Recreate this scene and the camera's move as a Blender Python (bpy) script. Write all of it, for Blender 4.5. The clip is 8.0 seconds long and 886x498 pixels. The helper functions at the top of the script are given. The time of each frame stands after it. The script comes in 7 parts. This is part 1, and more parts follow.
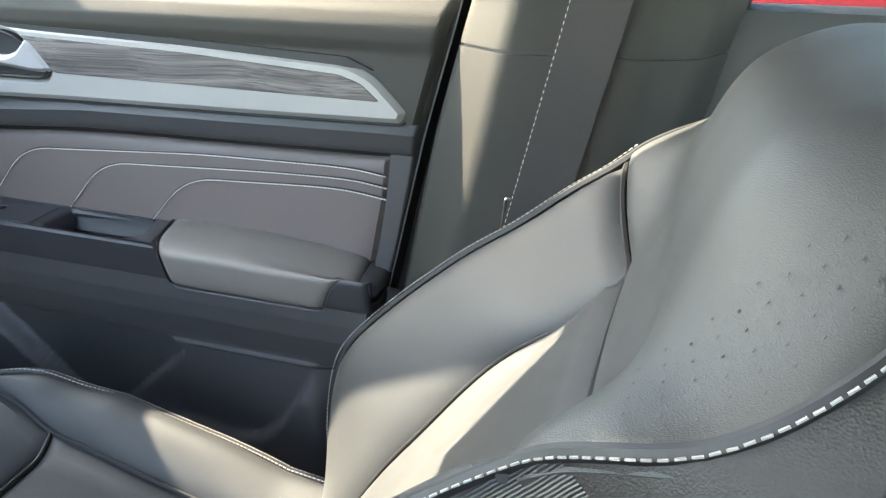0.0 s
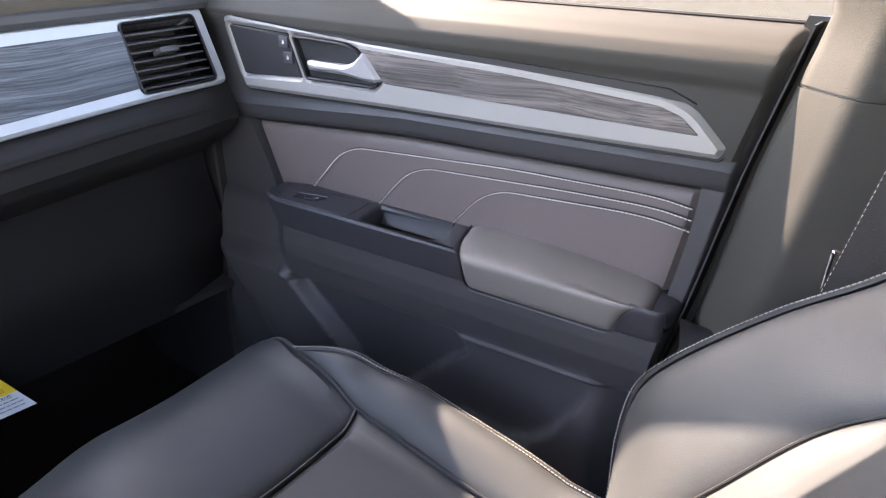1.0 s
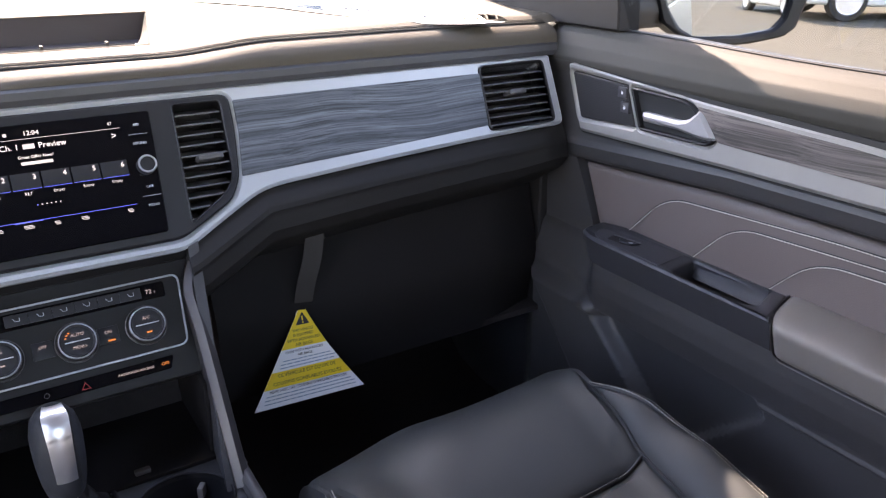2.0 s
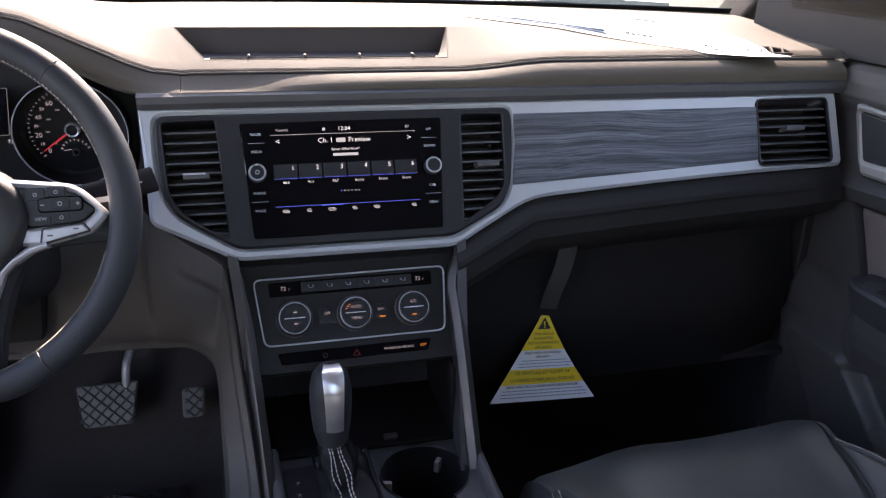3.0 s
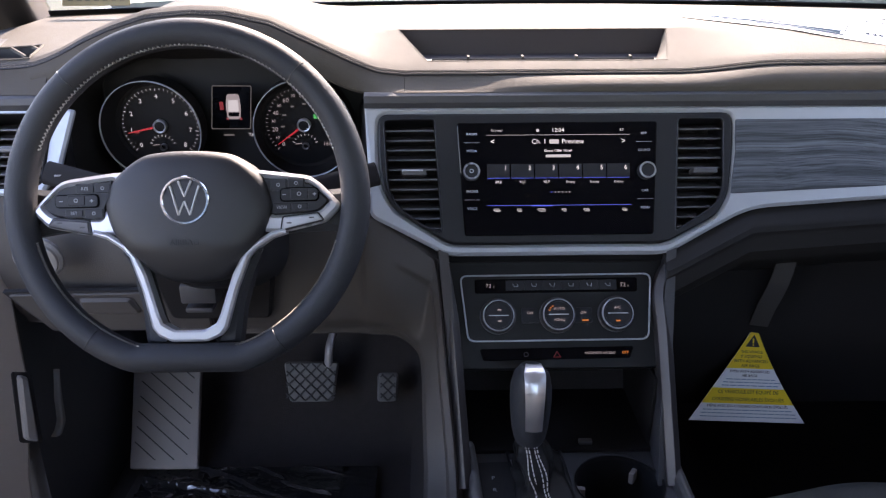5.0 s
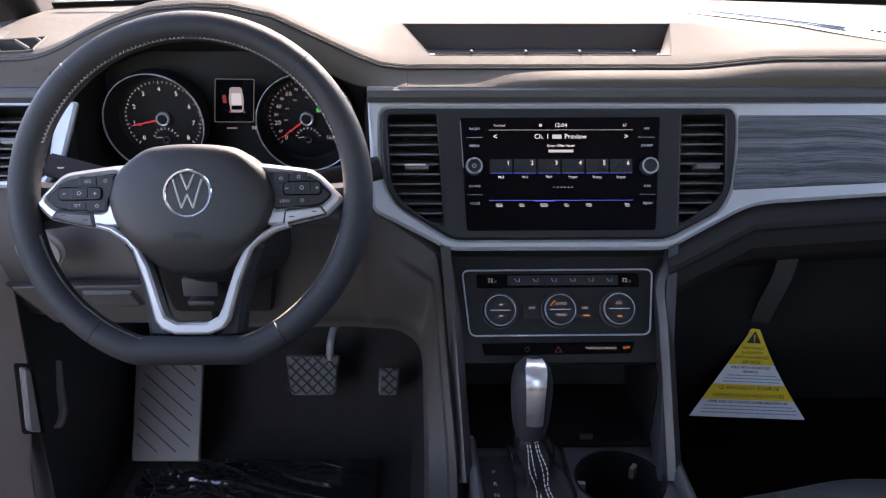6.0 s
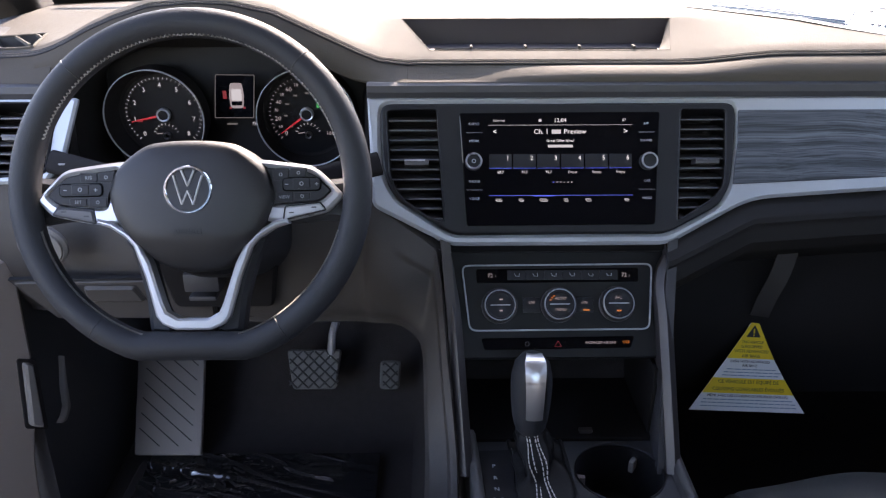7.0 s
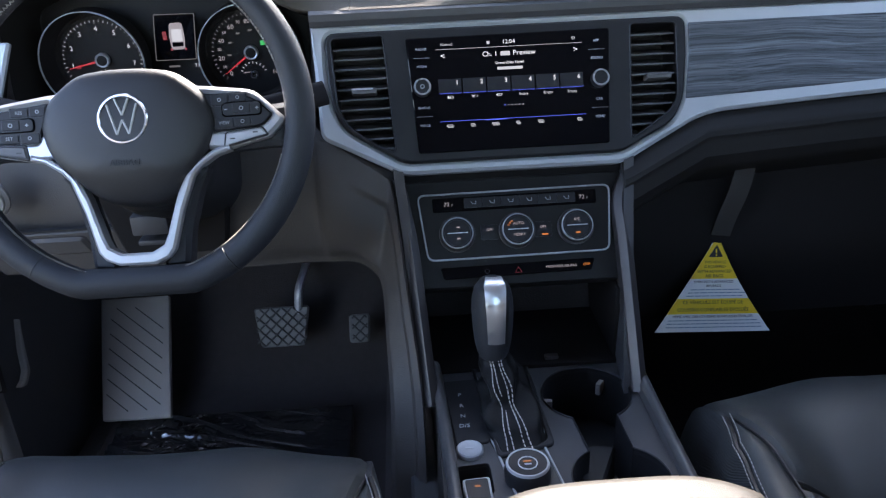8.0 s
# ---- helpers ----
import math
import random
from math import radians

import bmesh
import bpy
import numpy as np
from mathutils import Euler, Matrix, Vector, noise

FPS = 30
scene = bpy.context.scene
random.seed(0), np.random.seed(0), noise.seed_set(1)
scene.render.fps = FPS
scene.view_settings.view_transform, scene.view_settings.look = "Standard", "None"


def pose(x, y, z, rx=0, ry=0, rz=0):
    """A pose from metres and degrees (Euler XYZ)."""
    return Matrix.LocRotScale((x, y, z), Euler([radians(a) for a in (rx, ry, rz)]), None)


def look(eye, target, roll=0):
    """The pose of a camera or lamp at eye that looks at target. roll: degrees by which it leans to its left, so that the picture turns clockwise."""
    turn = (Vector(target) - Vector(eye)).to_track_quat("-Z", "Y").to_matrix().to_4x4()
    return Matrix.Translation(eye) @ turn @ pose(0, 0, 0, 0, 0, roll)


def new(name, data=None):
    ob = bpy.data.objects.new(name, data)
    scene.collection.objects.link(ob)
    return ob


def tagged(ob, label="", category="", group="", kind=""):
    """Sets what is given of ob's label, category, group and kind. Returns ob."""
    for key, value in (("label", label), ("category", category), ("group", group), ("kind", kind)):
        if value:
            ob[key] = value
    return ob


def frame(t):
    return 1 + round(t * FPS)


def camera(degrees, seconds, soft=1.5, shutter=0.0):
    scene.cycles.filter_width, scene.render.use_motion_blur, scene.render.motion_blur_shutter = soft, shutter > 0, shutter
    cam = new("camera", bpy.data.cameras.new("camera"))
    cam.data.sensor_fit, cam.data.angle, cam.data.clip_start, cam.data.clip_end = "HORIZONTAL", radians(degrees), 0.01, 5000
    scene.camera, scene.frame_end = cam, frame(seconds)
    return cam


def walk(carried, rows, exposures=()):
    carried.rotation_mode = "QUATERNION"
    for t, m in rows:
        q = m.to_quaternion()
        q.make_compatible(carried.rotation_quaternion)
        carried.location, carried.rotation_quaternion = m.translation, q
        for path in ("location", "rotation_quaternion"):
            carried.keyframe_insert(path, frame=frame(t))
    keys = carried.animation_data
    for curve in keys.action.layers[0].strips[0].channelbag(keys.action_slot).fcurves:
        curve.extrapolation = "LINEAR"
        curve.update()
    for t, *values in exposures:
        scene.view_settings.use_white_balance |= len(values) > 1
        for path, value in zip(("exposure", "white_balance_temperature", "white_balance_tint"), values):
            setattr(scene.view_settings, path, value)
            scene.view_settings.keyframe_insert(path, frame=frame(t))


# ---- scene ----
import mathutils.geometry

cam = camera(59.1, 8.0, soft=1.25)
PATH = [
    (0, (0.033, -0.997, 0.904), (1.791, -0.422, 0.143), 0.8),
    (0.5, (0.021, -0.945, 0.924), (1.676, -0.157, 0.123), 0.3),
    (1, (-0.01, -0.922, 0.95), (1.485, 0.134, 0.145), 0.2),
    (1.5, (-0.047, -0.915, 0.956), (1.203, 0.447, 0.193), 0.5),
    (2, (-0.062, -0.929, 0.995), (0.924, 0.637, 0.236), 0.2),
    (2.2, (-0.081, -0.942, 1.005), (0.791, 0.692, 0.251), 0.4),
    (3.3, (-0.126, -0.958, 1.02), (0.216, 0.867, 0.275), 2.0),
    (3.5, (-0.134, -0.961, 1.02), (0.127, 0.879, 0.279), 2.1),
    (4, (-0.149, -0.958, 1.024), (-0.058, 0.894, 0.273), 0.1),
    (4.5, (-0.156, -0.952, 1.022), (-0.119, 0.901, 0.27), -0.5),
    (6, (-0.158, -0.953, 1.023), (-0.133, 0.893, 0.253), 0.1),
    (6.5, (-0.156, -0.953, 1.024), (-0.133, 0.891, 0.248), 0.1),
    (7, (-0.155, -0.955, 1.026), (-0.136, 0.884, 0.241), -0.1),
    (7.5, (-0.153, -0.957, 1.021), (-0.135, 0.881, 0.234), -0.5),
    (8, (-0.127, -0.966, 0.961), (-0.058, 0.851, 0.129), -2.6),
]
EXPOSURES = [(0.0, 4.55, 7650, 12), (0.6, 4.52, 7550, 22), (1.5, 4.40, 7850, 30), (2.2, 3.95, 7850, 30), (3.3, 3.27, 7450, 30), (7.5, 3.27, 7200, 26), (8.0, 3.42, 6600, 20)]
walk(cam, [(t, look(eye, target, roll)) for t, eye, target, roll in PATH], EXPOSURES)

# ---- daylight ----
SUN = Vector((0.137, 0.786, 0.603)).normalized()
world = bpy.data.worlds.new("sky")
world.use_nodes = True
scene.world = world
sky = world.node_tree.nodes.new("ShaderNodeTexSky")
sky.sky_type, sky.sun_disc = "NISHITA", False
sky.sun_elevation, sky.sun_rotation = math.asin(SUN.z), math.atan2(SUN.x, SUN.y)
world.node_tree.links.new(sky.outputs[0], world.node_tree.nodes["Background"].inputs[0])
world.node_tree.nodes["Background"].inputs[1].default_value = 0.15
sun = new("sun", bpy.data.lights.new("sun", "SUN"))
sun.data.energy, sun.data.angle, sun.data.color = 2.05, radians(0.5), (1.0, 0.96, 0.84)
sun.matrix_world = look((0, 0, 8), Vector((0, 0, 8)) - SUN)


# ---- materials ----
def material(name, colour, rough=0.5, metal=0.0, vary=0.0, scale=8.0, bump=0.0, grain=600.0, coat=0.0, spec=0.5, cells=False):
    """A surface with variation at two scales: blotches of size 1/scale and fine relief of size 1/grain metres."""
    m = bpy.data.materials.new(name)
    m.use_nodes = True
    n, k = m.node_tree.nodes, m.node_tree.links
    b = n["Principled BSDF"]
    b.inputs["Base Color"].default_value = (*colour, 1)
    b.inputs["Roughness"].default_value, b.inputs["Metallic"].default_value = rough, metal
    b.inputs["Coat Weight"].default_value, b.inputs["Specular IOR Level"].default_value = coat, spec
    tc = n.new("ShaderNodeTexCoord")
    if vary:
        t = n.new("ShaderNodeTexNoise")
        t.inputs["Scale"].default_value, t.inputs["Detail"].default_value = scale, 6
        k.new(tc.outputs["Object"], t.inputs["Vector"])
        r = n.new("ShaderNodeMapRange")
        r.inputs["To Min"].default_value, r.inputs["To Max"].default_value = 1 - vary, 1 + vary
        k.new(t.outputs["Fac"], r.inputs["Value"])
        mix = n.new("ShaderNodeMix")
        mix.data_type, mix.blend_type = "RGBA", "MULTIPLY"
        mix.inputs["Factor"].default_value = 1
        mix.inputs["A"].default_value = (*colour, 1)
        k.new(r.outputs[0], mix.inputs["B"])
        k.new(mix.outputs["Result"], b.inputs["Base Color"])
        q = n.new("ShaderNodeMapRange")
        q.inputs["To Min"].default_value, q.inputs["To Max"].default_value = rough - 0.08, rough + 0.08
        k.new(t.outputs["Fac"], q.inputs["Value"])
        k.new(q.outputs[0], b.inputs["Roughness"])
    if bump:
        t = n.new("ShaderNodeTexVoronoi" if cells else "ShaderNodeTexNoise")
        t.inputs["Scale"].default_value = grain
        k.new(tc.outputs["Object"], t.inputs["Vector"])
        p = n.new("ShaderNodeBump")
        p.inputs["Strength"].default_value, p.inputs["Distance"].default_value = bump, 0.0006
        k.new(t.outputs[0], p.inputs["Height"])
        k.new(p.outputs[0], b.inputs["Normal"])
    return m


def glowing(name, colour, strength):
    m = material(name, (0.01, 0.01, 0.01), 0.4)
    b = m.node_tree.nodes["Principled BSDF"]
    b.inputs["Emission Color"].default_value, b.inputs["Emission Strength"].default_value = (*colour, 1), strength
    return m


def wood_material(name, dark, light, along):
    """Open-pored wood: bands along one axis with cathedral bends, crossed by fine dark pores."""
    m = material(name, dark, 0.45)
    n, k = m.node_tree.nodes, m.node_tree.links
    b = n["Principled BSDF"]
    tc = n.new("ShaderNodeTexCoord")
    bend = n.new("ShaderNodeTexNoise")
    bend.inputs["Scale"].default_value, bend.inputs["Detail"].default_value = 4.5, 1.5
    k.new(tc.outputs["Object"], bend.inputs["Vector"])
    shift = n.new("ShaderNodeVectorMath")
    shift.operation = "MULTIPLY_ADD"
    shift.inputs[1].default_value = (0.030, 0.030, 0.030)
    k.new(bend.outputs["Color"], shift.inputs[0])
    k.new(tc.outputs["Object"], shift.inputs[2])

    def streaks(long, across, detail, rough):
        mp = n.new("ShaderNodeMapping")
        mp.inputs["Scale"].default_value = (long, across, across) if along == "X" else (across, long, across)
        k.new(shift.outputs[0], mp.inputs["Vector"])
        g = n.new("ShaderNodeTexNoise")
        g.inputs["Scale"].default_value, g.inputs["Detail"].default_value, g.inputs["Roughness"].default_value = 1.0, detail, rough
        k.new(mp.outputs[0], g.inputs["Vector"])
        return g

    band, pore = streaks(1.7, 95, 7, 0.66), streaks(5, 520, 4, 0.62)
    ramp = n.new("ShaderNodeValToRGB")
    ramp.color_ramp.elements[0].position, ramp.color_ramp.elements[1].position = 0.40, 0.68
    ramp.color_ramp.elements[0].color, ramp.color_ramp.elements[1].color = (*dark, 1), (*light, 1)
    k.new(band.outputs["Fac"], ramp.inputs["Fac"])
    r = n.new("ShaderNodeMapRange")
    r.inputs["From Min"].default_value, r.inputs["From Max"].default_value = 0.36, 0.54
    r.inputs["To Min"].default_value, r.inputs["To Max"].default_value = 0.35, 1.0
    k.new(pore.outputs["Fac"], r.inputs["Value"])
    mix = n.new("ShaderNodeMix")
    mix.data_type, mix.blend_type = "RGBA", "MULTIPLY"
    mix.inputs["Factor"].default_value = 1
    k.new(ramp.outputs["Color"], mix.inputs["A"])
    k.new(r.outputs[0], mix.inputs["B"])
    k.new(mix.outputs["Result"], b.inputs["Base Color"])
    p = n.new("ShaderNodeBump")
    p.inputs["Strength"].default_value, p.inputs["Distance"].default_value = 0.4, 0.0006
    k.new(r.outputs[0], p.inputs["Height"])
    k.new(p.outputs[0], b.inputs["Normal"])
    return m


def glass_material(name, tint, gloss):
    """Thin clear pane: mostly straight-through, with a glossy sheen."""
    m = bpy.data.materials.new(name)
    m.use_nodes = True
    n, k = m.node_tree.nodes, m.node_tree.links
    n.remove(n["Principled BSDF"])
    t, g, x = (n.new("ShaderNode" + s) for s in ("BsdfTransparent", "BsdfGlossy", "MixShader"))
    t.inputs[0].default_value = (*tint, 1)
    g.inputs["Roughness"].default_value = 0.0
    x.inputs[0].default_value = gloss
    k.new(t.outputs[0], x.inputs[1])
    k.new(g.outputs[0], x.inputs[2])
    k.new(x.outputs[0], n["Material Output"].inputs["Surface"])
    return m


DARK = material("charcoal_grained_plastic", (0.042, 0.042, 0.046), 0.52, vary=0.10, bump=0.5, grain=1400)
TAUPE = material("warm_grey_soft_plastic", (0.150, 0.136, 0.125), 0.58, vary=0.06, bump=0.5, grain=900, cells=True)
PAD = material("dash_pad_grained_vinyl", (0.072, 0.062, 0.050), 0.72, vary=0.06, bump=0.5, grain=1000, cells=True, spec=0.22)
SMOOTH = material("smooth_black_plastic", (0.0145, 0.0145, 0.0165), 0.46, vary=0.08, bump=0.15, grain=1800, spec=0.34)
PIANO = material("gloss_black_glass", (0.003, 0.003, 0.004), 0.06, spec=0.22)
TRAYBLACK = material("brown_black_tray_rubber", (0.024, 0.0165, 0.019), 0.60, vary=0.08, bump=0.2, grain=1500)
LOUVRE = material("satin_black_louvre", (0.062, 0.062, 0.068), 0.34, vary=0.05)
GLOVE = material("matt_black_glove_box", (0.0125, 0.0112, 0.0115), 0.75, vary=0.1, bump=0.4, grain=1200, spec=0.15)
MOULD = material("black_brown_moulding", (0.0180, 0.0168, 0.0168), 0.66, vary=0.08, bump=0.4, grain=1200, spec=0.18)
LID = material("tan_grey_lid", (0.0165, 0.0138, 0.0098), 0.55, vary=0.05, bump=0.35, grain=1000, cells=True)
DOORSATIN = material("satin_grey_silver_paint", (0.305, 0.300, 0.290), 0.40, metal=0.28, vary=0.03, scale=30, bump=0.1, grain=2500)
# silver with a blue cast in its base colour for the reflected sky
SATIN = material("sky_tinted_satin_silver", (0.42, 0.442, 0.465), 0.36, metal=0.30, vary=0.03, scale=30, bump=0.1, grain=2500)
SPOKE = material("bright_silver_paint", (0.55, 0.55, 0.57), 0.30, metal=0.6, vary=0.02, scale=30)
RAIL = material("dark_satin_rail", (0.043, 0.039, 0.039), 0.40, metal=0.2, vary=0.05)
CHROME = material("polished_chrome", (0.78, 0.79, 0.80), 0.10, metal=1.0)
HAZARD = material("red_print", (0.30, 0.02, 0.02), 0.4)
GUNMETAL = material("satin_grey_rail", (0.088, 0.085, 0.086), 0.45, metal=0.35, vary=0.05)
LEATHER = material("black_leather", (0.0330, 0.0355, 0.0362), 0.50, vary=0.10, scale=14, bump=0.22, grain=1500, cells=True, spec=0.45)
RIBBED = material("black_leather_gathered", (0.040, 0.042, 0.044), 0.48, vary=0.12, scale=14, bump=0.3, grain=1300, cells=True)
def add_ribs(m, scale, run="DIAGONAL", strong=0.7):
    """Fine parallel ribs in the relief of a material."""
    n, k = m.node_tree.nodes, m.node_tree.links
    w = n.new("ShaderNodeTexWave")
    w.bands_direction = run
    w.inputs["Scale"].default_value, w.inputs["Distortion"].default_value = scale, 1.2
    w.inputs["Detail"].default_value = 1.0
    tc = n.new("ShaderNodeTexCoord")
    k.new(tc.outputs["Object"], w.inputs["Vector"])
    p = n.new("ShaderNodeBump")
    p.inputs["Strength"].default_value, p.inputs["Distance"].default_value = strong, 0.0011
    k.new(w.outputs["Fac"], p.inputs["Height"])
    k.new(p.outputs[0], n["Principled BSDF"].inputs["Normal"])


add_ribs(RIBBED, 280)
GRILLE = material("black_speaker_grille", (0.022, 0.022, 0.024), 0.45)
add_ribs(GRILLE, 130, "Z", 0.18)
HUB = material("charcoal_hub_plastic", (0.017, 0.0165, 0.0175), 0.5, vary=0.06, bump=0.3, grain=1500)
SIDEHIDE = material("brown_black_side_vinyl", (0.0165, 0.0152, 0.0142), 0.55, vary=0.1, scale=14, bump=0.3, grain=1200, cells=True)
RIMHIDE = material("steering_leather", (0.024, 0.0255, 0.0295), 0.56, vary=0.08, scale=20, bump=0.4, grain=1100, cells=True, spec=0.30)
BOOT = material("matt_black_boot_leather", (0.006, 0.006, 0.0065), 0.5, vary=0.15, scale=30, bump=0.4, grain=900, cells=True, spec=0.2)
FASCIA = material("dark_control_plastic", (0.0072, 0.0070, 0.0074), 0.42, vary=0.08, bump=0.15, grain=1800, spec=0.4)
# lightened beyond the real kick plastic, standing in for missing footwell light
KICK_LIGHTENED = material("lightened_sill_plastic", (0.34, 0.285, 0.250), 0.55, vary=0.06, bump=0.5, grain=900, cells=True)
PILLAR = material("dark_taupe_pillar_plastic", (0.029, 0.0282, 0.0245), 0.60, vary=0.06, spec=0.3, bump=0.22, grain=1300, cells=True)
VINYL = material("mauve_brown_leatherette", (0.120, 0.097, 0.093), 0.5, vary=0.05, scale=10, bump=0.4, grain=900, cells=True)
CREAMPAD = material("grey_leatherette_armrest", (0.155, 0.143, 0.132), 0.48, vary=0.05, bump=0.35, grain=1000, cells=True)
DOORGREY = material("charcoal_door_plastic", (0.041, 0.040, 0.042), 0.5, vary=0.08, bump=0.5, grain=1400)
BELT = material("warm_grey_belt_roll", (0.0425, 0.0408, 0.0365), 0.66, vary=0.05, spec=0.22, bump=0.22, grain=1100, cells=True)
ARMBLACK = material("blue_black_grained_plastic", (0.034, 0.034, 0.039), 0.45, vary=0.06, bump=0.3, grain=1500)
LEVER = material("satin_bright_lever", (0.33, 0.33, 0.34), 0.45, metal=0.5, vary=0.03, scale=40)
KNEE = material("brown_grey_knee_plastic", (0.043, 0.0370, 0.0335), 0.55, vary=0.08, bump=0.5, grain=1000, cells=True)
BROWNTHREAD = material("brown_grey_thread", (0.085, 0.074, 0.062), 0.8, vary=0.1, scale=300)
SEWING = material("fine_pale_thread", (0.60, 0.55, 0.51), 0.8, vary=0.1, scale=300)
THREAD = material("white_thread", (0.33, 0.32, 0.30), 0.8, vary=0.1, scale=300)
BLACKTHREAD = material("black_piping", (0.012, 0.012, 0.013), 0.5)
WOOD = wood_material("grey_open_pore_wood", (0.034, 0.039, 0.047), (0.155, 0.177, 0.203), "X")
WOODY = wood_material("grey_brown_open_pore_wood", (0.045, 0.038, 0.036), (0.19, 0.165, 0.155), "Y")
CARPET = material("black_carpet", (0.032, 0.0285, 0.0285), 0.95, vary=0.25, scale=60, bump=1.0, grain=400, spec=0.2)
RUBBER = material("ribbed_black_rubber", (0.020, 0.020, 0.021), 0.6, vary=0.15, scale=40, bump=0.3)
FOOTGREY = material("grey_footrest_rubber", (0.215, 0.200, 0.190), 0.6, vary=0.08, bump=0.4, grain=800)
WEB = material("woven_seat_belt", (0.030, 0.027, 0.025), 0.7, vary=0.12, scale=200, bump=0.8, grain=900)
HEADLINER = material("light_grey_headliner", (0.42, 0.40, 0.37), 0.9, vary=0.05, scale=40, bump=0.5, grain=900)
YELLOW = material("warning_yellow_card", (0.80, 0.56, 0.02), 0.45, vary=0.03, scale=60)
CARD = material("white_card", (0.72, 0.74, 0.78), 0.45, vary=0.02, scale=60)
INK = material("black_ink", (0.015, 0.015, 0.017), 0.5)
PALEINK = material("pale_print", (0.50, 0.52, 0.54), 0.5)
PAPER = material("white_sticker_paper", (0.80, 0.82, 0.84), 0.6, vary=0.02)
BLUEINK = material("blue_grey_print", (0.20, 0.30, 0.40), 0.6)
KEYINK = material("grey_key_print", (0.24, 0.24, 0.25), 0.5)
PAPERWASH = material("pale_blue_paper_print", (0.040, 0.062, 0.088), 1.0, spec=0.0)
PAPERINK = material("blue_paper_print", (0.016, 0.027, 0.042), 1.0, spec=0.0)
PEDALPAD = material("worn_pedal_rubber", (0.095, 0.094, 0.092), 0.55, vary=0.2, scale=60)
LIT_DIMRED = glowing("lit_dim_red", (0.9, 0.06, 0.09), 0.022)
LIT_WHITE = glowing("lit_white", (0.9, 0.95, 1.0), 0.105)
LIT_DIM = glowing("lit_grey", (0.8, 0.85, 0.9), 0.07)
LIT_GHOST = glowing("lit_ghost_grey", (0.85, 0.85, 0.85), 0.014)
LIT_FAINT = glowing("lit_faint_grey", (0.85, 0.8, 0.85), 0.035)
BRUSHED = material("brushed_bright_metal", (0.72, 0.72, 0.73), 0.36, metal=1.0)
LIT_BLUE = glowing("lit_blue", (0.10, 0.16, 0.9), 0.10)
LIT_AMBER = glowing("lit_amber", (1.0, 0.33, 0.06), 0.055)
LIT_RED = glowing("lit_red", (0.9, 0.04, 0.06), 0.055)
LIT_GREEN = glowing("lit_green", (0.05, 0.8, 0.2), 0.06)
DIALFACE = material("matt_black_dial", (0.005, 0.005, 0.006), 0.55, spec=0.2)
GLASS = glass_material("tinted_window_glass", (0.90, 0.94, 0.92), 0.035)
SIDEGLASS = glass_material("green_tinted_side_glass", (0.66, 0.665, 0.645), 0.035)
PRIVACY = glass_material("privacy_glass", (0.42, 0.44, 0.43), 0.05)
MIRROR = material("mirror_glass", (0.9, 0.93, 0.95), 0.0, metal=1.0)
FILM = material("clear_plastic_film", (0.012, 0.012, 0.013), 0.12, spec=1.0)
CONCRETE = material("pale_asphalt", (0.082, 0.078, 0.061), 0.95, spec=0.2, vary=0.12, scale=0.7, bump=0.4, grain=60)
BONNETPAINT = material("pale_beige_car_paint", (0.30, 0.28, 0.235), 0.45, vary=0.05, scale=3, coat=0.4)
# blue-grey puts the flank's shade and sky reflection into the colour
SHADED_SIDE = material("sky_shaded_car_side", (0.050, 0.078, 0.100), 0.5, vary=0.04, scale=3, coat=0.1)
WHITECAR = material("white_car_paint", (0.72, 0.72, 0.70), 0.25, coat=0.8)
REDCAR = material("red_car_paint", (0.50, 0.02, 0.015), 0.25, coat=0.8)
TYRE = material("tyre_rubber", (0.02, 0.02, 0.02), 0.8, vary=0.2, scale=30)
WALLPAINT = material("pale_rendered_wall", (0.58, 0.60, 0.58), 0.9, vary=0.08, scale=1.5, bump=0.3, grain=40)


# ---- mesh tools ----
I4 = Matrix.Identity(4)


def thing(name, at, label, category, group="", kind=""):
    ob = new(name)
    ob.location = at
    ob.empty_display_size = 0.05
    return tagged(ob, label, category, group, kind)


def part(name, bm, mat, parent=None, label="", angle=35.0):
    me = bpy.data.meshes.new(name)
    bmesh.ops.recalc_face_normals(bm, faces=bm.faces[:])
    bm.to_mesh(me)
    bm.free()
    me.materials.append(mat)
    me.shade_smooth()
    me.set_sharp_from_angle(angle=radians(angle))
    ob = new(name, me)
    if parent is not None:
        ob.parent = parent
        ob.matrix_parent_inverse = Matrix.Translation(-Vector(parent.location))
    if label:
        tagged(ob, label)
    return ob


def fixed(name, bm, mat, label, category, angle=35.0):
    return tagged(part(name, bm, mat, None, "", angle), label, category, "", "structure")


def area2(p):
    return sum(a[0] * b[1] - b[0] * a[1] for a, b in zip(p, p[1:] + p[:1]))


def fillet(pts, r, n=4):
    """Round the corners of a closed outline."""
    out = []
    for i, p in enumerate(pts):
        a, b, p = Vector(pts[i - 1]), Vector(pts[(i + 1) % len(pts)]), Vector(p)
        rr = r[i] if isinstance(r, (list, tuple)) else r
        da, db = min(rr, (a - p).length * 0.45), min(rr, (b - p).length * 0.45)
        s, e = p + (a - p).normalized() * da, p + (b - p).normalized() * db
        for j in range(n + 1):
            t = j / n
            q = s * (1 - t) ** 2 + p * 2 * t * (1 - t) + e * t * t
            out.append((q.x, q.y))
    return out


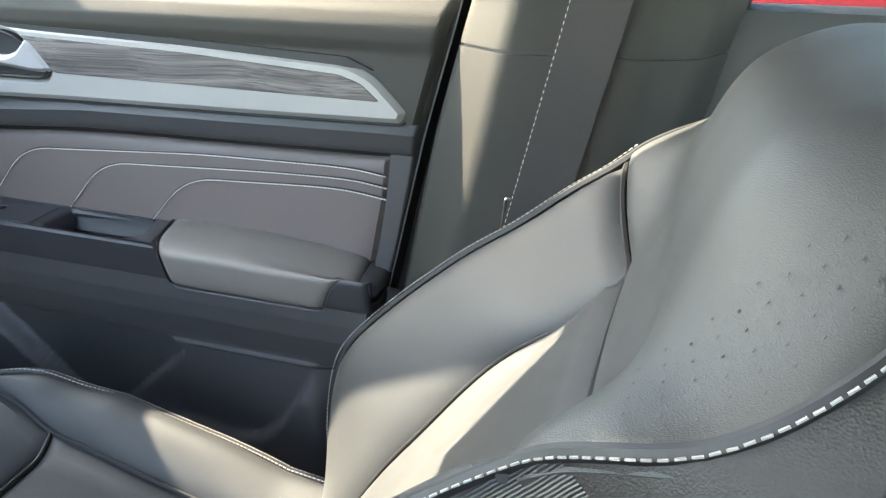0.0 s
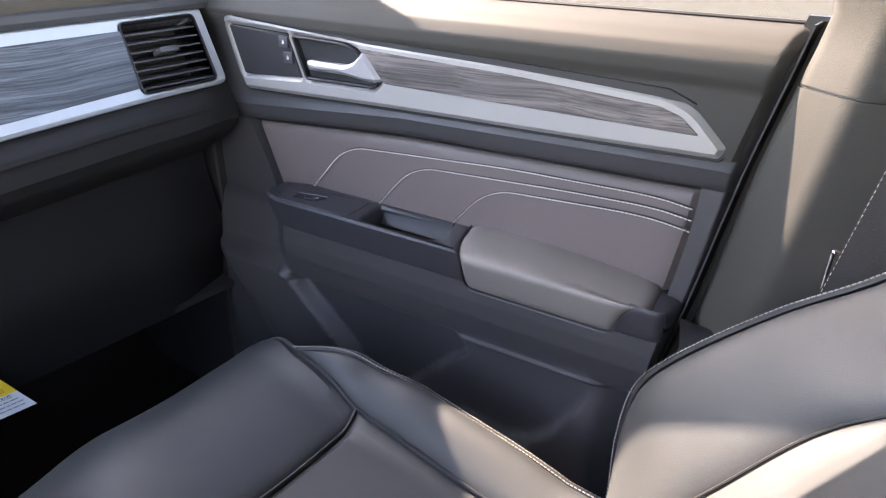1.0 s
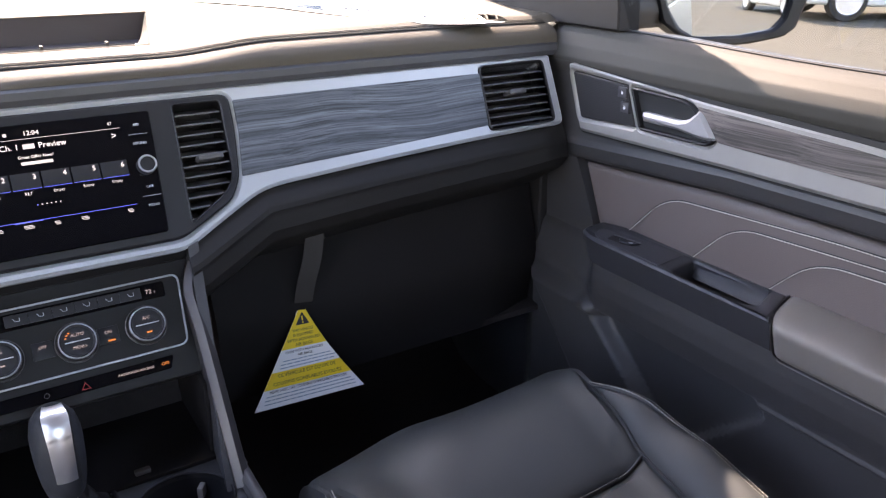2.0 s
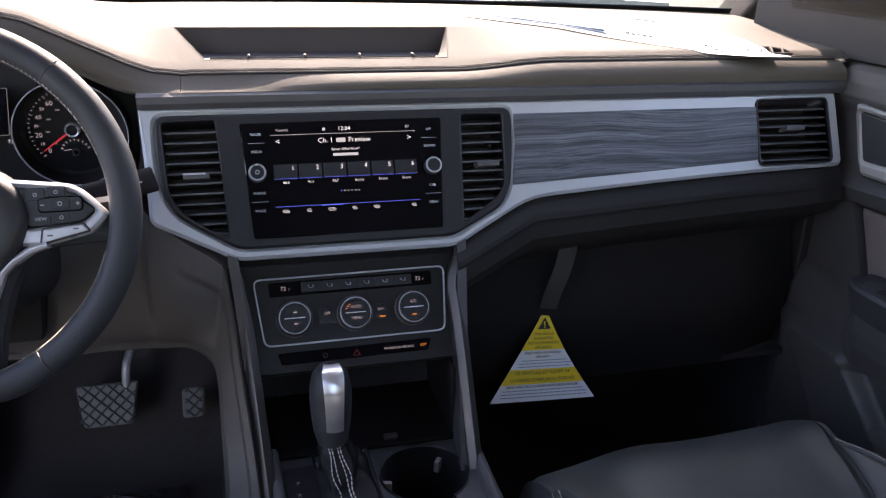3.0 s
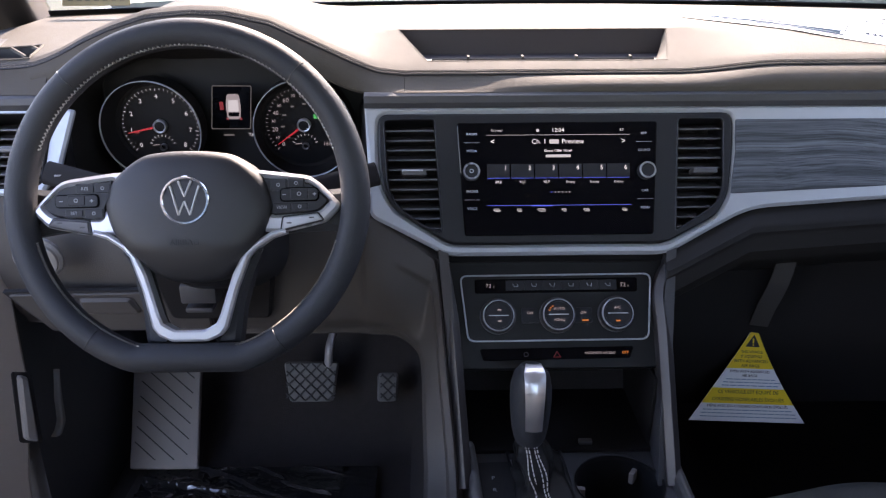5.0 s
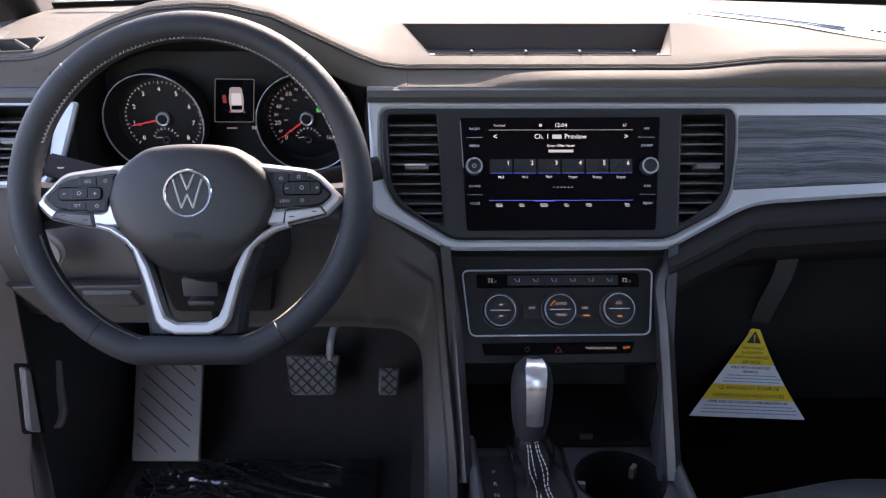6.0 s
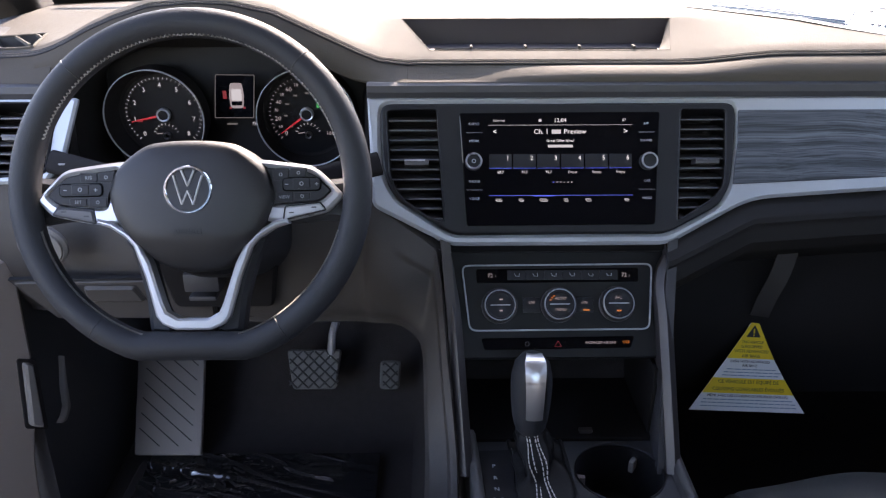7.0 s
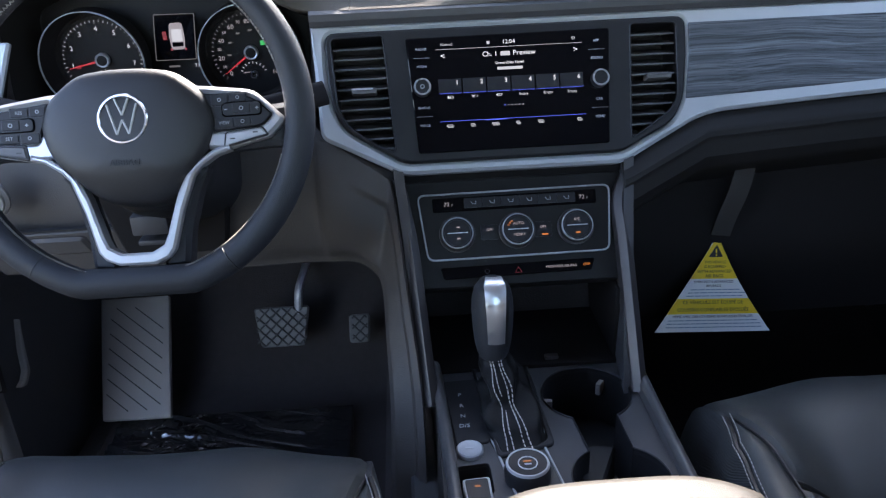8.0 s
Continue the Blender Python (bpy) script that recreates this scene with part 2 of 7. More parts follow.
def shifted(pts, d):
    """Each edge of the outline moved to its left by d."""
    out, m = [], len(pts)
    for i in range(m):
        p, a, b = Vector(pts[i]), Vector(pts[i - 1]), Vector(pts[(i + 1) % m])
        u, v = p - a, b - p
        u = u.normalized() if u.length > 1e-9 else v.normalized()
        v = v.normalized() if v.length > 1e-9 else u
        n1, n2 = Vector((-u.y, u.x)), Vector((-v.y, v.x))
        s = n1 + n2
        q = p + s * (d / max(0.35, s.dot(n1))) if s.length > 1e-6 else p + n1 * d
        out.append((q.x, q.y))
    return out


def plate(bm, outer, w0, w1, m=I4, ch=0.0, holes=()):
    """A slab between the depths w0 and w1 with the outline outer, holes through it and chamfered front edges."""

    loops = [outer if area2(outer) > 0 else outer[::-1]] + [h if area2(h) < 0 else h[::-1] for h in holes]
    fronts = [shifted(l, ch) for l in loops] if ch else loops
    tri = mathutils.geometry.tessellate_polygon([[Vector((x, y, 0)) for x, y in l] for l in fronts])
    front = [[bm.verts.new(m @ Vector((x, y, w1))) for x, y in l] for l in fronts]
    back = [[bm.verts.new(m @ Vector((x, y, w0))) for x, y in l] for l in loops]
    mid = [[bm.verts.new(m @ Vector((x, y, w1 - ch * (1 if w1 > w0 else -1)))) for x, y in l] for l in loops] if ch else front
    ff, fb = sum(front, []), sum(back, [])
    for a, b, c in tri:
        for vs in ((ff[a], ff[b], ff[c]), (fb[c], fb[b], fb[a])):
            try:
                bm.faces.new(vs)
            except ValueError:
                pass
    for f, g, h in zip(front, mid, back):
        for i in range(len(f)):
            j = (i + 1) % len(f)
            if ch:
                bm.faces.new((g[i], g[j], f[j], f[i]))
            bm.faces.new((h[i], h[j], g[j], g[i]))
    return bm


def grid(bm, rows, around=False, caps=False):
    vs = [[bm.verts.new(p) for p in r] for r in rows]
    n = len(rows[0])
    for a, b in zip(vs, vs[1:]):
        for i in range(n if around else n - 1):
            j = (i + 1) % n
            bm.faces.new((a[i], a[j], b[j], b[i]))
    if caps:
        bm.faces.new(vs[0][::-1])
        bm.faces.new(vs[-1])
    return bm


def sheet(f, us, vs, back=None, bm=None):
    """A surface f(u, v), made solid by a second skin set off by the vector back."""
    bm = bm or bmesh.new()
    rows = [[Vector(f(u, v)) for u in us] for v in vs]
    if back is None:
        return grid(bm, rows)
    back = Vector(back)
    a = [[bm.verts.new(p) for p in r] for r in rows]
    b = [[bm.verts.new(p + back) for p in r] for r in rows]
    for g in (a, b):
        for r, q in zip(g, g[1:]):
            for i in range(len(r) - 1):
                bm.faces.new((r[i], r[i + 1], q[i + 1], q[i]))
    rim = lambda g: g[0] + [r[-1] for r in g[1:]] + g[-1][-2::-1] + [r[0] for r in g[-2:0:-1]]
    ra, rb = rim(a), rim(b)
    for i in range(len(ra)):
        j = (i + 1) % len(ra)
        bm.faces.new((ra[i], ra[j], rb[j], rb[i]))
    return bm


def steps(a, b, n):
    return [a + (b - a) * i / n for i in range(n + 1)]


def smooth(a, b, x):
    t = min(1.0, max(0.0, (x - a) / (b - a)))
    return t * t * (3 - 2 * t)


def curve(pts, n=8, closed=False):
    """A smooth line through the points."""
    p = [Vector(q) for q in pts]
    out, m = [], len(p)
    for i in range(m if closed else m - 1):
        a, b, c, d = ((p[(i + k) % m] for k in (-1, 0, 1, 2)) if closed else (p[max(0, i - 1)], p[i], p[i + 1], p[min(m - 1, i + 2)]))
        for j in range(n):
            t = j / n
            out.append(0.5 * (2 * b + (c - a) * t + (2 * a - 5 * b + 4 * c - d) * t * t + (3 * b - a - 3 * c + d) * t ** 3))
    return out if closed else out + [p[-1]]


def bend(pts, r=0.055, n=8):
    """A line along the points with its corners rounded."""
    p = [Vector(q) for q in pts]
    out = [p[0]]
    for a, c, b in zip(p, p[1:], p[2:]):
        s, e = c + (a - c).normalized() * min(r, (a - c).length * 0.48), c + (b - c).normalized() * min(r, (b - c).length * 0.48)
        out += [s * (1 - t) ** 2 + c * 2 * t * (1 - t) + e * t * t for t in steps(0, 1, n)]
    return out + [p[-1]]


def between(keys, x):
    """Smooth value at x from rows of (x, value)."""
    if x <= keys[0][0]:
        return keys[0][1]
    for (a, p), (b, q) in zip(keys, keys[1:]):
        if x <= b:
            return p + (q - p) * smooth(a, b, x)
    return keys[-1][1]


def flow(keys, x):
    """Smooth value at x on a curve through rows of (x, value)."""
    if x <= keys[0][0]:
        return keys[0][1]
    n = len(keys)
    for i in range(n - 1):
        (a, p), (b, q) = keys[i], keys[i + 1]
        if x <= b:
            (a0, p0), (b1, q1) = keys[max(0, i - 1)], keys[min(n - 1, i + 2)]
            m0, m1, h, t = (q - p0) / (b - a0), (q1 - p) / (b1 - a), b - a, (x - a) / (b - a)
            return p * (2 * t ** 3 - 3 * t * t + 1) + h * m0 * (t ** 3 - 2 * t * t + t) + q * (3 * t * t - 2 * t ** 3) + h * m1 * (t ** 3 - t * t)
    return keys[-1][1]


def linear(keys, x):
    if x <= keys[0][0]:
        return keys[0][1]
    for (a, p), (b, q) in zip(keys, keys[1:]):
        if x <= b:
            return p + (q - p) * (x - a) / (b - a)
    return keys[-1][1]


def tube(bm, path, r, n=8, closed=False, profile=None, up=None):
    """A round bar, or one with the given (side, up) profile, along a path."""
    path = [Vector(p) for p in path]
    prof = profile or [(r * math.cos(2 * math.pi * i / n), r * math.sin(2 * math.pi * i / n)) for i in range(n)]
    rows, m, prev = [], len(path), Vector(up or (0, 0, 1))
    for i, p in enumerate(path):
        t = (path[(i + 1) % m] - path[i - 1]) if closed else (path[min(m - 1, i + 1)] - path[max(0, i - 1)])
        t.normalize()
        if up:
            prev = Vector(up)
        side = t.cross(prev)
        side = side.normalized() if side.length > 1e-6 else t.orthogonal().normalized()
        prev = side.cross(t).normalized()
        rows.append([p + side * a + prev * b for a, b in prof])
    if closed:
        rows.append(rows[0])
    grid(bm, rows, around=True, caps=not closed)
    if closed:
        bmesh.ops.remove_doubles(bm, verts=bm.verts[:], dist=1e-6)
    return bm


def lathe(bm, prof, m=I4, n=32, ring=False):
    """A turned shape: rows of (radius, height) about the local z axis; ring: open in the middle."""
    rows = [[m @ Vector((r * math.cos(2 * math.pi * i / n), r * math.sin(2 * math.pi * i / n), h)) for i in range(n)] for r, h in (prof + prof[:1] if ring else prof)]
    return grid(bm, rows, around=True, caps=not ring)


def block(bm, c, s, m=I4, bev=0.0):
    """A box of size s about c, with rounded edges."""
    t = bmesh.new()
    bmesh.ops.create_cube(t, size=1, matrix=Matrix.Translation(c) @ Matrix.Diagonal((*s, 1)))
    if bev:
        bmesh.ops.bevel(t, geom=t.edges[:], offset=bev, segments=2, affect="EDGES", profile=0.6)
    bmesh.ops.transform(t, matrix=m, verts=t.verts[:])
    me = bpy.data.meshes.new("tmp")
    t.to_mesh(me)
    t.free()
    bm.from_mesh(me)
    bpy.data.meshes.remove(me)
    return bm


def lettering(name, words, size, m, mat, parent, align="CENTER", thick=0.0002):
    """Raised lettering in the built-in font, as a mesh."""
    c = bpy.data.curves.new(name, "FONT")
    c.body, c.size, c.align_x, c.align_y, c.extrude, c.resolution_u = words, size, align, "CENTER", thick, 2
    o = bpy.data.objects.new(name, c)
    scene.collection.objects.link(o)
    me = bpy.data.meshes.new_from_object(o.evaluated_get(bpy.context.evaluated_depsgraph_get()))
    bpy.data.objects.remove(o)
    bm = bmesh.new()
    bm.from_mesh(me)
    bmesh.ops.transform(bm, matrix=m, verts=bm.verts[:])
    return part(name, bm, mat, parent)


def sewn(bm, path, long=0.0042, gap=0.0022, r=0.0007, lift=Vector((0, 0, 0))):
    """A row of single stitches along a path."""
    path = [Vector(p) + lift for p in path]
    pos, step = 0.0, long + gap
    for a, b in zip(path, path[1:]):
        d = (b - a).length
        if d < 1e-7:
            continue
        u = (b - a) / d
        while pos < d:
            p = a + u * pos
            side = u.orthogonal().normalized()
            other = u.cross(side)
            q = p + u * long
            va = [bm.verts.new(p + side * x * r + other * y * r) for x, y in ((1, 0), (0, 1), (-1, 0), (0, -1))]
            vb = [bm.verts.new(q + side * x * r + other * y * r) for x, y in ((1, 0), (0, 1), (-1, 0), (0, -1))]
            for i in range(4):
                bm.faces.new((va[i], va[(i + 1) % 4], vb[(i + 1) % 4], vb[i]))
            bm.faces.new(va[::-1])
            bm.faces.new(vb)
            pos += step
        pos -= d
    return bm


def frame_at(o, lean):
    """Local frame of a panel that faces the cabin and leans forward at its top: u right, v up, w towards the cabin."""
    a = radians(lean)
    return Matrix(((1, 0, 0, o[0]), (0, math.sin(a), -math.cos(a), o[1]), (0, math.cos(a), math.sin(a), o[2]), (0, 0, 0, 1)))


def side_frame(x):
    """Local frame of the passenger door: u rearwards to forwards (y), v up, w towards the cabin."""
    return Matrix(((0, 0, -1, x), (1, 0, 0, 0), (0, 1, 0, 0), (0, 0, 0, 1)))


def bm_plate(*a, **k):
    return plate(bmesh.new(), *a, **k)


DASH = frame_at((0, 0.02, 0.803), 25)
CLIM = frame_at((0, -0.042, 0.612), 32.3)

# ---- the shell of the car ----
FLOOR = 0.09


def floor_z(x, y):
    z = FLOOR + 0.42 * smooth(0.30, 0.75, y)
    return z + 0.16 * smooth(0.20, 0.10, abs(x - 0.01))


fixed("floor", sheet(lambda u, v: (u, v, floor_z(u, v)), steps(-0.80, 0.80, 40), steps(-2.2, 0.80, 40), (0, 0, -0.03)), CARPET,
      "black carpeted cabin floor rising into the footwells", "floor")
fixed("wall_front", block(bmesh.new(), (0, 0.80, 0.45), (1.70, 0.04, 0.86), bev=0.01), CARPET, "dark bulkhead behind the dashboard", "wall")
fixed("wall_rear", block(bmesh.new(), (0, -2.22, 0.475), (1.60, 0.06, 0.75), bev=0.02), TAUPE, "plain grey tailgate lining closing the cabin", "wall")


def roof_z(x, y):
    return 1.34 - 0.22 * x * x - 0.05 * smooth(-0.4, 0.1, y) - 0.04 * smooth(-1.4, -2.2, y)


fixed("ceiling", sheet(lambda u, v: (u, v, roof_z(u, v)), steps(-0.60, 0.60, 16), steps(-2.25, -0.02, 30), (0, 0, 0.04)), HEADLINER,
      "light grey cloth headliner under the roof", "ceiling")


def pillar_bar(name, pts, wide, deep, mat, label):
    prof = fillet([(-wide / 2, -deep / 2), (wide / 2, -deep / 2), (wide / 2, deep / 2), (-wide / 2, deep / 2)], 0.012)
    return fixed(name, tube(bmesh.new(), curve(pts, 8), 0, profile=prof), mat, label, "pillar")


for sx, nm in ((1, "pillar_right"), (-1, "pillar_left")):
    pillar_bar(nm, [(sx * 0.870, 0.50, 0.86), (sx * 0.802, 0.26, 1.00), (sx * 0.728, 0.02, 1.16), (sx * 0.648, -0.22, 1.30)], 0.075, 0.085, MOULD,
               "charcoal grained windscreen pillar trim")
    pillar_bar("roof_rail_" + nm, [(sx * 0.62, -0.16, 1.285), (sx * 0.61, -0.8, 1.30), (sx * 0.61, -1.6, 1.29), (sx * 0.64, -2.2, 1.2)], 0.07, 0.06, HEADLINER,
               "grey roof rail trim above the doors")

# the driver door stands open, swung outwards on its front hinge
odoor = thing("door_2", (-0.82, 0.12, FLOOR), "open driver door swung outwards with a grey lining", "door", kind="structure")
part("panel", block(bmesh.new(), (-1.13, -0.27, 0.42), (0.07, 0.98, 0.80), Matrix.Translation((-0.82, 0.14, 0)) @ Matrix.Rotation(radians(-50), 4, "Z") @ Matrix.Translation((1.13, -0.20, 0)), 0.02), TAUPE, odoor)
# driver's side closes with a plain door and kick panel
fixed("wall_left", block(bmesh.new(), (-0.80, -1.55, 0.42), (0.05, 1.30, 0.86), bev=0.02), TAUPE, "plain grey rear door panel", "wall")
fixed("sill_left", block(bmesh.new(), (-0.80, -0.35, 0.06), (0.08, 1.20, 0.12), bev=0.02), DARK, "dark door sill under the open driver doorway", "sill")
fixed("wall_left_front", block(bmesh.new(), (-0.792, 0.445, 0.45), (0.104, 0.85, 0.86), bev=0.02), DARK, "dark side wall of the driver footwell", "wall")
fixed("wall_right_front", block(bmesh.new(), (0.815, 0.42, 0.45), (0.05, 0.84, 0.78), bev=0.02), DARK, "dark side wall of the passenger footwell", "wall")
fixed("wall_right_rear", block(bmesh.new(), (0.815, -1.585, 0.42), (0.05, 1.23, 0.85), bev=0.02), LEATHER, "dark rear door panel with a soft top", "wall")


def pane(name, f, us, vs, label, glass=GLASS):
    ob = fixed(name, sheet(f, us, vs, (0.001, 0.003, 0.003)), glass, label, "window")
    ob.visible_shadow = glass is PRIVACY
    return ob


def screen_at(u, v):
    y = 0.60 - 0.62 * v - 0.16 * (u / 0.75) ** 2 * (1 - 0.4 * v)
    return (u * (1 - 0.17 * v), y, 0.885 + 0.44 * v)


pane("window_1", screen_at, steps(-0.79, 0.79, 24), steps(0, 1, 12), "clear raked windscreen")
fixed("trim_windscreen_foot", sheet(lambda u, v: Vector(screen_at(u, v)) + Vector((0, -0.004, -0.002)), steps(-0.79, 0.79, 24), [0.010, 0.02, 0.03, 0.04], (0, 0.001, 0.001)), BLACKTHREAD, "black printed band along the foot of the windscreen", "trim")
pane("window_2", lambda u, v: (0.795 - 0.17 * v, u, 0.84 + 0.47 * v), steps(-0.80, 0.20, 6), steps(0, 1, 4), "tinted front passenger door window", SIDEGLASS)
pane("window_3", lambda u, v: (u, -2.24 + 0.10 * v, 0.84 + 0.44 * v), steps(-0.66, 0.66, 6), steps(0, 1, 4), "tailgate window")
pane("window_4", lambda u, v: (0.795 - 0.17 * v, u, 0.84 + 0.47 * v), steps(-2.2, -1.0, 6), steps(0, 1, 4), "dark tinted rear door window", PRIVACY)
pane("window_5", lambda u, v: (-0.795 + 0.17 * v, u, 0.84 + 0.47 * v), steps(-2.2, -0.98, 6), steps(0, 1, 4), "dark tinted rear door window", PRIVACY)
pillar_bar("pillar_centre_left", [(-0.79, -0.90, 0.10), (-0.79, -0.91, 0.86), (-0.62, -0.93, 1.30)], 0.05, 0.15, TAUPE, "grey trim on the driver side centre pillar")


# ---- passenger door ----
def rear_edge(z):
    return linear([(0.10, -0.585), (0.256, -0.622), (0.533, -0.699), (0.718, -0.742), (0.838, -0.776), (0.87, -0.784)], z)


def band_low(y):
    return linear([(-0.70, 0.6915), (-0.32, 0.6850), (-0.03, 0.6650), (0.10, 0.655)], y)


def insert_front(z):
    return linear([(0.55, -0.079), (0.667, -0.030), (0.70, -0.018)], z)


def insert_rear(z):
    return linear([(0.55, -0.680), (0.64, -0.698), (0.69, -0.703)], z)


door = thing("door_1", (0.78, -0.35, FLOOR), "closed front passenger door with wood strip, padded armrest and map pocket", "door", kind="structure")
# rows of the panel from the sill to the window seal: a height rule and a depth rule for each
UPPER = [(0.790, 0.7515), (0.802, 0.744), (0.815, 0.742), (0.832, 0.749), (0.848, 0.762), (0.857, 0.778), (0.858, 0.800)]


def door_rows(y):
    """Heights and depths of the panel's section at y, the armrest body standing out of it."""
    k = smooth(-0.085, -0.135, y)
    b = band_low(y)
    low = [(0.10, 0.748), (0.20, 0.742), (0.30, 0.740), (0.38, 0.740), (0.436, 0.739 - 0.002 * k), (0.448, 0.738 - 0.018 * k), (0.482, 0.737 - 0.027 * k),
           (0.505, 0.742 - 0.035 * k), (0.528, 0.747 - 0.040 * k), (0.536, 0.750 - 0.040 * k)]
    return low + [(0.545, 0.757), (0.552, 0.757), (0.60, 0.757), (b - 0.004, 0.757), (b - 0.0015, 0.7535), (b, 0.752), (b + 0.020, 0.7455), (b + 0.030, 0.7515), (0.740, 0.7515)] + UPPER


V_STEPS = steps(0, 8, 80)[:-1] + steps(8, len(door_rows(0)) - 1, 3 * (len(door_rows(0)) - 9))


def door_skin(u, v):
    """u from the hinge (0) over the insert (1 to 2) to the shut edge (3); v counts the rows of the section."""
    rows = door_rows(-0.3)
    i = min(int(v), len(rows) - 2)
    f = v - i
    z0 = rows[i][0] + (rows[i + 1][0] - rows[i][0]) * f
    a, b, e = insert_front(z0), insert_rear(z0), rear_edge(z0)
    y = 0.10 + (a - 0.10) * u if u <= 1 else a + (b - a) * (u - 1) if u <= 2 else b + (e - b) * (u - 2)
    rows = door_rows(y)
    z = rows[i][0] + (rows[i + 1][0] - rows[i][0]) * f
    x = rows[i][1] + (rows[i + 1][1] - rows[i][1]) * f
    if 1.0 < u < 2.0 and 10.5 < v < 13.5:
        x = 0.782
    x += 0.012 * smooth(2.70, 3.0, u) ** 2
    x += 0.03 * smooth(0.35, 0.0, u)
    if z < 0.53:
        # map pocket: a deep mouth in front that ends at a proud smooth panel with a dished ledge
        mouth = -0.356 - (z - 0.344) * 1.077 if z < 0.422 else -0.440 + (z - 0.422) * 0.625
        x -= 0.016 * smooth(mouth + 0.008, mouth - 0.008, y) * smooth(-0.67, -0.61, y) * smooth(0.450, 0.437, z)
        ledge = linear([(-0.43, 0.334), (-0.50, 0.322), (-0.545, 0.332), (-0.571, 0.355), (-0.606, 0.412), (-0.63, 0.46)][::-1], y)
        x -= 0.010 * smooth(ledge + 0.004, ledge - 0.012, z) * smooth(-0.40, -0.46, y) * smooth(-0.66, -0.62, y) * smooth(0.44, 0.38, z)
        # speaker housing: a slanting hump at the front foot
        left, right = -0.011 - (0.391 - z) * 0.88, -0.125 - (0.448 - z) * 1.12
        x -= 0.024 * smooth(right - 0.010, right + 0.014, y) * smooth(left + 0.020, left - 0.020, y) * smooth(0.470, 0.440, z)
    return (x, y, z - 0.0075 * smooth(-0.08, -0.42, y) * smooth(0.815, 0.855, z))


us = steps(0, 1, 34) + [1.0005] + steps(1.004, 1.996, 170) + [1.9995] + steps(2, 3, 20)
part("panel", sheet(door_skin, us, V_STEPS, (0.02, 0, 0)), DOORGREY, door, "charcoal moulded door panel")
part("door_edge", sheet(lambda u, z: (0.748 + 0.052 * u, rear_edge(z) - 0.0025, z), steps(0, 1, 4), steps(0.12, 0.856, 20), (0, 0.002, 0)), BLACKTHREAD, door, "black shut face of the door")
# upper belt roll, softer and lighter than the panel


def belt_low(y):
    return linear([(-0.80, 0.7215), (-0.726, 0.7215), (-0.7225, 0.7330), (-0.690, 0.7700), (-0.662, 0.7815), (-0.477, 0.7905), (-0.273, 0.7965), (-0.02, 0.8100), (0.10, 0.8100)], y)


def belt_fall(y, z):
    """The window line drops a little towards the rear."""
    return 0.0065 * smooth(-0.08, -0.42, y) * smooth(0.815, 0.855, z)


def belt_skin(u, w):
    y = 0.095 + (rear_edge(0.80) + 0.006 - 0.095) * u
    for _ in range(3):
        z = belt_low(y) + (0.8575 - belt_low(y)) * w
        y = 0.095 + (rear_edge(z) + 0.004 - 0.095) * u
    x = linear([(0.70, 0.7500)] + UPPER, z) - 0.0045
    return (x + 0.03 * smooth(0.08, 0.0, u) + 0.012 * smooth(0.985, 1.0, u) ** 2, y, z + 0.001 - belt_fall(y, z))


part("belt_roll", sheet(belt_skin, steps(0.02, 0.80, 40) + steps(0.81, 1, 50), steps(0, 1, 26), (0.003, 0, 0)), BELT, door, "warm grey grained upper door roll")

SIDE = side_frame(0.751)
trim_out = fillet([(-0.006, 0.806), (-0.020, 0.812), (-0.273, 0.7955), (-0.477, 0.7895), (-0.662, 0.780), (-0.690, 0.769), (-0.724, 0.735), (-0.718, 0.7235), (-0.551, 0.7200),
                   (-0.315, 0.7165), (-0.043, 0.709)], [0.008, 0.008, 0.02, 0.02, 0.012, 0.012, 0.004, 0.004, 0.02, 0.02, 0.006])
plate_hole = fillet([(-0.019, 0.797), (-0.136, 0.793), (-0.158, 0.7365), (-0.044, 0.7295)], 0.005)
cup_hole = fillet([(-0.145, 0.7925), (-0.238, 0.7905), (-0.255, 0.786), (-0.297, 0.749), (-0.286, 0.7385), (-0.168, 0.7365)], 0.006)


def grown(pts, d):
    return shifted(pts, -d if area2(pts) > 0 else d)


strip = part("trim_strip", bm_plate(trim_out, 0, 0.011, SIDE, 0.0055, holes=[plate_hole, cup_hole]), DOORSATIN, door, "satin silver door trim strip")
part("wood_inlay", bm_plate(fillet([(-0.262, 0.7865), (-0.477, 0.7795), (-0.655, 0.7685), (-0.678, 0.761), (-0.698, 0.7445), (-0.549, 0.7455), (-0.302, 0.7470)], 0.004),
                            0.010, 0.0122, SIDE, 0.0006), WOODY, strip, "grey-brown open-pore wood inlay")
part("seam_line", bm_plate(grown(trim_out, 0.0035), -0.006, 0.0045, SIDE, 0.001), BLACKTHREAD, door, "black shadow gap round the strip")
part("seam_line", bm_plate([(-0.03, 0.8120), (-0.273, 0.7975), (-0.477, 0.7930), (-0.662, 0.7855), (-0.690, 0.774), (-0.662, 0.776), (-0.477, 0.785), (-0.273, 0.792), (-0.03, 0.806)], -0.006, 0.0088, SIDE), BLACKTHREAD, door)
part("speaker_plate", bm_plate(grown(plate_hole, -0.0015), 0, 0.0095, SIDE, 0.0008), GRILLE, door, "black ribbed plate beside the release")
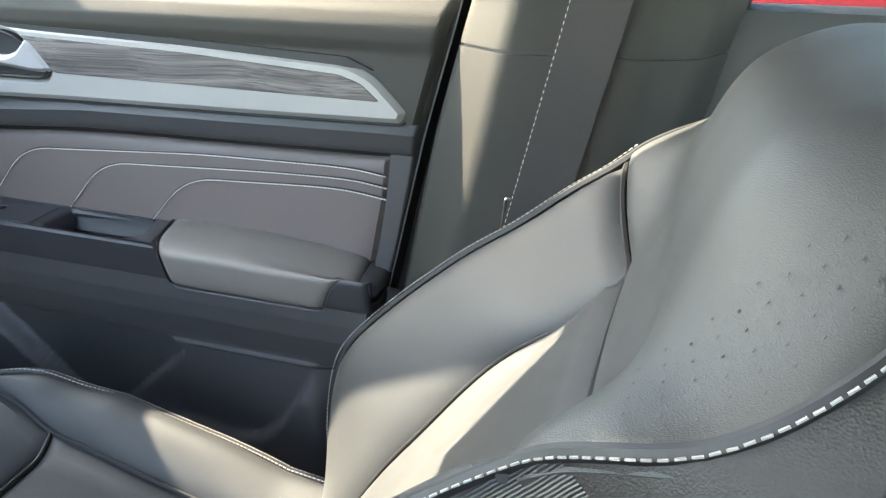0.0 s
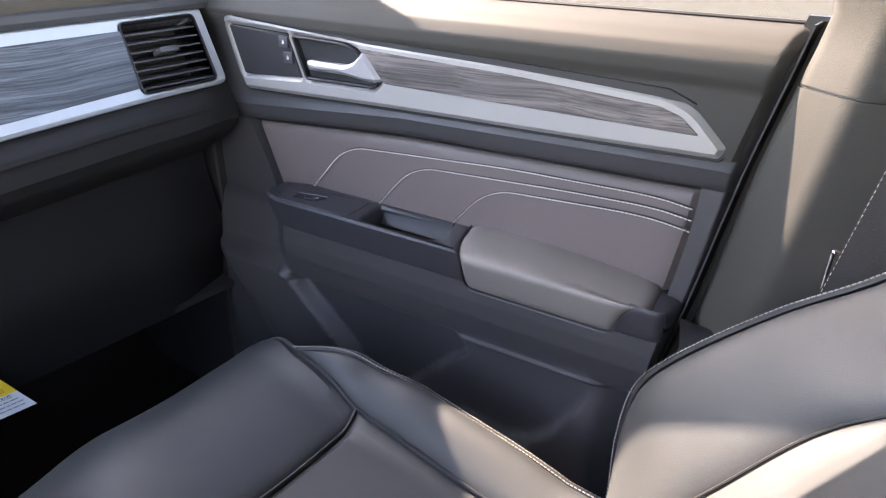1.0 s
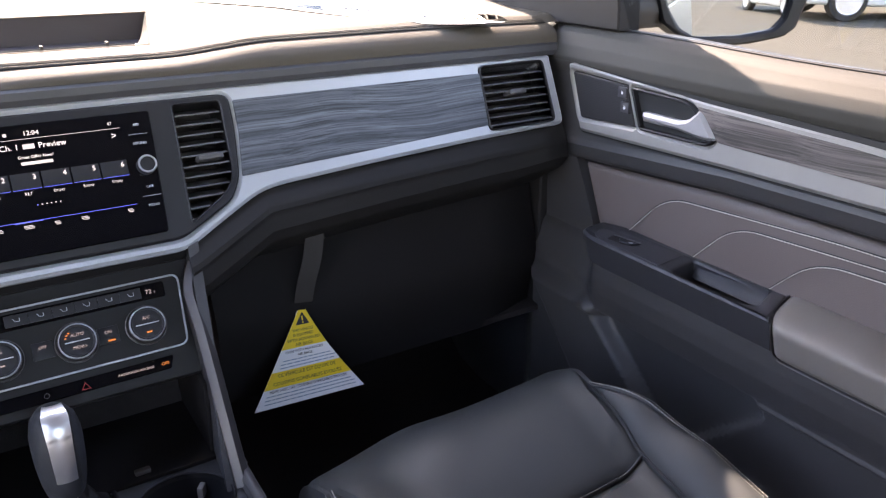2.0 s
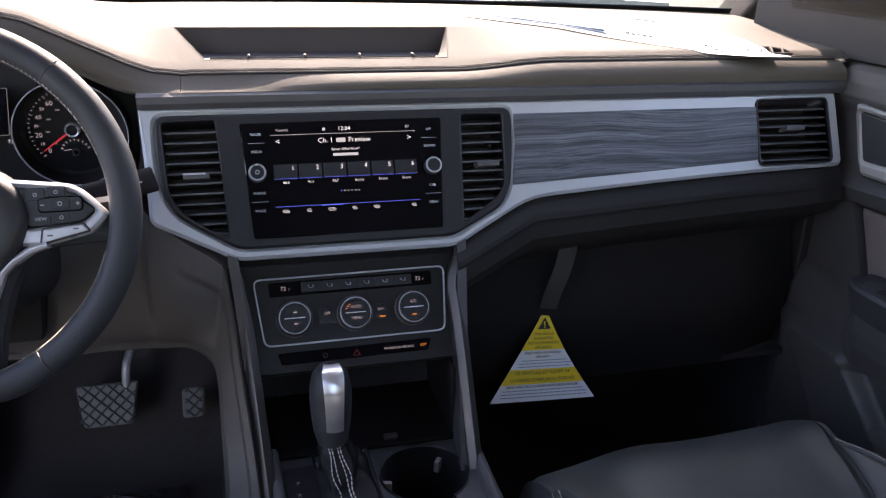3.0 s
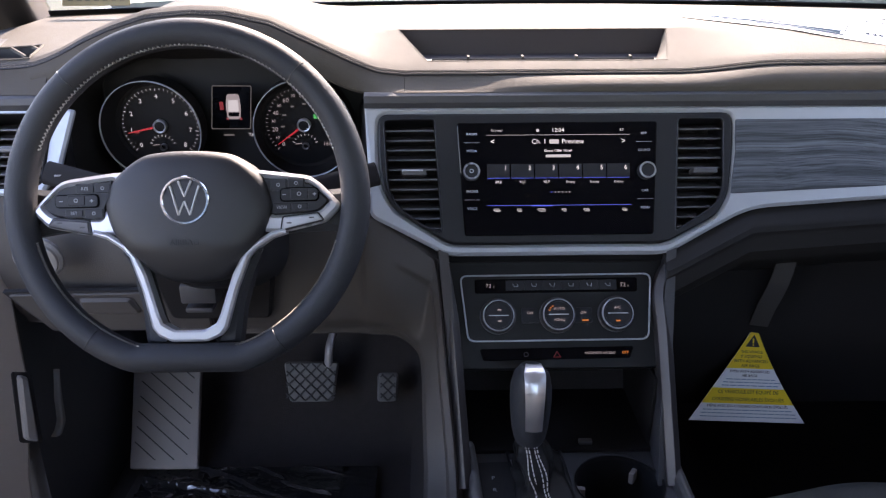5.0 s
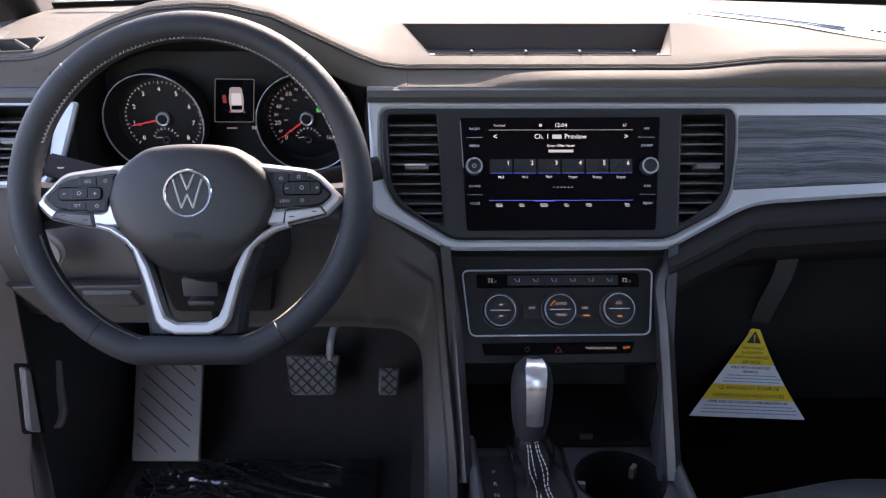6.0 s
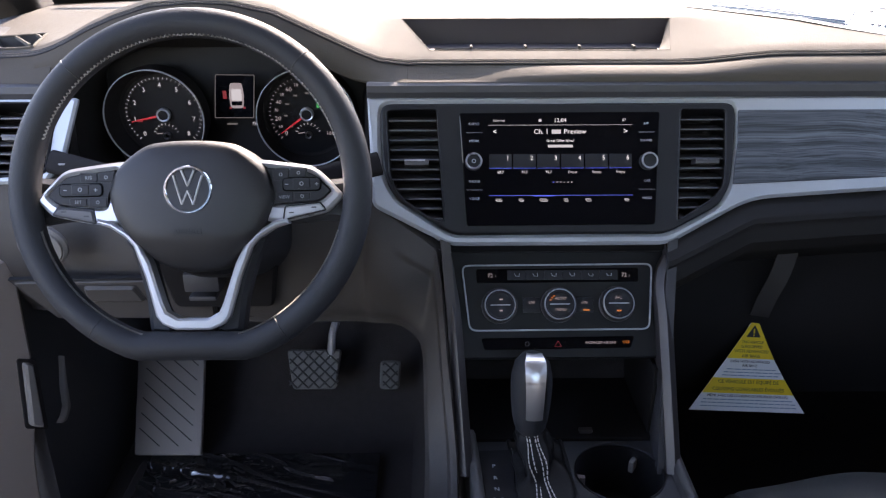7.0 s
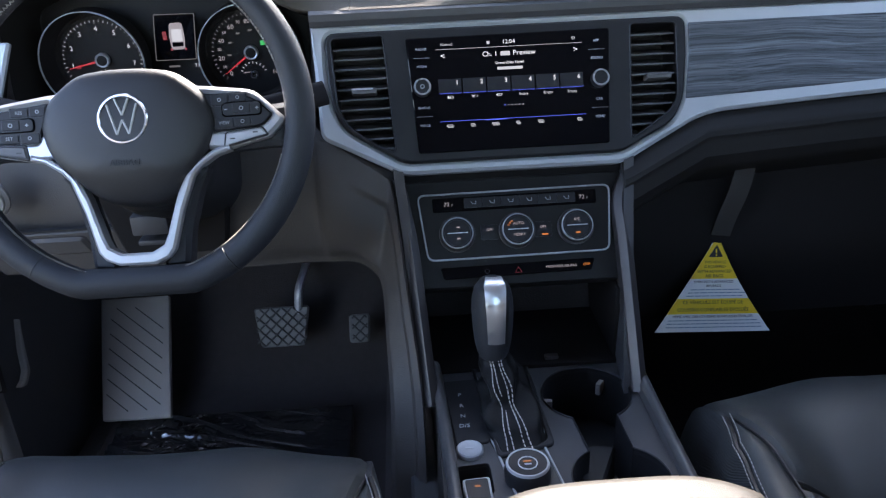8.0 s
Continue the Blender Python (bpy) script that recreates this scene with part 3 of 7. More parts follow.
for u, v in ((-0.1295, 0.782), (-0.1365, 0.762)):
    part("button_well", block(bmesh.new(), (u, v, 0.0093), (0.0195, 0.0185, 0.001), SIDE), BLACKTHREAD, door)
    lb = part("lock_button", block(bmesh.new(), (u, v, 0.0108), (0.0165, 0.0155, 0.003), SIDE, 0.0010), DARK, door, "small lock button")
    part("lock_icon", block(bmesh.new(), (u, v - 0.001, 0.0124), (0.0036, 0.0030, 0.0003), SIDE), PALEINK, lb)
    part("lock_shackle", lathe(bmesh.new(), [(0.0015, 0), (0.0015, 0.0003), (0.0010, 0.0003), (0.0010, 0)], SIDE @ Matrix.Translation((u, v + 0.001, 0.0123)), 12, True), PALEINK, lb)
bez = bmesh.new()
plate(bez, cup_hole, -0.004, 0.0135, SIDE, 0.0012, holes=[grown(cup_hole, -0.0035)])
handle = part("release_bezel", bez, SMOOTH, door, "black bezel of the door release")
part("release_cup", bm_plate(cup_hole, -0.022, -0.018, SIDE), CARPET, door, "black recessed cup")
part("cup_wall", bm_plate(fillet([(-0.176, 0.787), (-0.236, 0.788), (-0.262, 0.765), (-0.258, 0.756), (-0.190, 0.756)], 0.006), -0.018, -0.002, SIDE, 0.006), DARK, door, "dark inner wall of the release cup")
part("release_lever", bm_plate(fillet([(-0.172, 0.7625), (-0.238, 0.7625), (-0.254, 0.768), (-0.2685, 0.782), (-0.276, 0.778), (-0.2985, 0.752), (-0.294, 0.7465), (-0.270, 0.7470), (-0.236, 0.7505), (-0.174, 0.7500)], 0.003), 0.002, 0.0165, SIDE, 0.0045), LEVER, handle, "bright satin release lever")

# padded insert with three sewn lines
def insert_skin(u, w):
    z = 0.553 + 0.134 * w
    a, b = insert_front(0.553 + 0.110 * w) - 0.0025, insert_rear(z) + 0.0025
    y = a + (b - a) * u
    z = 0.553 + (band_low(y) - 0.0085 - 0.553) * w
    d = min(u * 0.66, (1 - u) * 0.66, (1 - w) * 0.134)
    return (0.7625 + 0.010 * math.exp(-d / 0.0045) - 0.003 * math.sin(math.pi * u), y, z)


part("shadow_gap", tube(bmesh.new(), [(0.7665, y, band_low(y) - 0.0050) for y in steps(-0.036, -0.700, 50)], 0.0042, 6), BLACKTHREAD, door, "black gap above the insert")
insert = part("padded_insert", sheet(insert_skin, steps(0, 1, 90), steps(0, 1, 40), (0.008, 0, 0)), VINYL, door, "mauve-brown leatherette door insert")
for pts in (((-0.140, 0.566), (-0.215, 0.6475), (-0.472, 0.664), (-0.655, 0.6675), (-0.696, 0.662)),
            ((-0.262, 0.566), (-0.331, 0.6405), (-0.548, 0.652), (-0.655, 0.6550), (-0.695, 0.6495)),
            ((-0.384, 0.566), (-0.447, 0.6335), (-0.618, 0.6425), (-0.657, 0.6420), (-0.693, 0.637))):
    line = bend([(0.7586, y, z) for y, z in pts], 0.038)
    part("seam", tube(bmesh.new(), [p + Vector((0.0008, 0, 0.0012)) for p in line], 0.0010, 6), BLACKTHREAD, insert)
    part("stitching", sewn(bmesh.new(), line, 0.0036, 0.0014, 0.00075), SEWING, insert, "white topstitching")

# armrest: plastic front with pull cup and switch, padded rear
SHEAR = Matrix(((0, 1, -0.32, 0), (1, 0, 0, 0), (0, 0, 1, 0.577), (0, 0, 0, 1)))
arm_o = fillet([(-0.098, 0.752), (-0.104, 0.704), (-0.135, 0.6885), (-0.4465, 0.6885), (-0.4150, 0.779), (-0.25, 0.781), (-0.17, 0.776)], [0.01, 0.012, 0.03, 0.002, 0.002, 0.02, 0.02], 6)
cup_o = fillet([(-0.280, 0.751), (-0.286, 0.6985), (-0.402, 0.6985), (-0.414, 0.711), (-0.398, 0.754)], [0.004, 0.008, 0.006, 0.006, 0.004])
arm = part("armrest", bm_plate(arm_o, -0.047, 0.0, SHEAR, 0.0045, holes=[cup_o]), ARMBLACK, door, "black plastic armrest with pull cup", angle=50)
part("pull_cup", bm_plate(grown(cup_o, 0.004), -0.046, -0.040, SHEAR), CARPET, arm, "deep dark pull cup")
part("pull_grip", sheet(lambda u, v: (0.7545 - 0.002 * v - 0.012 * v * v + 0.3 * 0.022 * v, -0.284 - 0.113 * u, 0.5775 - 0.024 * v), steps(0, 1, 8), steps(0, 1, 8), (0.004, 0, 0)), DARK, arm, "rounded grip of the pull cup")
swp = fillet([(-0.120, 0.732), (-0.262, 0.754), (-0.270, 0.694), (-0.140, 0.694)], [0.02, 0.006, 0.006, 0.02])
part("switch_plate", bm_plate(swp, -0.001, 0.0012, SHEAR, 0.0007), ARMBLACK, arm, "switch panel")
rec = fillet([(-0.156, 0.722), (-0.204, 0.730), (-0.190, 0.708), (-0.160, 0.704)], 0.003)
sw = part("window_switch", bm_plate(rec, 0.0, 0.0016, SHEAR, 0.0003), CARPET, arm, "window switch")
part("switch_rocker", bm_plate(fillet([(-0.170, 0.7195), (-0.205, 0.7265), (-0.199, 0.713), (-0.180, 0.7095)], 0.002), 0.001, 0.0040, SHEAR, 0.0010), SMOOTH, sw, "black window rocker")
part("switch_edge", tube(bmesh.new(), [SHEAR @ Vector((-0.157, 0.7225, 0.0026)), SHEAR @ Vector((-0.204, 0.7300, 0.0030))], 0.0008, 5), GUNMETAL, sw)
part("switch_mark", bm_plate([(-0.1945, 0.7185), (-0.1990, 0.7195), (-0.1975, 0.7160), (-0.1935, 0.7155)], 0.004, 0.0043, SHEAR), PALEINK, sw)

PAD_SECTION = curve([(0.779, 0.002, 0), (0.750, 0.003, 0), (0.715, -0.001, 0), (0.699, -0.0055, 0), (0.6905, -0.013, 0), (0.6920, -0.026, 0), (0.6990, -0.049, 0), (0.7050, -0.0545, 0)], 6)
PAD_FRONT = [(0, -0.4170), (18, -0.4440), (24, -0.4480), (42, -0.4545)]
PAD_REAR = [(0, -0.672), (12, -0.680), (18, -0.678), (24, -0.667), (30, -0.655), (36, -0.643), (42, -0.640)]


def arm_loft(front, rear, sink):
    def f(u, v):
        i = round(v * 42)
        q = PAD_SECTION[i]
        a, b = linear(front, i), linear(rear, i)
        y = a + (b - a) * u
        d = min(u, 1 - u) * abs(b - a)
        k = 0.006 * math.exp(-d / 0.004) + sink
        top = smooth(24, 14, i)
        drop = linear([(-0.70, -0.020), (-0.62, -0.0085), (-0.54, -0.001), (-0.44, 0.0)], y)
        return (q.x + k * (1 - top) * 0.8 + 0.008 * smooth(-0.60, -0.68, y) * (1 - top) * 0, y, 0.5790 + q.y + drop * top - k * top)
    return f


pad = part("armrest_pad", sheet(arm_loft(PAD_FRONT, PAD_REAR, 0.0), steps(0, 1, 50), steps(0, 1, 42), (0.004, 0, -0.002)), CREAMPAD, door, "grey leatherette armrest pad", angle=60)
f_ = arm_loft(PAD_FRONT, PAD_REAR, 0.0)
part("piping", tube(bmesh.new(), [Vector(f_(u, 40 / 42)) + Vector((-0.0015, 0, -0.0035)) for u in steps(0.0, 1.0, 40)] + [Vector(f_(1.0, i / 42)) + Vector((0.0, -0.0015, -0.001)) for i in range(38, 24, -2)], 0.0009, 6), GUNMETAL, pad, "pale piping below the pad")
part("armrest_end", sheet(arm_loft([(i, y + 0.006) for i, y in PAD_REAR], [(0, -0.703), (42, -0.696)], 0.005), steps(0, 1, 14), steps(0, 1, 42), (0.006, 0, -0.002)), ARMBLACK, door, "black rear end of the armrest", angle=60)
part("armrest_joint", tube(bmesh.new(), [Vector(f_(0.0, i / 42)) + Vector((-0.002 * smooth(16, 26, i), 0.001, 0.003 * smooth(26, 16, i))) for i in range(2, 42)], 0.0014, 6), BLACKTHREAD, pad, "black joint in front of the pad")
part("lower_line", tube(bmesh.new(), [(0.7055 + 0.02 * smooth(-0.15, -0.10, y), y, 0.5305) for y in steps(-0.11, -0.45, 20)], 0.0008, 6), GUNMETAL, door)

# mirror foot panel between pillar and window
part("sail_panel", bm_plate(fillet([(0.30, 0.8585), (-0.0835, 0.8585), (-0.0815, 0.900), (-0.060, 0.975), (0.02, 1.06), (0.30, 0.93)], [0.012, 0.002, 0.02, 0.02, 0.012, 0.012]), -0.035, 0.006, side_frame(0.772), 0.003), MOULD, door, "dark mirror foot panel")
part("window_frame", tube(bmesh.new(), curve([(0.850, 0.36, 0.90), (0.805, 0.16, 1.03), (0.735, -0.04, 1.17), (0.665, -0.24, 1.29), (0.645, -0.45, 1.315), (0.640, -0.85, 1.315)], 6), 0, profile=fillet([(-0.045, -0.02), (0.045, -0.02), (0.045, 0.02), (-0.045, 0.02)], 0.012), up=(0.5, 0, 1)), DARK, door, "dark window frame of the door")
part("window_seal", tube(bmesh.new(), [(0.784, y, 0.8595 - belt_fall(y, 0.86)) for y in steps(-0.086, -0.785, 20)], 0.0022, 6), BLACKTHREAD, door, "black window seal")


# ---- centre pillar and belt ----
bp = thing("pillar_centre", (0.77, -0.86, FLOOR), "grey grained trim on the centre door pillar", "pillar", kind="structure")


def post(u, z):
    """Section of the pillar trim: a forward facet, a fold, the flat side and the turn to the rear door."""
    lean = 0.30 * max(0, z - 0.87)
    zz = min(z, 0.87)
    fx, fy = 0.732 + 0.090 * max(0.0, 0.80 - z), rear_edge(zz) - 0.014 + (z - zz) * 0.05
    gy = -0.829 - 0.215 * (z - 0.804)
    prof = bend([(0.815, fy + 0.010, 0), (fx + 0.004, fy + 0.002, 0), (0.701, gy, 0), (0.708, gy - 0.122, 0), (0.735, gy - 0.165, 0), (0.80, gy - 0.190, 0)], 0.012, 6)
    p = prof[round(u * (len(prof) - 1))]
    return (p.x - lean, p.y, z)


part("gap_seal", sheet(lambda u, z: (0.778, rear_edge(min(z, 0.87)) + 0.012 - 0.05 * u, z), steps(0, 1, 4), steps(0.12, 0.86, 16), (0.01, 0, 0)), BLACKTHREAD, bp, "black door seal")
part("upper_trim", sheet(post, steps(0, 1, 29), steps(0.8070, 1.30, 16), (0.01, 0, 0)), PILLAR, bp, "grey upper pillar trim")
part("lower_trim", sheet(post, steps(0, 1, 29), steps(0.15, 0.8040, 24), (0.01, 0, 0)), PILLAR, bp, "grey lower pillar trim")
part("seam_shadow", sheet(lambda u, z: Vector(post(u, z)) + Vector((0.0035, 0, 0)), steps(0, 1, 29), [0.8025, 0.8085]), BLACKTHREAD, bp)
part("sill_trim", sheet(lambda u, v: (0.735 - 0.075 * v, -0.705 - 0.03 * v - 0.20 * u, 0.548 - 0.09 * v * v - 0.02 * u), steps(0, 1, 8), steps(0, 1, 10), (0.01, 0, -0.01)), SMOOTH, bp, "black trim at the foot of the pillar")

belt = thing("seat_belt", (0.73, -0.87, 0.60), "dark woven front seat belt hanging beside the centre pillar", "seat belt")


def web(u, z):
    y0 = linear([(0.50, -0.805), (0.677, -0.8465), (0.809, -0.8770), (1.20, -0.965)], z)
    return (0.684 + 0.006 * u - 0.30 * max(0, z - 0.87), y0 - 0.050 * u, z)


part("webbing", sheet(web, steps(0, 1, 8), steps(0.50, 1.20, 24), (0.0016, 0, 0)), WEB, belt)
part("edge_stitching", sewn(bmesh.new(), [Vector(web(0.03, z)) + Vector((-0.0014, 0, 0)) for z in steps(1.19, 0.51, 30)], 0.003, 0.0028, 0.0003), SEWING, belt)
part("latch_tongue", bm_plate(fillet([(-0.8400, 0.680), (-0.8530, 0.677), (-0.850, 0.632), (-0.837, 0.637)], 0.005), 0, 0.004, side_frame(0.692), 0.0012,
                              holes=[fillet([(-0.8430, 0.6765), (-0.8500, 0.6750), (-0.8475, 0.642), (-0.8405, 0.644)], 0.002)]), CHROME, belt, "bright metal latch tongue")

# ---- dashboard ----
dash = thing("dashboard", (0.0, 0.15, FLOOR), "two-tone dashboard with satin trim, grey wood inlay and stitched pad", "dashboard")
HOOD = [(-0.70, 0.8620), (-0.6787, 0.8628), (-0.657, 0.8650), (-0.638, 0.8708), (-0.619, 0.8790), (-0.588, 0.8945), (-0.555, 0.9080), (-0.508, 0.9225), (-0.455, 0.927), (-0.41, 0.9255), (-0.356, 0.914), (-0.302, 0.889), (-0.255, 0.867), (-0.225, 0.855), (-0.18, 0.850)]


def stitch_z(x):
    return linear(HOOD, x) if -0.70 < x < -0.18 else between([(0.0, 0.8517), (0.155, 0.8517), (0.30, 0.8623), (0.50, 0.8629), (0.74, 0.8605)], x) if x > -0.19 else 0.862


def stitch_y(x):
    return 0.050


def top_pad(x, v):
    ys, z0 = stitch_y(x), stitch_z(x)
    yb = 0.60 - 0.16 * (x / 0.75) ** 2
    zb = 0.893
    mid = max(z0 + 0.004, linear([(-0.8, 0.875), (-0.2, 0.897), (0.2, 0.897), (0.45, 0.886), (0.8, 0.872)], x))
    keys = [(ys, z0), (ys + 0.022, z0 + 0.010), (max(0.165, ys + 0.06), mid), (0.30, max(mid + 0.008, 0.5 * (mid + 0.90))), (yb, zb)]
    y = ys + (yb - ys) * (v ** 1.5)
    return (x, y, linear(keys, y))


def pad_z(x, y):
    """Height of the dash top, or of its rolled front, at a place."""
    ys, z0 = stitch_y(x), stitch_z(x)
    if y < ys:
        return z0 - 0.012 * (ys - y) / max(0.01, ys - 0.03)
    lo, hi = 0.0, 1.0
    for _ in range(20):
        v = (lo + hi) / 2
        lo, hi = (v, hi) if top_pad(x, v)[1] < y else (lo, v)
    return top_pad(x, v)[2]


xs = sorted(set(steps(-0.785, 0.785, 110)))


bm = bmesh.new()
rows = [[Vector(top_pad(x, v)) for x in xs] for v in steps(0, 1, 46)]
vs = [[bm.verts.new(p) for p in r] for r in rows]
for a, b in zip(vs, vs[1:]):
    for i in range(len(xs) - 1):
        bm.faces.new((a[i], a[i + 1], b[i + 1], b[i]))
ring_t = [(-0.200, 0.160), (0.171, 0.160), (0.153, 0.080), (-0.161, 0.080)]
grille_l = [(-0.780, 0.128), (-0.684, 0.148), (-0.666, 0.068), (-0.780, 0.066)]
grille_r = [(0.600, 0.061), (0.612, 0.092), (0.655, 0.088), (0.674, 0.063)]


def cut_hole(bm, ring):
    """Takes the faces inside a clockwise convex outline out of a sheet seen from above."""
    near = [f for f in bm.faces if min(p[0] for p in ring) - 0.03 < f.calc_center_median().x < max(p[0] for p in ring) + 0.03]
    edges = list(zip(ring, ring[1:] + ring[:1]))
    geom = list({v for f in near for v in f.verts}) + list({g for f in near for g in f.edges}) + near
    for (ax, ay), (bx, by) in edges:
        res = bmesh.ops.bisect_plane(bm, geom=geom, plane_co=(ax, ay, 0), plane_no=(by - ay, ax - bx, 0))
        geom = res["geom"]
    gone = []
    for f in bm.faces:
        c = f.calc_center_median()
        if all((bx - ax) * (c.y - ay) - (by - ay) * (c.x - ax) < 0 for (ax, ay), (bx, by) in edges):
            gone.append(f)
    bmesh.ops.delete(bm, geom=gone, context="FACES")


for ring in (ring_t, grille_l, grille_r):
    cut_hole(bm, ring)
upper = part("upper_pad", bm, PAD, dash, "stitched grey dash top")

# storage tray sunk in the dash top
ring_b = [(-0.193, 0.157, 0.8615), (0.166, 0.157, 0.8615), (0.138, 0.0865, 0.8612), (-0.156, 0.0865, 0.8612)]
top_r, mid_r, low_r = [], [], []
for i in range(4):
    (ax, ay), (bx, by), c, d = ring_t[i], ring_t[(i + 1) % 4], Vector(ring_b[i]), Vector(ring_b[(i + 1) % 4])
    for j in range(16):
        f = j / 16
        x, y = ax + (bx - ax) * f, ay + (by - ay) * f
        p, q = Vector((x, y, pad_z(x, y))), c + (d - c) * f
        top_r.append(p)
        mid_r.append(p * 0.93 + q * 0.07 - Vector((0, 0, 0.0015)))
        low_r.append(q)
tr = part("tray", grid(bmesh.new(), [top_r, mid_r, low_r], around=True), TRAYBLACK, dash, "open black storage tray")
bm = bmesh.new()
bm.faces.new([bm.verts.new(p) for p in low_r])
part("tray_floor", bm, TRAYBLACK, tr)
part("tray_end", sheet(lambda u, v: top_r[16 + round(u)].lerp(low_r[16 + round(u)], v) + Vector((-0.0012 - 0.003 * math.sin(math.pi * v), 0, 0.0006)), list(range(0, 17)), steps(0, 1, 6), (0.0006, 0, -0.0006)), PAD, tr, "soft sloping end of the tray")
part("tray_step", sheet(lambda u, v: (-0.155 + 0.292 * u, 0.0868 + 0.012 * v, 0.8665 - 0.0045 * v), steps(0, 1, 12), steps(0, 1, 4), (0, 0, -0.002)), LOUVRE, tr, "ribbed front step of the tray")
for x in (-0.107, -0.036, 0.035, 0.106):
    part("tray_rib", block(bmesh.new(), (x, 0.0900, 0.8675), (0.0032, 0.014, 0.0040), I4, 0.001), PAD, tr)
part("tray_lip", tube(bmesh.new(), [p - Vector((0, 0, 0.0006)) for p in top_r], 0.0011, 6, closed=True), PAD, tr, "soft edge of the tray")


def lower_pad(x, v):
    """From the stitched line down to the lip above the silver strip."""
    ys, z0 = stitch_y(x), stitch_z(x)
    drop, w = z0 - 0.8345, ys - 0.0235
    keys = curve([(ys, z0 - 0.0004, 0), (ys - 0.36 * w, z0 - 0.14 * drop, 0), (ys - 0.70 * w, z0 - 0.35 * drop, 0), (ys - 0.93 * w, z0 - 0.62 * drop, 0), (0.0240, 0.8345, 0)], 6)
    p = keys[min(len(keys) - 1, round(v * (len(keys) - 1)))]
    s = smooth(0.06, -0.14, x)
    if s:
        steep = curve([(ys, z0 - 0.0004, 0), (ys - 0.20 * w, z0 - 0.28 * drop, 0), (ys - 0.45 * w, z0 - 0.55 * drop, 0), (ys - 0.72 * w, z0 - 0.80 * drop, 0), (0.0240, 0.8345, 0)], 6)
        p = p.lerp(steep[min(len(steep) - 1, round(v * (len(steep) - 1)))], s)
    return (x, p.x, p.y)


xr = steps(-0.1895, 0.745, 70)
part("front_roll", sheet(lower_pad, xr, steps(0, 1, 18), (0, 0.004, -0.003)), PAD, dash, "grey rolled front edge of the dash")
xl = steps(-0.78, -0.636, 12)


def hood_roll(x, v):
    """Rounded front of the gauge hood below its stitched line."""
    k = smooth(-0.665, -0.60, x) * smooth(-0.185, -0.27, x)
    p = curve([(0.050, 0.0, 0), (0.0465, -0.0055, 0), (0.0415, -0.0160, 0), (0.0385, -0.030, 0)], 4)[round(v * 12)]
    b = smooth(-0.262, -0.194, x)
    q = lower_pad(x, v)
    return (-0.434 + (x + 0.434) * (1 - 0.03 * v * (1 - b)), p.x * (1 - b) + q[1] * b, (stitch_z(x) + p.y * (0.6 + 0.4 * k)) * (1 - b) + q[2] * b)


part("hood_roll", sheet(hood_roll, steps(-0.662, -0.190, 60), steps(0, 1, 12), (0, 0.004, -0.003)), PAD, dash, "rounded front of the gauge hood")
part("front_roll", sheet(lower_pad, xl, steps(0, 1, 18), (0, 0.004, -0.003)), PAD, dash)


def lip_band(x, v):
    keys = [(0.0250, 0.8345), (0.0195, 0.831), (0.0180, 0.823), (0.0215, 0.8155), (0.034, 0.8145)]
    i = min(int(v * 4), 3)
    f = v * 4 - i
    return (x, keys[i][0] + (keys[i + 1][0] - keys[i][0]) * f, keys[i][1] + (keys[i + 1][1] - keys[i][1]) * f)


part("lip", sheet(lip_band, steps(-0.240, 0.745, 50), steps(0, 1, 12), (0, 0.004, 0)), DARK, dash, "dark lip above the trim strip")
part("lip", sheet(lip_band, steps(-0.78, -0.618, 10), steps(0, 1, 12), (0, 0.004, 0)), DARK, dash)
for off in (0.0, 0.0045, 0.0090):
    path = [Vector((x, stitch_y(x) + off, stitch_z(x) + 0.0004 + off * 0.42)) for x in steps(-0.77, 0.74, 220)]
    part("seam", tube(bmesh.new(), path, 0.0010, 5), BLACKTHREAD, upper)
for off in (0.0023, 0.0068):
    path = [Vector((x, stitch_y(x) + off, stitch_z(x) + 0.0008 + off * 0.42)) for x in steps(-0.77, 0.74, 220)]
    part("stitching", sewn(bmesh.new(), path, 0.0052, 0.0008, 0.0008), BROWNTHREAD, upper, "brown-grey twin stitching")

# satin trim, wood and the centre surround
surround = fillet([(-0.2235, 0.0047), (-0.2235, -0.05), (-0.2185, -0.090), (-0.2035, -0.1165), (-0.1345, -0.1605), (0.1345, -0.1605), (0.2005, -0.1259), (0.2150, -0.0995), (0.2225, -0.0388), (0.2230, 0.0045)],
                  [0.014, 0.02, 0.012, 0.012, 0.012, 0.012, 0.012, 0.012, 0.02, 0.014])
vent3 = fillet([(0.594, 0.0030), (0.7085, 0.0038), (0.7085, -0.0875), (0.5905, -0.0880)], 0.007)
trim = fillet([(-0.240, 0.0138), (-0.236, -0.06), (-0.234, -0.124), (-0.204, -0.139), (-0.137, -0.1735), (0.137, -0.1735), (0.196, -0.1415), (0.2434, -0.117), (0.40, -0.107), (0.577, -0.0985), (0.7225, -0.0945), (0.7285, -0.088), (0.7285, 0.0128)],
              [0.002, 0.02, 0.01, 0.02, 0.012, 0.012, 0.02, 0.03, 0.05, 0.05, 0.004, 0.004, 0.004])
silver = part("trim_strip", bm_plate(trim, -0.030, 0.005, DASH, 0.0040, holes=[surround, vent3]), SATIN, dash, "satin silver dash trim")
part("wood_inlay", bm_plate(fillet([(0.2262, -0.0052), (0.592, -0.0052), (0.588, -0.0815), (0.400, -0.0910), (0.2175, -0.0990), (0.2250, -0.045)], 0.002), 0.004, 0.0066, DASH, 0.0008), WOOD, silver,
     "grey open-pore wood inlay")
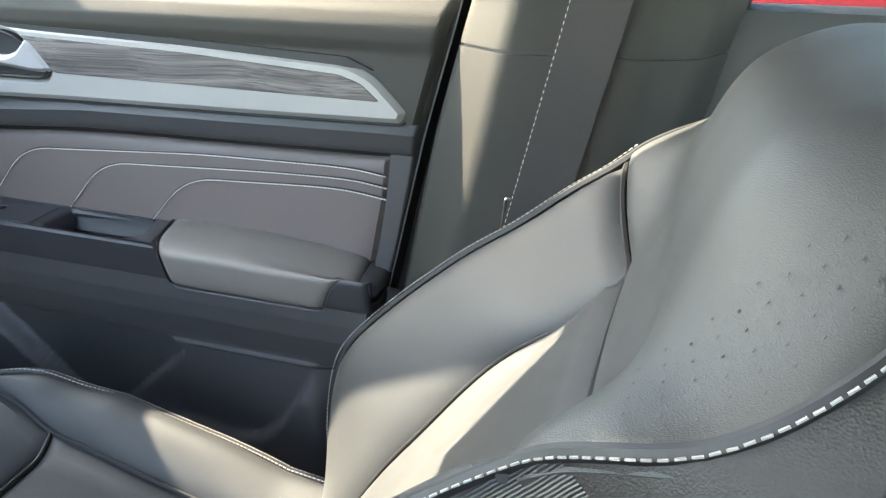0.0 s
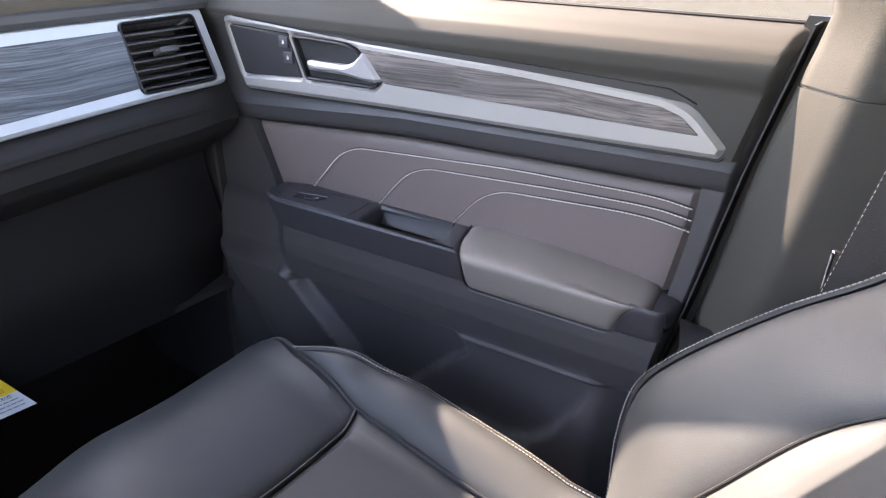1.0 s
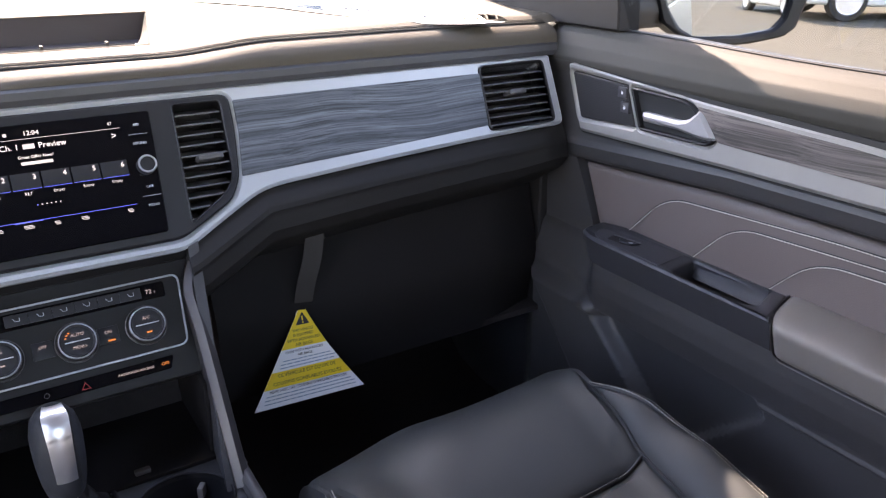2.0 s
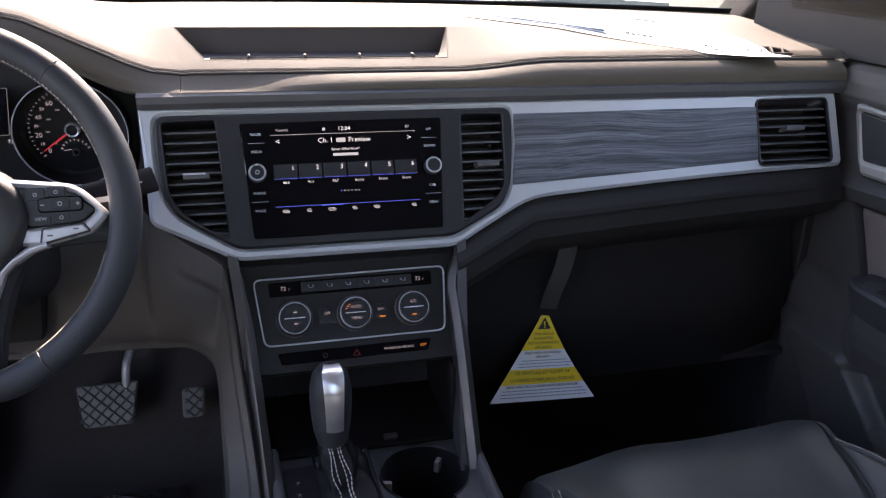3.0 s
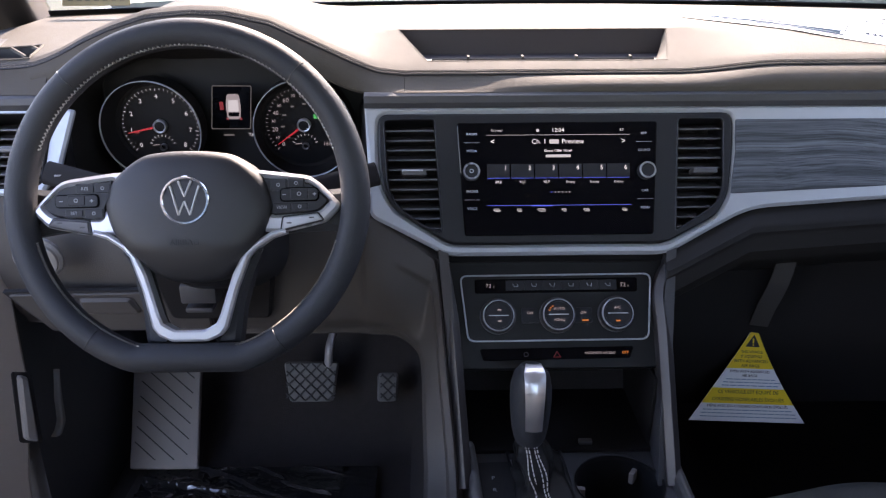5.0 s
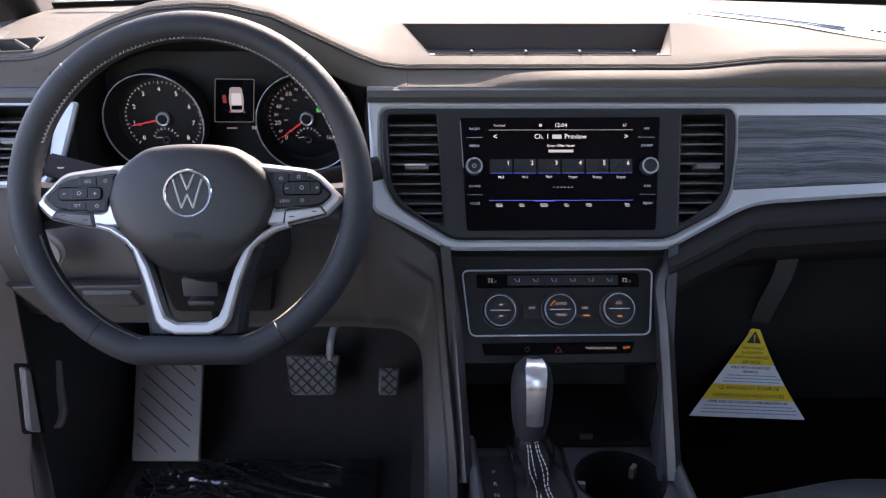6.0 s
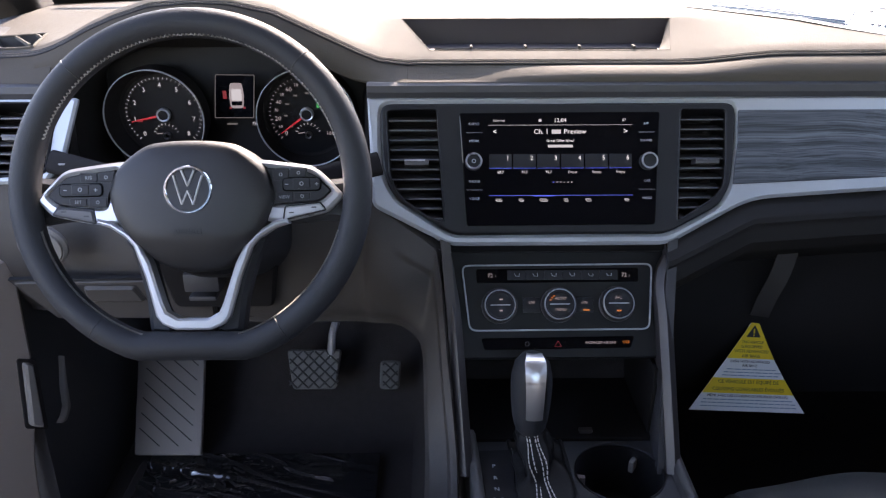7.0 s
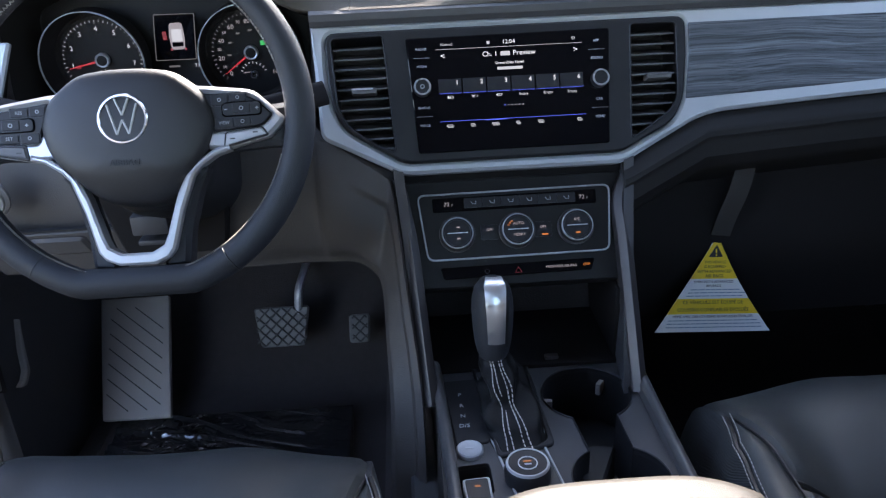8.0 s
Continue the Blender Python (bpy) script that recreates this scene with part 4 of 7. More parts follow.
ventl = fillet([(-0.2150, -0.0045), (-0.1530, -0.0035), (-0.1445, -0.1440), (-0.1637, -0.1377), (-0.1965, -0.1135), (-0.2105, -0.0885)], [0.006, 0.004, 0.004, 0.01, 0.01, 0.01])
ventr = fillet([(0.1540, -0.0045), (0.2095, -0.0050), (0.2068, -0.0960), (0.1950, -0.1138), (0.1475, -0.1442)], [0.004, 0.006, 0.012, 0.01, 0.004])
inner = shifted(surround, 0.0008 if area2(surround) > 0 else -0.0008)
stack = part("centre_surround", bm_plate(inner, -0.03, 0.0075, DASH, 0.0025, holes=[ventl, ventr]), SMOOTH, dash, "smooth black centre surround")


def vent(name, outline, v_top, v_bot, count, u_mid, label, edge=None):
    """Louvred air outlet behind an opening of the dash."""
    o = part(name, bm_plate(outline, -0.050, -0.046, DASH), CARPET, dash, label)
    ccw = outline if area2(outline) > 0 else outline[::-1]
    bmw = bmesh.new()
    grid(bmw, [[DASH @ Vector((x, y, w)) for x, y in ccw] for w in (-0.046, 0.004)], around=True)
    part("duct", bmw, SMOOTH, o)
    part("rim", bm_plate(shifted(ccw, -0.0022), -0.004, 0.0088, DASH, 0.0012, holes=[ccw]), SMOOTH, o)
    for i in range(count):
        v = v_top + (v_bot - v_top) * i / (count - 1)
        cut = [a for a in zip(ccw, ccw[1:] + ccw[:1]) if (a[0][1] - v) * (a[1][1] - v) < 0]
        us = sorted(a[0] + (b[0] - a[0]) * (v - a[1]) / (b[1] - a[1]) for a, b in cut)
        if len(us) < 2 or us[-1] - us[0] < 0.01:
            continue
        m = DASH @ Matrix.Translation(((us[0] + us[-1]) / 2, v, -0.008)) @ Matrix.Rotation(radians(22), 4, "X")
        part("slat", block(bmesh.new(), (0, 0, 0), (us[-1] - us[0] - 0.001, 0.0022, 0.022), m, 0.0007), LOUVRE, o)
    v = (v_top + v_bot) / 2 + 0.004
    part("tab_edge", block(bmesh.new(), (u_mid - 0.002, v + 0.0025, 0.0142), (0.026, 0.0022, 0.0012), DASH, 0.0004), edge or LOUVRE, o, "bright edge of the vane tab")
    part("vane_tab", block(bmesh.new(), (u_mid, v, 0.004), (0.030, 0.007, 0.020), DASH, 0.002), GUNMETAL, o, "grey vane tab")
    return o


vent("air_vent", ventl, -0.0125, -0.136, 11, -0.178, "black louvred centre air vent", SPOKE)
vent("air_vent", ventr, -0.0125, -0.136, 11, 0.184, "black louvred centre air vent")
vent("air_vent", vent3, -0.007, -0.079, 7, 0.648, "black louvred side air vent")
lv = fillet([(-0.720, 0.006), (-0.628, 0.006), (-0.640, -0.080), (-0.715, -0.085)], 0.008)
vent("air_vent", lv, -0.008, -0.075, 7, -0.675, "black louvred side air vent")
part("trim_strip", bm_plate(fillet([(-0.745, 0.0138), (-0.601, 0.0138), (-0.618, -0.062), (-0.640, -0.092), (-0.745, -0.095)], 0.004), -0.003, 0.005, DASH, 0.003, holes=[lv]), SATIN, dash, "satin silver trim by the driver vent")

# under-strip moulding and passenger lower dash with glove box
def under(x, v):
    b = linear([(0.137, -0.176), (0.196, -0.146), (0.2434, -0.122), (0.40, -0.112), (0.577, -0.103), (0.745, -0.099)], x)
    k = 1 - 0.10 * smooth(0.62, 0.738, x)
    r = 1 - smooth(0.50, 0.72, x)
    d = -0.012 * smooth(0.66, 0.738, x) ** 2
    keys = [(b + 0.012, -0.012), (b - 0.001, 0.000 + d), (b - 0.020 * k, 0.002 + 0.007 * r + d), (b - 0.027 * k, 0.001 + 0.007 * r + d), (b - 0.030 * k, 0.004 * r + d), (b - 0.050 * k, -0.004 + d), (b - 0.062 * k, -0.024 + d), (b - 0.075 * k, -0.12)]
    i = min(int(v * 7), 6)
    f = v * 7 - i
    return DASH @ Vector((x, keys[i][0] + (keys[i + 1][0] - keys[i][0]) * f, keys[i][1] + (keys[i + 1][1] - keys[i][1]) * f))


part("knee_moulding", sheet(under, steps(0.135, 0.738, 50), steps(0, 1, 28), (0, 0.004, 0.001)), MOULD, dash, "dark moulding below the trim strip")


def glove(x, v):
    y = between([(0, 0.075), (0.25, 0.035), (0.6, 0.010), (1, 0.030)], v)
    return (x, y + 0.03 * smooth(0.62, 0.76, x), 0.665 - 0.295 * v)


part("glove_box_door", sheet(glove, steps(0.175, 0.735, 24), steps(0, 1, 20), (0, 0.02, 0)), GLOVE, dash, "black glove box lid")
part("glove_box_latch", bm_plate(fillet([(0.275, 0.0), (0.345, 0.0), (0.345, -0.016), (0.275, -0.016)], 0.004), 0, 0.004, frame_at((0, 0.030, 0.605), -8), 0.001), DARK, dash, "recessed latch")
part("under_panel", sheet(lambda u, v: (u, 0.03 + 0.5 * v, 0.372 + 0.05 * v), steps(0.15, 0.77, 6), steps(0, 1, 6), (0, 0, 0.01)), CARPET, dash, "black panel under the glove box")
# added dark sheet standing in for the shade in the corner by the door
part("dark_corner_filler", bm_plate([(0.05, 0.30), (0.05, 0.84), (0.55, 0.84), (0.55, 0.30)], 0, 0.02, side_frame(0.80)), DARK, dash)

part("end_cap", bm_plate(fillet([(0.035, 0.37), (0.050, 0.80), (0.10, 0.86), (0.55, 0.86), (0.55, 0.37)], 0.01), -0.016, 0.0, side_frame(0.742), 0.003), MOULD, dash, "dark end of the dashboard beside the door")
# ---- centre stack ----
def cheek(side):
    """Curved flank of the centre stack beside the footwell."""
    def f(u, v):
        x = side * (0.137 + 0.012 * (1 - v))
        top, bot = Vector((x, -0.052, 0.655)), Vector((x * 0.93, -0.185, 0.395))
        p = top + (bot - top) * v
        return (p.x + side * 0.012 * math.sin(math.pi * min(1, u * 1.4)), p.y + 0.55 * u, p.z)
    return f


for side in (-1, 1):
    part("stack_flank", sheet(cheek(side), steps(0, 1, 16), steps(0, 1, 16), (-side * 0.012, 0, 0)), DARK if side > 0 else KNEE, dash, "flank of the centre stack")
    pr = fillet([(-0.0085, -0.030), (0.0085, -0.030), (0.0088, -0.005), (0.0, 0.0025), (-0.0088, -0.005)], 0.0006)
    foot = (0.1310, 0.1318, 0.1327) if side > 0 else (0.1385, 0.1310, 0.1195)
    pts = [Vector((side * x, y, z)) for x, y, z in ((0.236, -0.026, 0.690), (0.204, -0.036, 0.668), (0.164, -0.046, 0.648), (0.1450, -0.055, 0.632), (foot[0], -0.072, 0.604), (foot[1], -0.105, 0.555), (foot[2], -0.198, 0.405))]
    part("stack_rail", tube(bmesh.new(), curve(pts, 8), 0, profile=pr, up=(0, -0.85, 0.53)), RAIL, dash, "dark satin blade beside the centre stack")
CUBBY_Z = 0.4025
part("socket_lid", block(bmesh.new(), (0.039, -0.113, 0.4085), (0.018, 0.008, 0.006), I4, 0.002), GUNMETAL, dash, "small grey socket lid")
part("stack_panel", bm_plate(fillet([(-0.142, 0.050), (0.142, 0.050), (0.128, -0.118), (-0.128, -0.118)], 0.006), -0.05, -0.002, CLIM, 0.002), FASCIA, dash, "smooth black stack panel")
part("stack_brow", bm_plate(fillet([(-0.150, 0.052), (0.150, 0.052), (0.140, 0.018), (-0.140, 0.018)], 0.008), -0.04, 0.012, CLIM, 0.008), FASCIA, dash, "rounded brow above the climate panel")
part("cubby_floor", block(bmesh.new(), (0, -0.03, CUBBY_Z), (0.262, 0.19, 0.006), I4, 0.002), GLOVE, dash, "black cubby floor")
for side in (-1, 1):
    part("cubby_wall", block(bmesh.new(), (side * 0.1220, -0.030, 0.452), (0.006, 0.17, 0.10), I4, 0.002), GLOVE, dash, "black cubby wall")
part("cubby_back", sheet(lambda u, v: (u, -0.085 + 0.15 * smooth(0, 0.4, v) * (1 - 0.35 * v), 0.512 - 0.115 * v), steps(-0.13, 0.13, 8), steps(0, 1, 12), (0, 0.01, 0)), CARPET, dash, "dark open storage cubby")

climate = thing("climate_panel", CLIM @ Vector((0, -0.083, 0)), "black climate control panel with three dials and a pale outline", "climate control")
cl = fillet([(-0.1225, 0.001), (0.1225, 0.002), (0.1155, -0.0825), (-0.1130, -0.0835)], 0.010)
part("fascia", bm_plate(cl, -0.004, 0.003, CLIM, 0.001), FASCIA, climate)
part("outline", bm_plate(shifted(cl, -0.0002 if area2(cl) > 0 else 0.0002), 0.001, 0.0052, CLIM, 0.0004, holes=[shifted(cl, 0.0018 if area2(cl) > 0 else -0.0018)]), SATIN, climate, "thin silver outline")
part("button_bar", bm_plate(fillet([(-0.1035, -0.0045), (0.1040, -0.0035), (0.1035, -0.0215), (-0.1030, -0.0225)], 0.003), 0.002, 0.0042, CLIM, 0.0006), PIANO, climate, "gloss black button bar")
for i in range(6):
    u = -0.052 + 0.0235 * i
    k = part("button", block(bmesh.new(), (u, -0.0125, 0.005), (0.0231, 0.0125, 0.0022), CLIM, 0.0004), SMOOTH, climate)
    bmi = bmesh.new()
    tube(bmi, [CLIM @ Vector((u + a, -0.0125 + b, 0.0064)) for a, b in ((-0.003, 0.002), (-0.001, -0.0015), (0.0032, -0.0018), (0.0034, 0.002))], 0.00035, 4)
    part("icon", bmi, PALEINK, k)
for s in (-1, 1):
    lettering("temperature", "72", 0.0072, CLIM @ Matrix.Translation((s * 0.0855, -0.0130, 0.0046)), LIT_FAINT, climate)
    lettering("temperature_unit", "F", 0.0042, CLIM @ Matrix.Translation((s * 0.0855 + 0.0068, -0.0145, 0.0046)), LIT_GHOST, climate)


def dial(u, v):
    m = CLIM @ Matrix.Translation((u, v, 0.003))
    d = part("dial", lathe(bmesh.new(), [(0.0200, 0.0), (0.0205, 0.003), (0.0195, 0.012), (0.0180, 0.0155), (0.0165, 0.0150), (0.0160, 0.0135)], m, 40), SMOOTH, climate, "knurled black dial")
    part("ring", lathe(bmesh.new(), [(0.0196, 0.0100), (0.0196, 0.0140), (0.0187, 0.0152), (0.0178, 0.0148), (0.0178, 0.0100)], m, 40, True), SATIN, d, "silver ring")
    part("collar", lathe(bmesh.new(), [(0.0228, 0.0), (0.0228, 0.0035), (0.0218, 0.0045), (0.0208, 0.0035), (0.0206, 0.0)], m, 40, True), GUNMETAL, d)
    part("bar", block(bmesh.new(), (0, 0, 0.0140), (0.025, 0.0010, 0.0008), m), PALEINK, d)
    return m, d


m, d = dial(-0.0745, -0.0515)
for y in (0.007, -0.007):
    part("icon", block(bmesh.new(), (0.001, y, 0.0138), (0.0046, 0.0016, 0.0004), m), LIT_FAINT, d)
m, d = dial(0.0005, -0.0508)
lettering("word", "AUTO", 0.0050, m @ Matrix.Translation((0.001, 0.007, 0.0139)), LIT_FAINT, d)
lettering("word", "MENU", 0.0050, m @ Matrix.Translation((0.001, -0.007, 0.0139)), LIT_FAINT, d)
for a in (125, 140, 155):
    part("lamp", block(bmesh.new(), (0.0125 * math.cos(radians(a)), 0.0125 * math.sin(radians(a)), 0.0139), (0.0024, 0.0012, 0.0005), m), LIT_AMBER, d)
m, d = dial(0.0745, -0.0500)
lettering("word", "A/C", 0.0052, m @ Matrix.Translation((0, 0.007, 0.0139)), LIT_FAINT, d)
part("lamp", block(bmesh.new(), (0, -0.0095, 0.0139), (0.006, 0.0018, 0.0005), m), LIT_AMBER, d)
for u, w, lit in ((-0.0335, "OFF", None), (0.0335, "ON", LIT_AMBER)):
    k = part("button", block(bmesh.new(), (u, -0.051, 0.0035), (0.022, 0.019, 0.003), CLIM, 0.001), SMOOTH, climate)
    lettering("word", w, 0.0048, CLIM @ Matrix.Translation((u, -0.048, 0.0053)), LIT_FAINT, k)
    if lit:
        part("lamp", block(bmesh.new(), (u + 0.002, -0.0575, 0.0052), (0.008, 0.0018, 0.0005), CLIM), lit, k)

hazard = thing("switch_bar", CLIM @ Vector((0, -0.107, 0)), "narrow black switch bar with hazard and airbag lamps", "switch panel")
part("bar", bm_plate(fillet([(-0.098, -0.0925), (0.096, -0.0905), (0.091, -0.1050), (-0.094, -0.1070)], 0.003), -0.004, 0.001, CLIM, 0.0008), PIANO, hazard)
tri = [(-0.0060, -0.1035), (0.0040, -0.1035), (-0.0010, -0.0955)]
part("hazard_triangle", bm_plate(tri, 0.001, 0.0016, CLIM, holes=[[(-0.0046, -0.1027), (0.0026, -0.1027), (-0.0010, -0.0969)]]), HAZARD, hazard, "red hazard triangle")
part("icon", lathe(bmesh.new(), [(0.0030, 0.001), (0.0030, 0.0014), (0.0023, 0.0014), (0.0023, 0.001)], CLIM @ Matrix.Translation((-0.040, -0.0995, 0)), 14, True), GUNMETAL, hazard)
lettering("words", "PASSENGER AIR BAG", 0.0042, CLIM @ Matrix.Translation((0.053, -0.0985, 0.0014)), LIT_FAINT, hazard)
lettering("words", "OFF", 0.0050, CLIM @ Matrix.Translation((0.0850, -0.0982, 0.0014)), LIT_AMBER, hazard)

# ---- infotainment ----
radio = thing("infotainment_unit", DASH @ Vector((0, -0.149, 0.008)), "gloss black touch screen with two knobs, radio page lit", "touch screen")
gl = fillet([(-0.1248, -0.0085), (0.1262, -0.0078), (0.1184, -0.1490), (-0.1160, -0.1497)], 0.004)
part("glass", bm_plate(gl, -0.004, 0.0105, DASH, 0.0012), PIANO, radio, "gloss black glass front")
SCR = DASH @ Matrix.Translation((0, 0, 0.0107))


def on_screen(px, py):
    """Place on the glass from a layout grid of the display, 0 to 1 both ways."""
    return -0.0885 + 0.1795 * px, -0.0185 - 0.1150 * py


def word(text, px, py, size, mat=LIT_WHITE, align="CENTER", lift=0.0):
    u, v = on_screen(px, py)
    lettering("screen_text", text, size, SCR @ Matrix.Translation((u, v, lift)), mat, radio, align, 0.0001)


def bar(px, py, w, h, mat, name="screen_bar"):
    u, v = on_screen(px, py)
    part(name, block(bmesh.new(), (u, v, 0.0001), (w, h, 0.0003), SCR), mat, radio)


word("12:04", 0.50, 0.0, 0.0072)
word("Normal", 0.075, 0.0, 0.0046, LIT_DIM, "CENTER")
word("87", 0.945, 0.0, 0.0050, LIT_DIM)
bar(0.36, 0.0, 0.0035, 0.0035, LIT_DIM)
bar(0.5, 0.050, 0.1795, 0.0004, LIT_DIM)
word("Ch. 1", 0.315, 0.123, 0.0086, LIT_WHITE, "LEFT")
bar(0.473, 0.123, 0.0115, 0.0052, LIT_DIM)
word("Preview", 0.525, 0.123, 0.0086, LIT_WHITE, "LEFT")
word("<", 0.045, 0.123, 0.0100)
word(">", 0.955, 0.123, 0.0100)
word("Great Offer Now!", 0.50, 0.222, 0.0047)
bar(0.50, 0.280, 0.031, 0.0034, LIT_DIM)
TILE = material("dark_screen_tile", (0.020, 0.020, 0.022), 0.3)
for i, t in enumerate(("88.3", "91.1", "92.7", "Empty", "Empty", "Empty")):
    bar((i + 0.5) / 6, 0.438, 0.0280, 0.0165, TILE, "preset_tile")
    bar((i + 0.5) / 6, 0.519, 0.0280, 0.0005, LIT_BLUE)
    word(str(i + 1), (i + 0.80) / 6, 0.410, 0.0078, lift=0.0004)
    word(t, (i + 0.5) / 6, 0.562, 0.0045, LIT_DIM if i > 2 else LIT_WHITE)
for i in range(6):
    bar(0.450 + 0.025 * i, 0.673, 0.0013, 0.0013, LIT_BLUE if i == 0 else LIT_DIM, "page_dot")
bar(0.5, 0.815, 0.1795, 0.0005, LIT_BLUE)
bar(0.385, 0.819, 0.027, 0.0012, LIT_BLUE)
for px, w in ((0.07, 0.009), (0.225, 0.0065), (0.38, 0.0105), (0.535, 0.006), (0.69, 0.0080), (0.955, 0.0065)):
    for k in (-1, 0, 1):
        bar(px + 0.003 * k, 0.866 + 0.013 * k, w * (0.8 if k else 1.0), 0.0007, LIT_DIM, "menu_icon")
for s, names in ((-1, ("RADIO", "MEDIA", "PHONE", "VOICE")), (1, ("APP", "SOUND", "CAR", "MENU"))):
    for w, v in zip(names, (-0.0228, -0.0440, -0.0945, -0.1160)):
        lettering("key_word", w, 0.0043, SCR @ Matrix.Translation((s * 0.1075 + 0.0012, v, 0)), PALEINK, radio)
    for v in (-0.0335, -0.1050):
        part("key_line", block(bmesh.new(), (s * 0.1075 + 0.0012, v, 0.0001), (0.020, 0.0004, 0.0002), SCR), PALEINK, radio)
    m = SCR @ Matrix.Translation((s * 0.1085 + 0.0012, -0.0705, 0))
    kn = part("knob", lathe(bmesh.new(), [(0.0108, 0), (0.0108, 0.010), (0.0098, 0.0125), (0.0075, 0.0118), (0.0070, 0.0112)], m, 32), SMOOTH, radio, "round black knob")
    part("ring", lathe(bmesh.new(), [(0.0104, 0.0112), (0.0098, 0.0130), (0.0086, 0.0130), (0.0080, 0.0116)], m, 32, True), SPOKE, kn, "silver ring")
    if s < 0:
        part("power_mark", lathe(bmesh.new(), [(0.0026, 0.0118), (0.0026, 0.0122), (0.0018, 0.0122), (0.0018, 0.0118)], m, 20, True), PALEINK, kn)

# ---- instrument cluster ----
cluster = thing("instrument_cluster", (-0.435, 0.10, 0.70), "instrument cluster with two round gauges and a small display", "instrument cluster")
front_loop = [(-0.434 + (x + 0.434) * 0.97, 0.0355, z - 0.025) for x, z in HOOD[4:-1]] + [(-0.240, 0.035, 0.800), (-0.250, 0.02, 0.715), (-0.33, 0.015, 0.668), (-0.53, 0.015, 0.668), (-0.605, 0.02, 0.715), (-0.615, 0.035, 0.800)]
back_loop = []
for x, y, z in front_loop:
    back_loop.append((-0.434 + (x + 0.434) * 0.93, 0.118 + (z - 0.77) * 0.10, min(z - 0.018, 0.862) if z > 0.8 else z))
fl, bl = curve(front_loop, 4, True), curve(back_loop, 4, True)
part("binnacle", grid(bmesh.new(), [fl, [(a + b) / 2 + Vector((0, 0, 0.002)) for a, b in zip(fl, bl)], bl], around=True), MOULD, dash, "dark binnacle round the gauges")
FACE = frame_at((0, 0.106, 0.777), -3)
bf = bmesh.new()
bf.faces.new([bf.verts.new(p + Vector((0, 0.004, 0))) for p in bl])
part("face", bf, DIALFACE, cluster, "matt black gauge face")


def gauge(cx, off, figures, needle, sub, lit, minor=()):
    m = FACE @ Matrix.Translation((cx, 0, 0))
    g = part("gauge", lathe(bmesh.new(), [(0.0600, 0.0), (0.0600, 0.002)], m, 64), DIALFACE, cluster, "round black gauge")
    rm = m @ Matrix.Translation((off, 0.001, 0.030))
    part("ring", lathe(bmesh.new(), [(0.0668, 0.0), (0.0668, 0.0026), (0.0663, 0.0032), (0.0656, 0.0028), (0.0655, 0.0)], rm, 72, True), SATIN, g, "thin silver ring")
    tb = bmesh.new()
    grid(tb, [[mm @ Vector((r * math.cos(2 * math.pi * i / 72), r * math.sin(2 * math.pi * i / 72), h)) for i in range(72)] for mm, r, h in ((m, 0.0560, 0.0030), (m, 0.0600, 0.0045), (rm, 0.0652, 0.0005), (rm, 0.0668, 0.0), (rm, 0.0672, -0.028))], around=True)
    part("tube", tb, GLOVE, g, "black tube round the dial")
    for text, a in figures:
        lettering("figure", text, 0.0088 if len(text) < 2 or text in ("20", "60") else 0.0078, m @ Matrix.Translation((0.0405 * math.cos(radians(a)), 0.0405 * math.sin(radians(a)), 0.0046)), lit, g)
    for text, a in minor:
        lettering("small_figure", text, 0.0056, m @ Matrix.Translation((0.0415 * math.cos(radians(a)), 0.0415 * math.sin(radians(a)), 0.0046)), LIT_FAINT, g)
        part("inner_figure", block(bmesh.new(), (0.0290 * math.cos(radians(a + 12)), 0.0290 * math.sin(radians(a + 12)), 0.0046), (0.0052, 0.0020, 0.0003), m), LIT_GHOST, g)
    tk = bmesh.new()
    a0, a1 = figures[0][1], figures[-1][1]
    for i in range(41):
        a = radians(a0 + (a1 - a0) * i / 40)
        r0 = 0.0475 if i % 5 == 0 else 0.0490
        block(tk, ((r0 + 0.0515) / 2, 0, 0.0046), (0.0515 - r0, 0.0006, 0.0004), m @ Matrix.Rotation(a, 4, "Z"))
    part("scale_marks", tk, lit, g)
    part("hub", lathe(bmesh.new(), [(0.0092, 0.003), (0.0092, 0.009), (0.0082, 0.010), (0.0068, 0.009), (0.0068, 0.003)], m, 32, True), SPOKE, g, "chrome hub ring")
    part("hub_cap", lathe(bmesh.new(), [(0.0069, 0.003), (0.0069, 0.0088), (0.005, 0.0090)], m, 24), DIALFACE, g)
    nb = bmesh.new()
    plate(nb, [(0.007, -0.0014), (0.0455, -0.0004), (0.0455, 0.0004), (0.007, 0.0014)], 0.0066, 0.0076, m @ Matrix.Rotation(radians(needle), 4, "Z"))
    part("needle", nb, LIT_RED, g, "red needle")
    sm = m @ Matrix.Translation((sub, -0.0300, 0))
    part("small_hub", lathe(bmesh.new(), [(0.0048, 0.0), (0.0048, 0.0070), (0.0042, 0.0076), (0.0034, 0.0070), (0.0034, 0.0)], sm, 24, True), GUNMETAL, g)
    part("small_needle", block(bmesh.new(), (-0.0085, 0.0050, 0.0062), (0.0090, 0.0008, 0.0006), sm @ Matrix.Rotation(radians(8), 4, "Z")), LIT_FAINT, g)
    st = bmesh.new()
    for i in range(9):
        block(st, (0.0165, 0, 0.0046), (0.003, 0.0006, 0.0004), sm @ Matrix.Rotation(radians(20 + 140 * i / 8), 4, "Z"))
    part("small_scale", st, LIT_DIM, g)
    return m, g


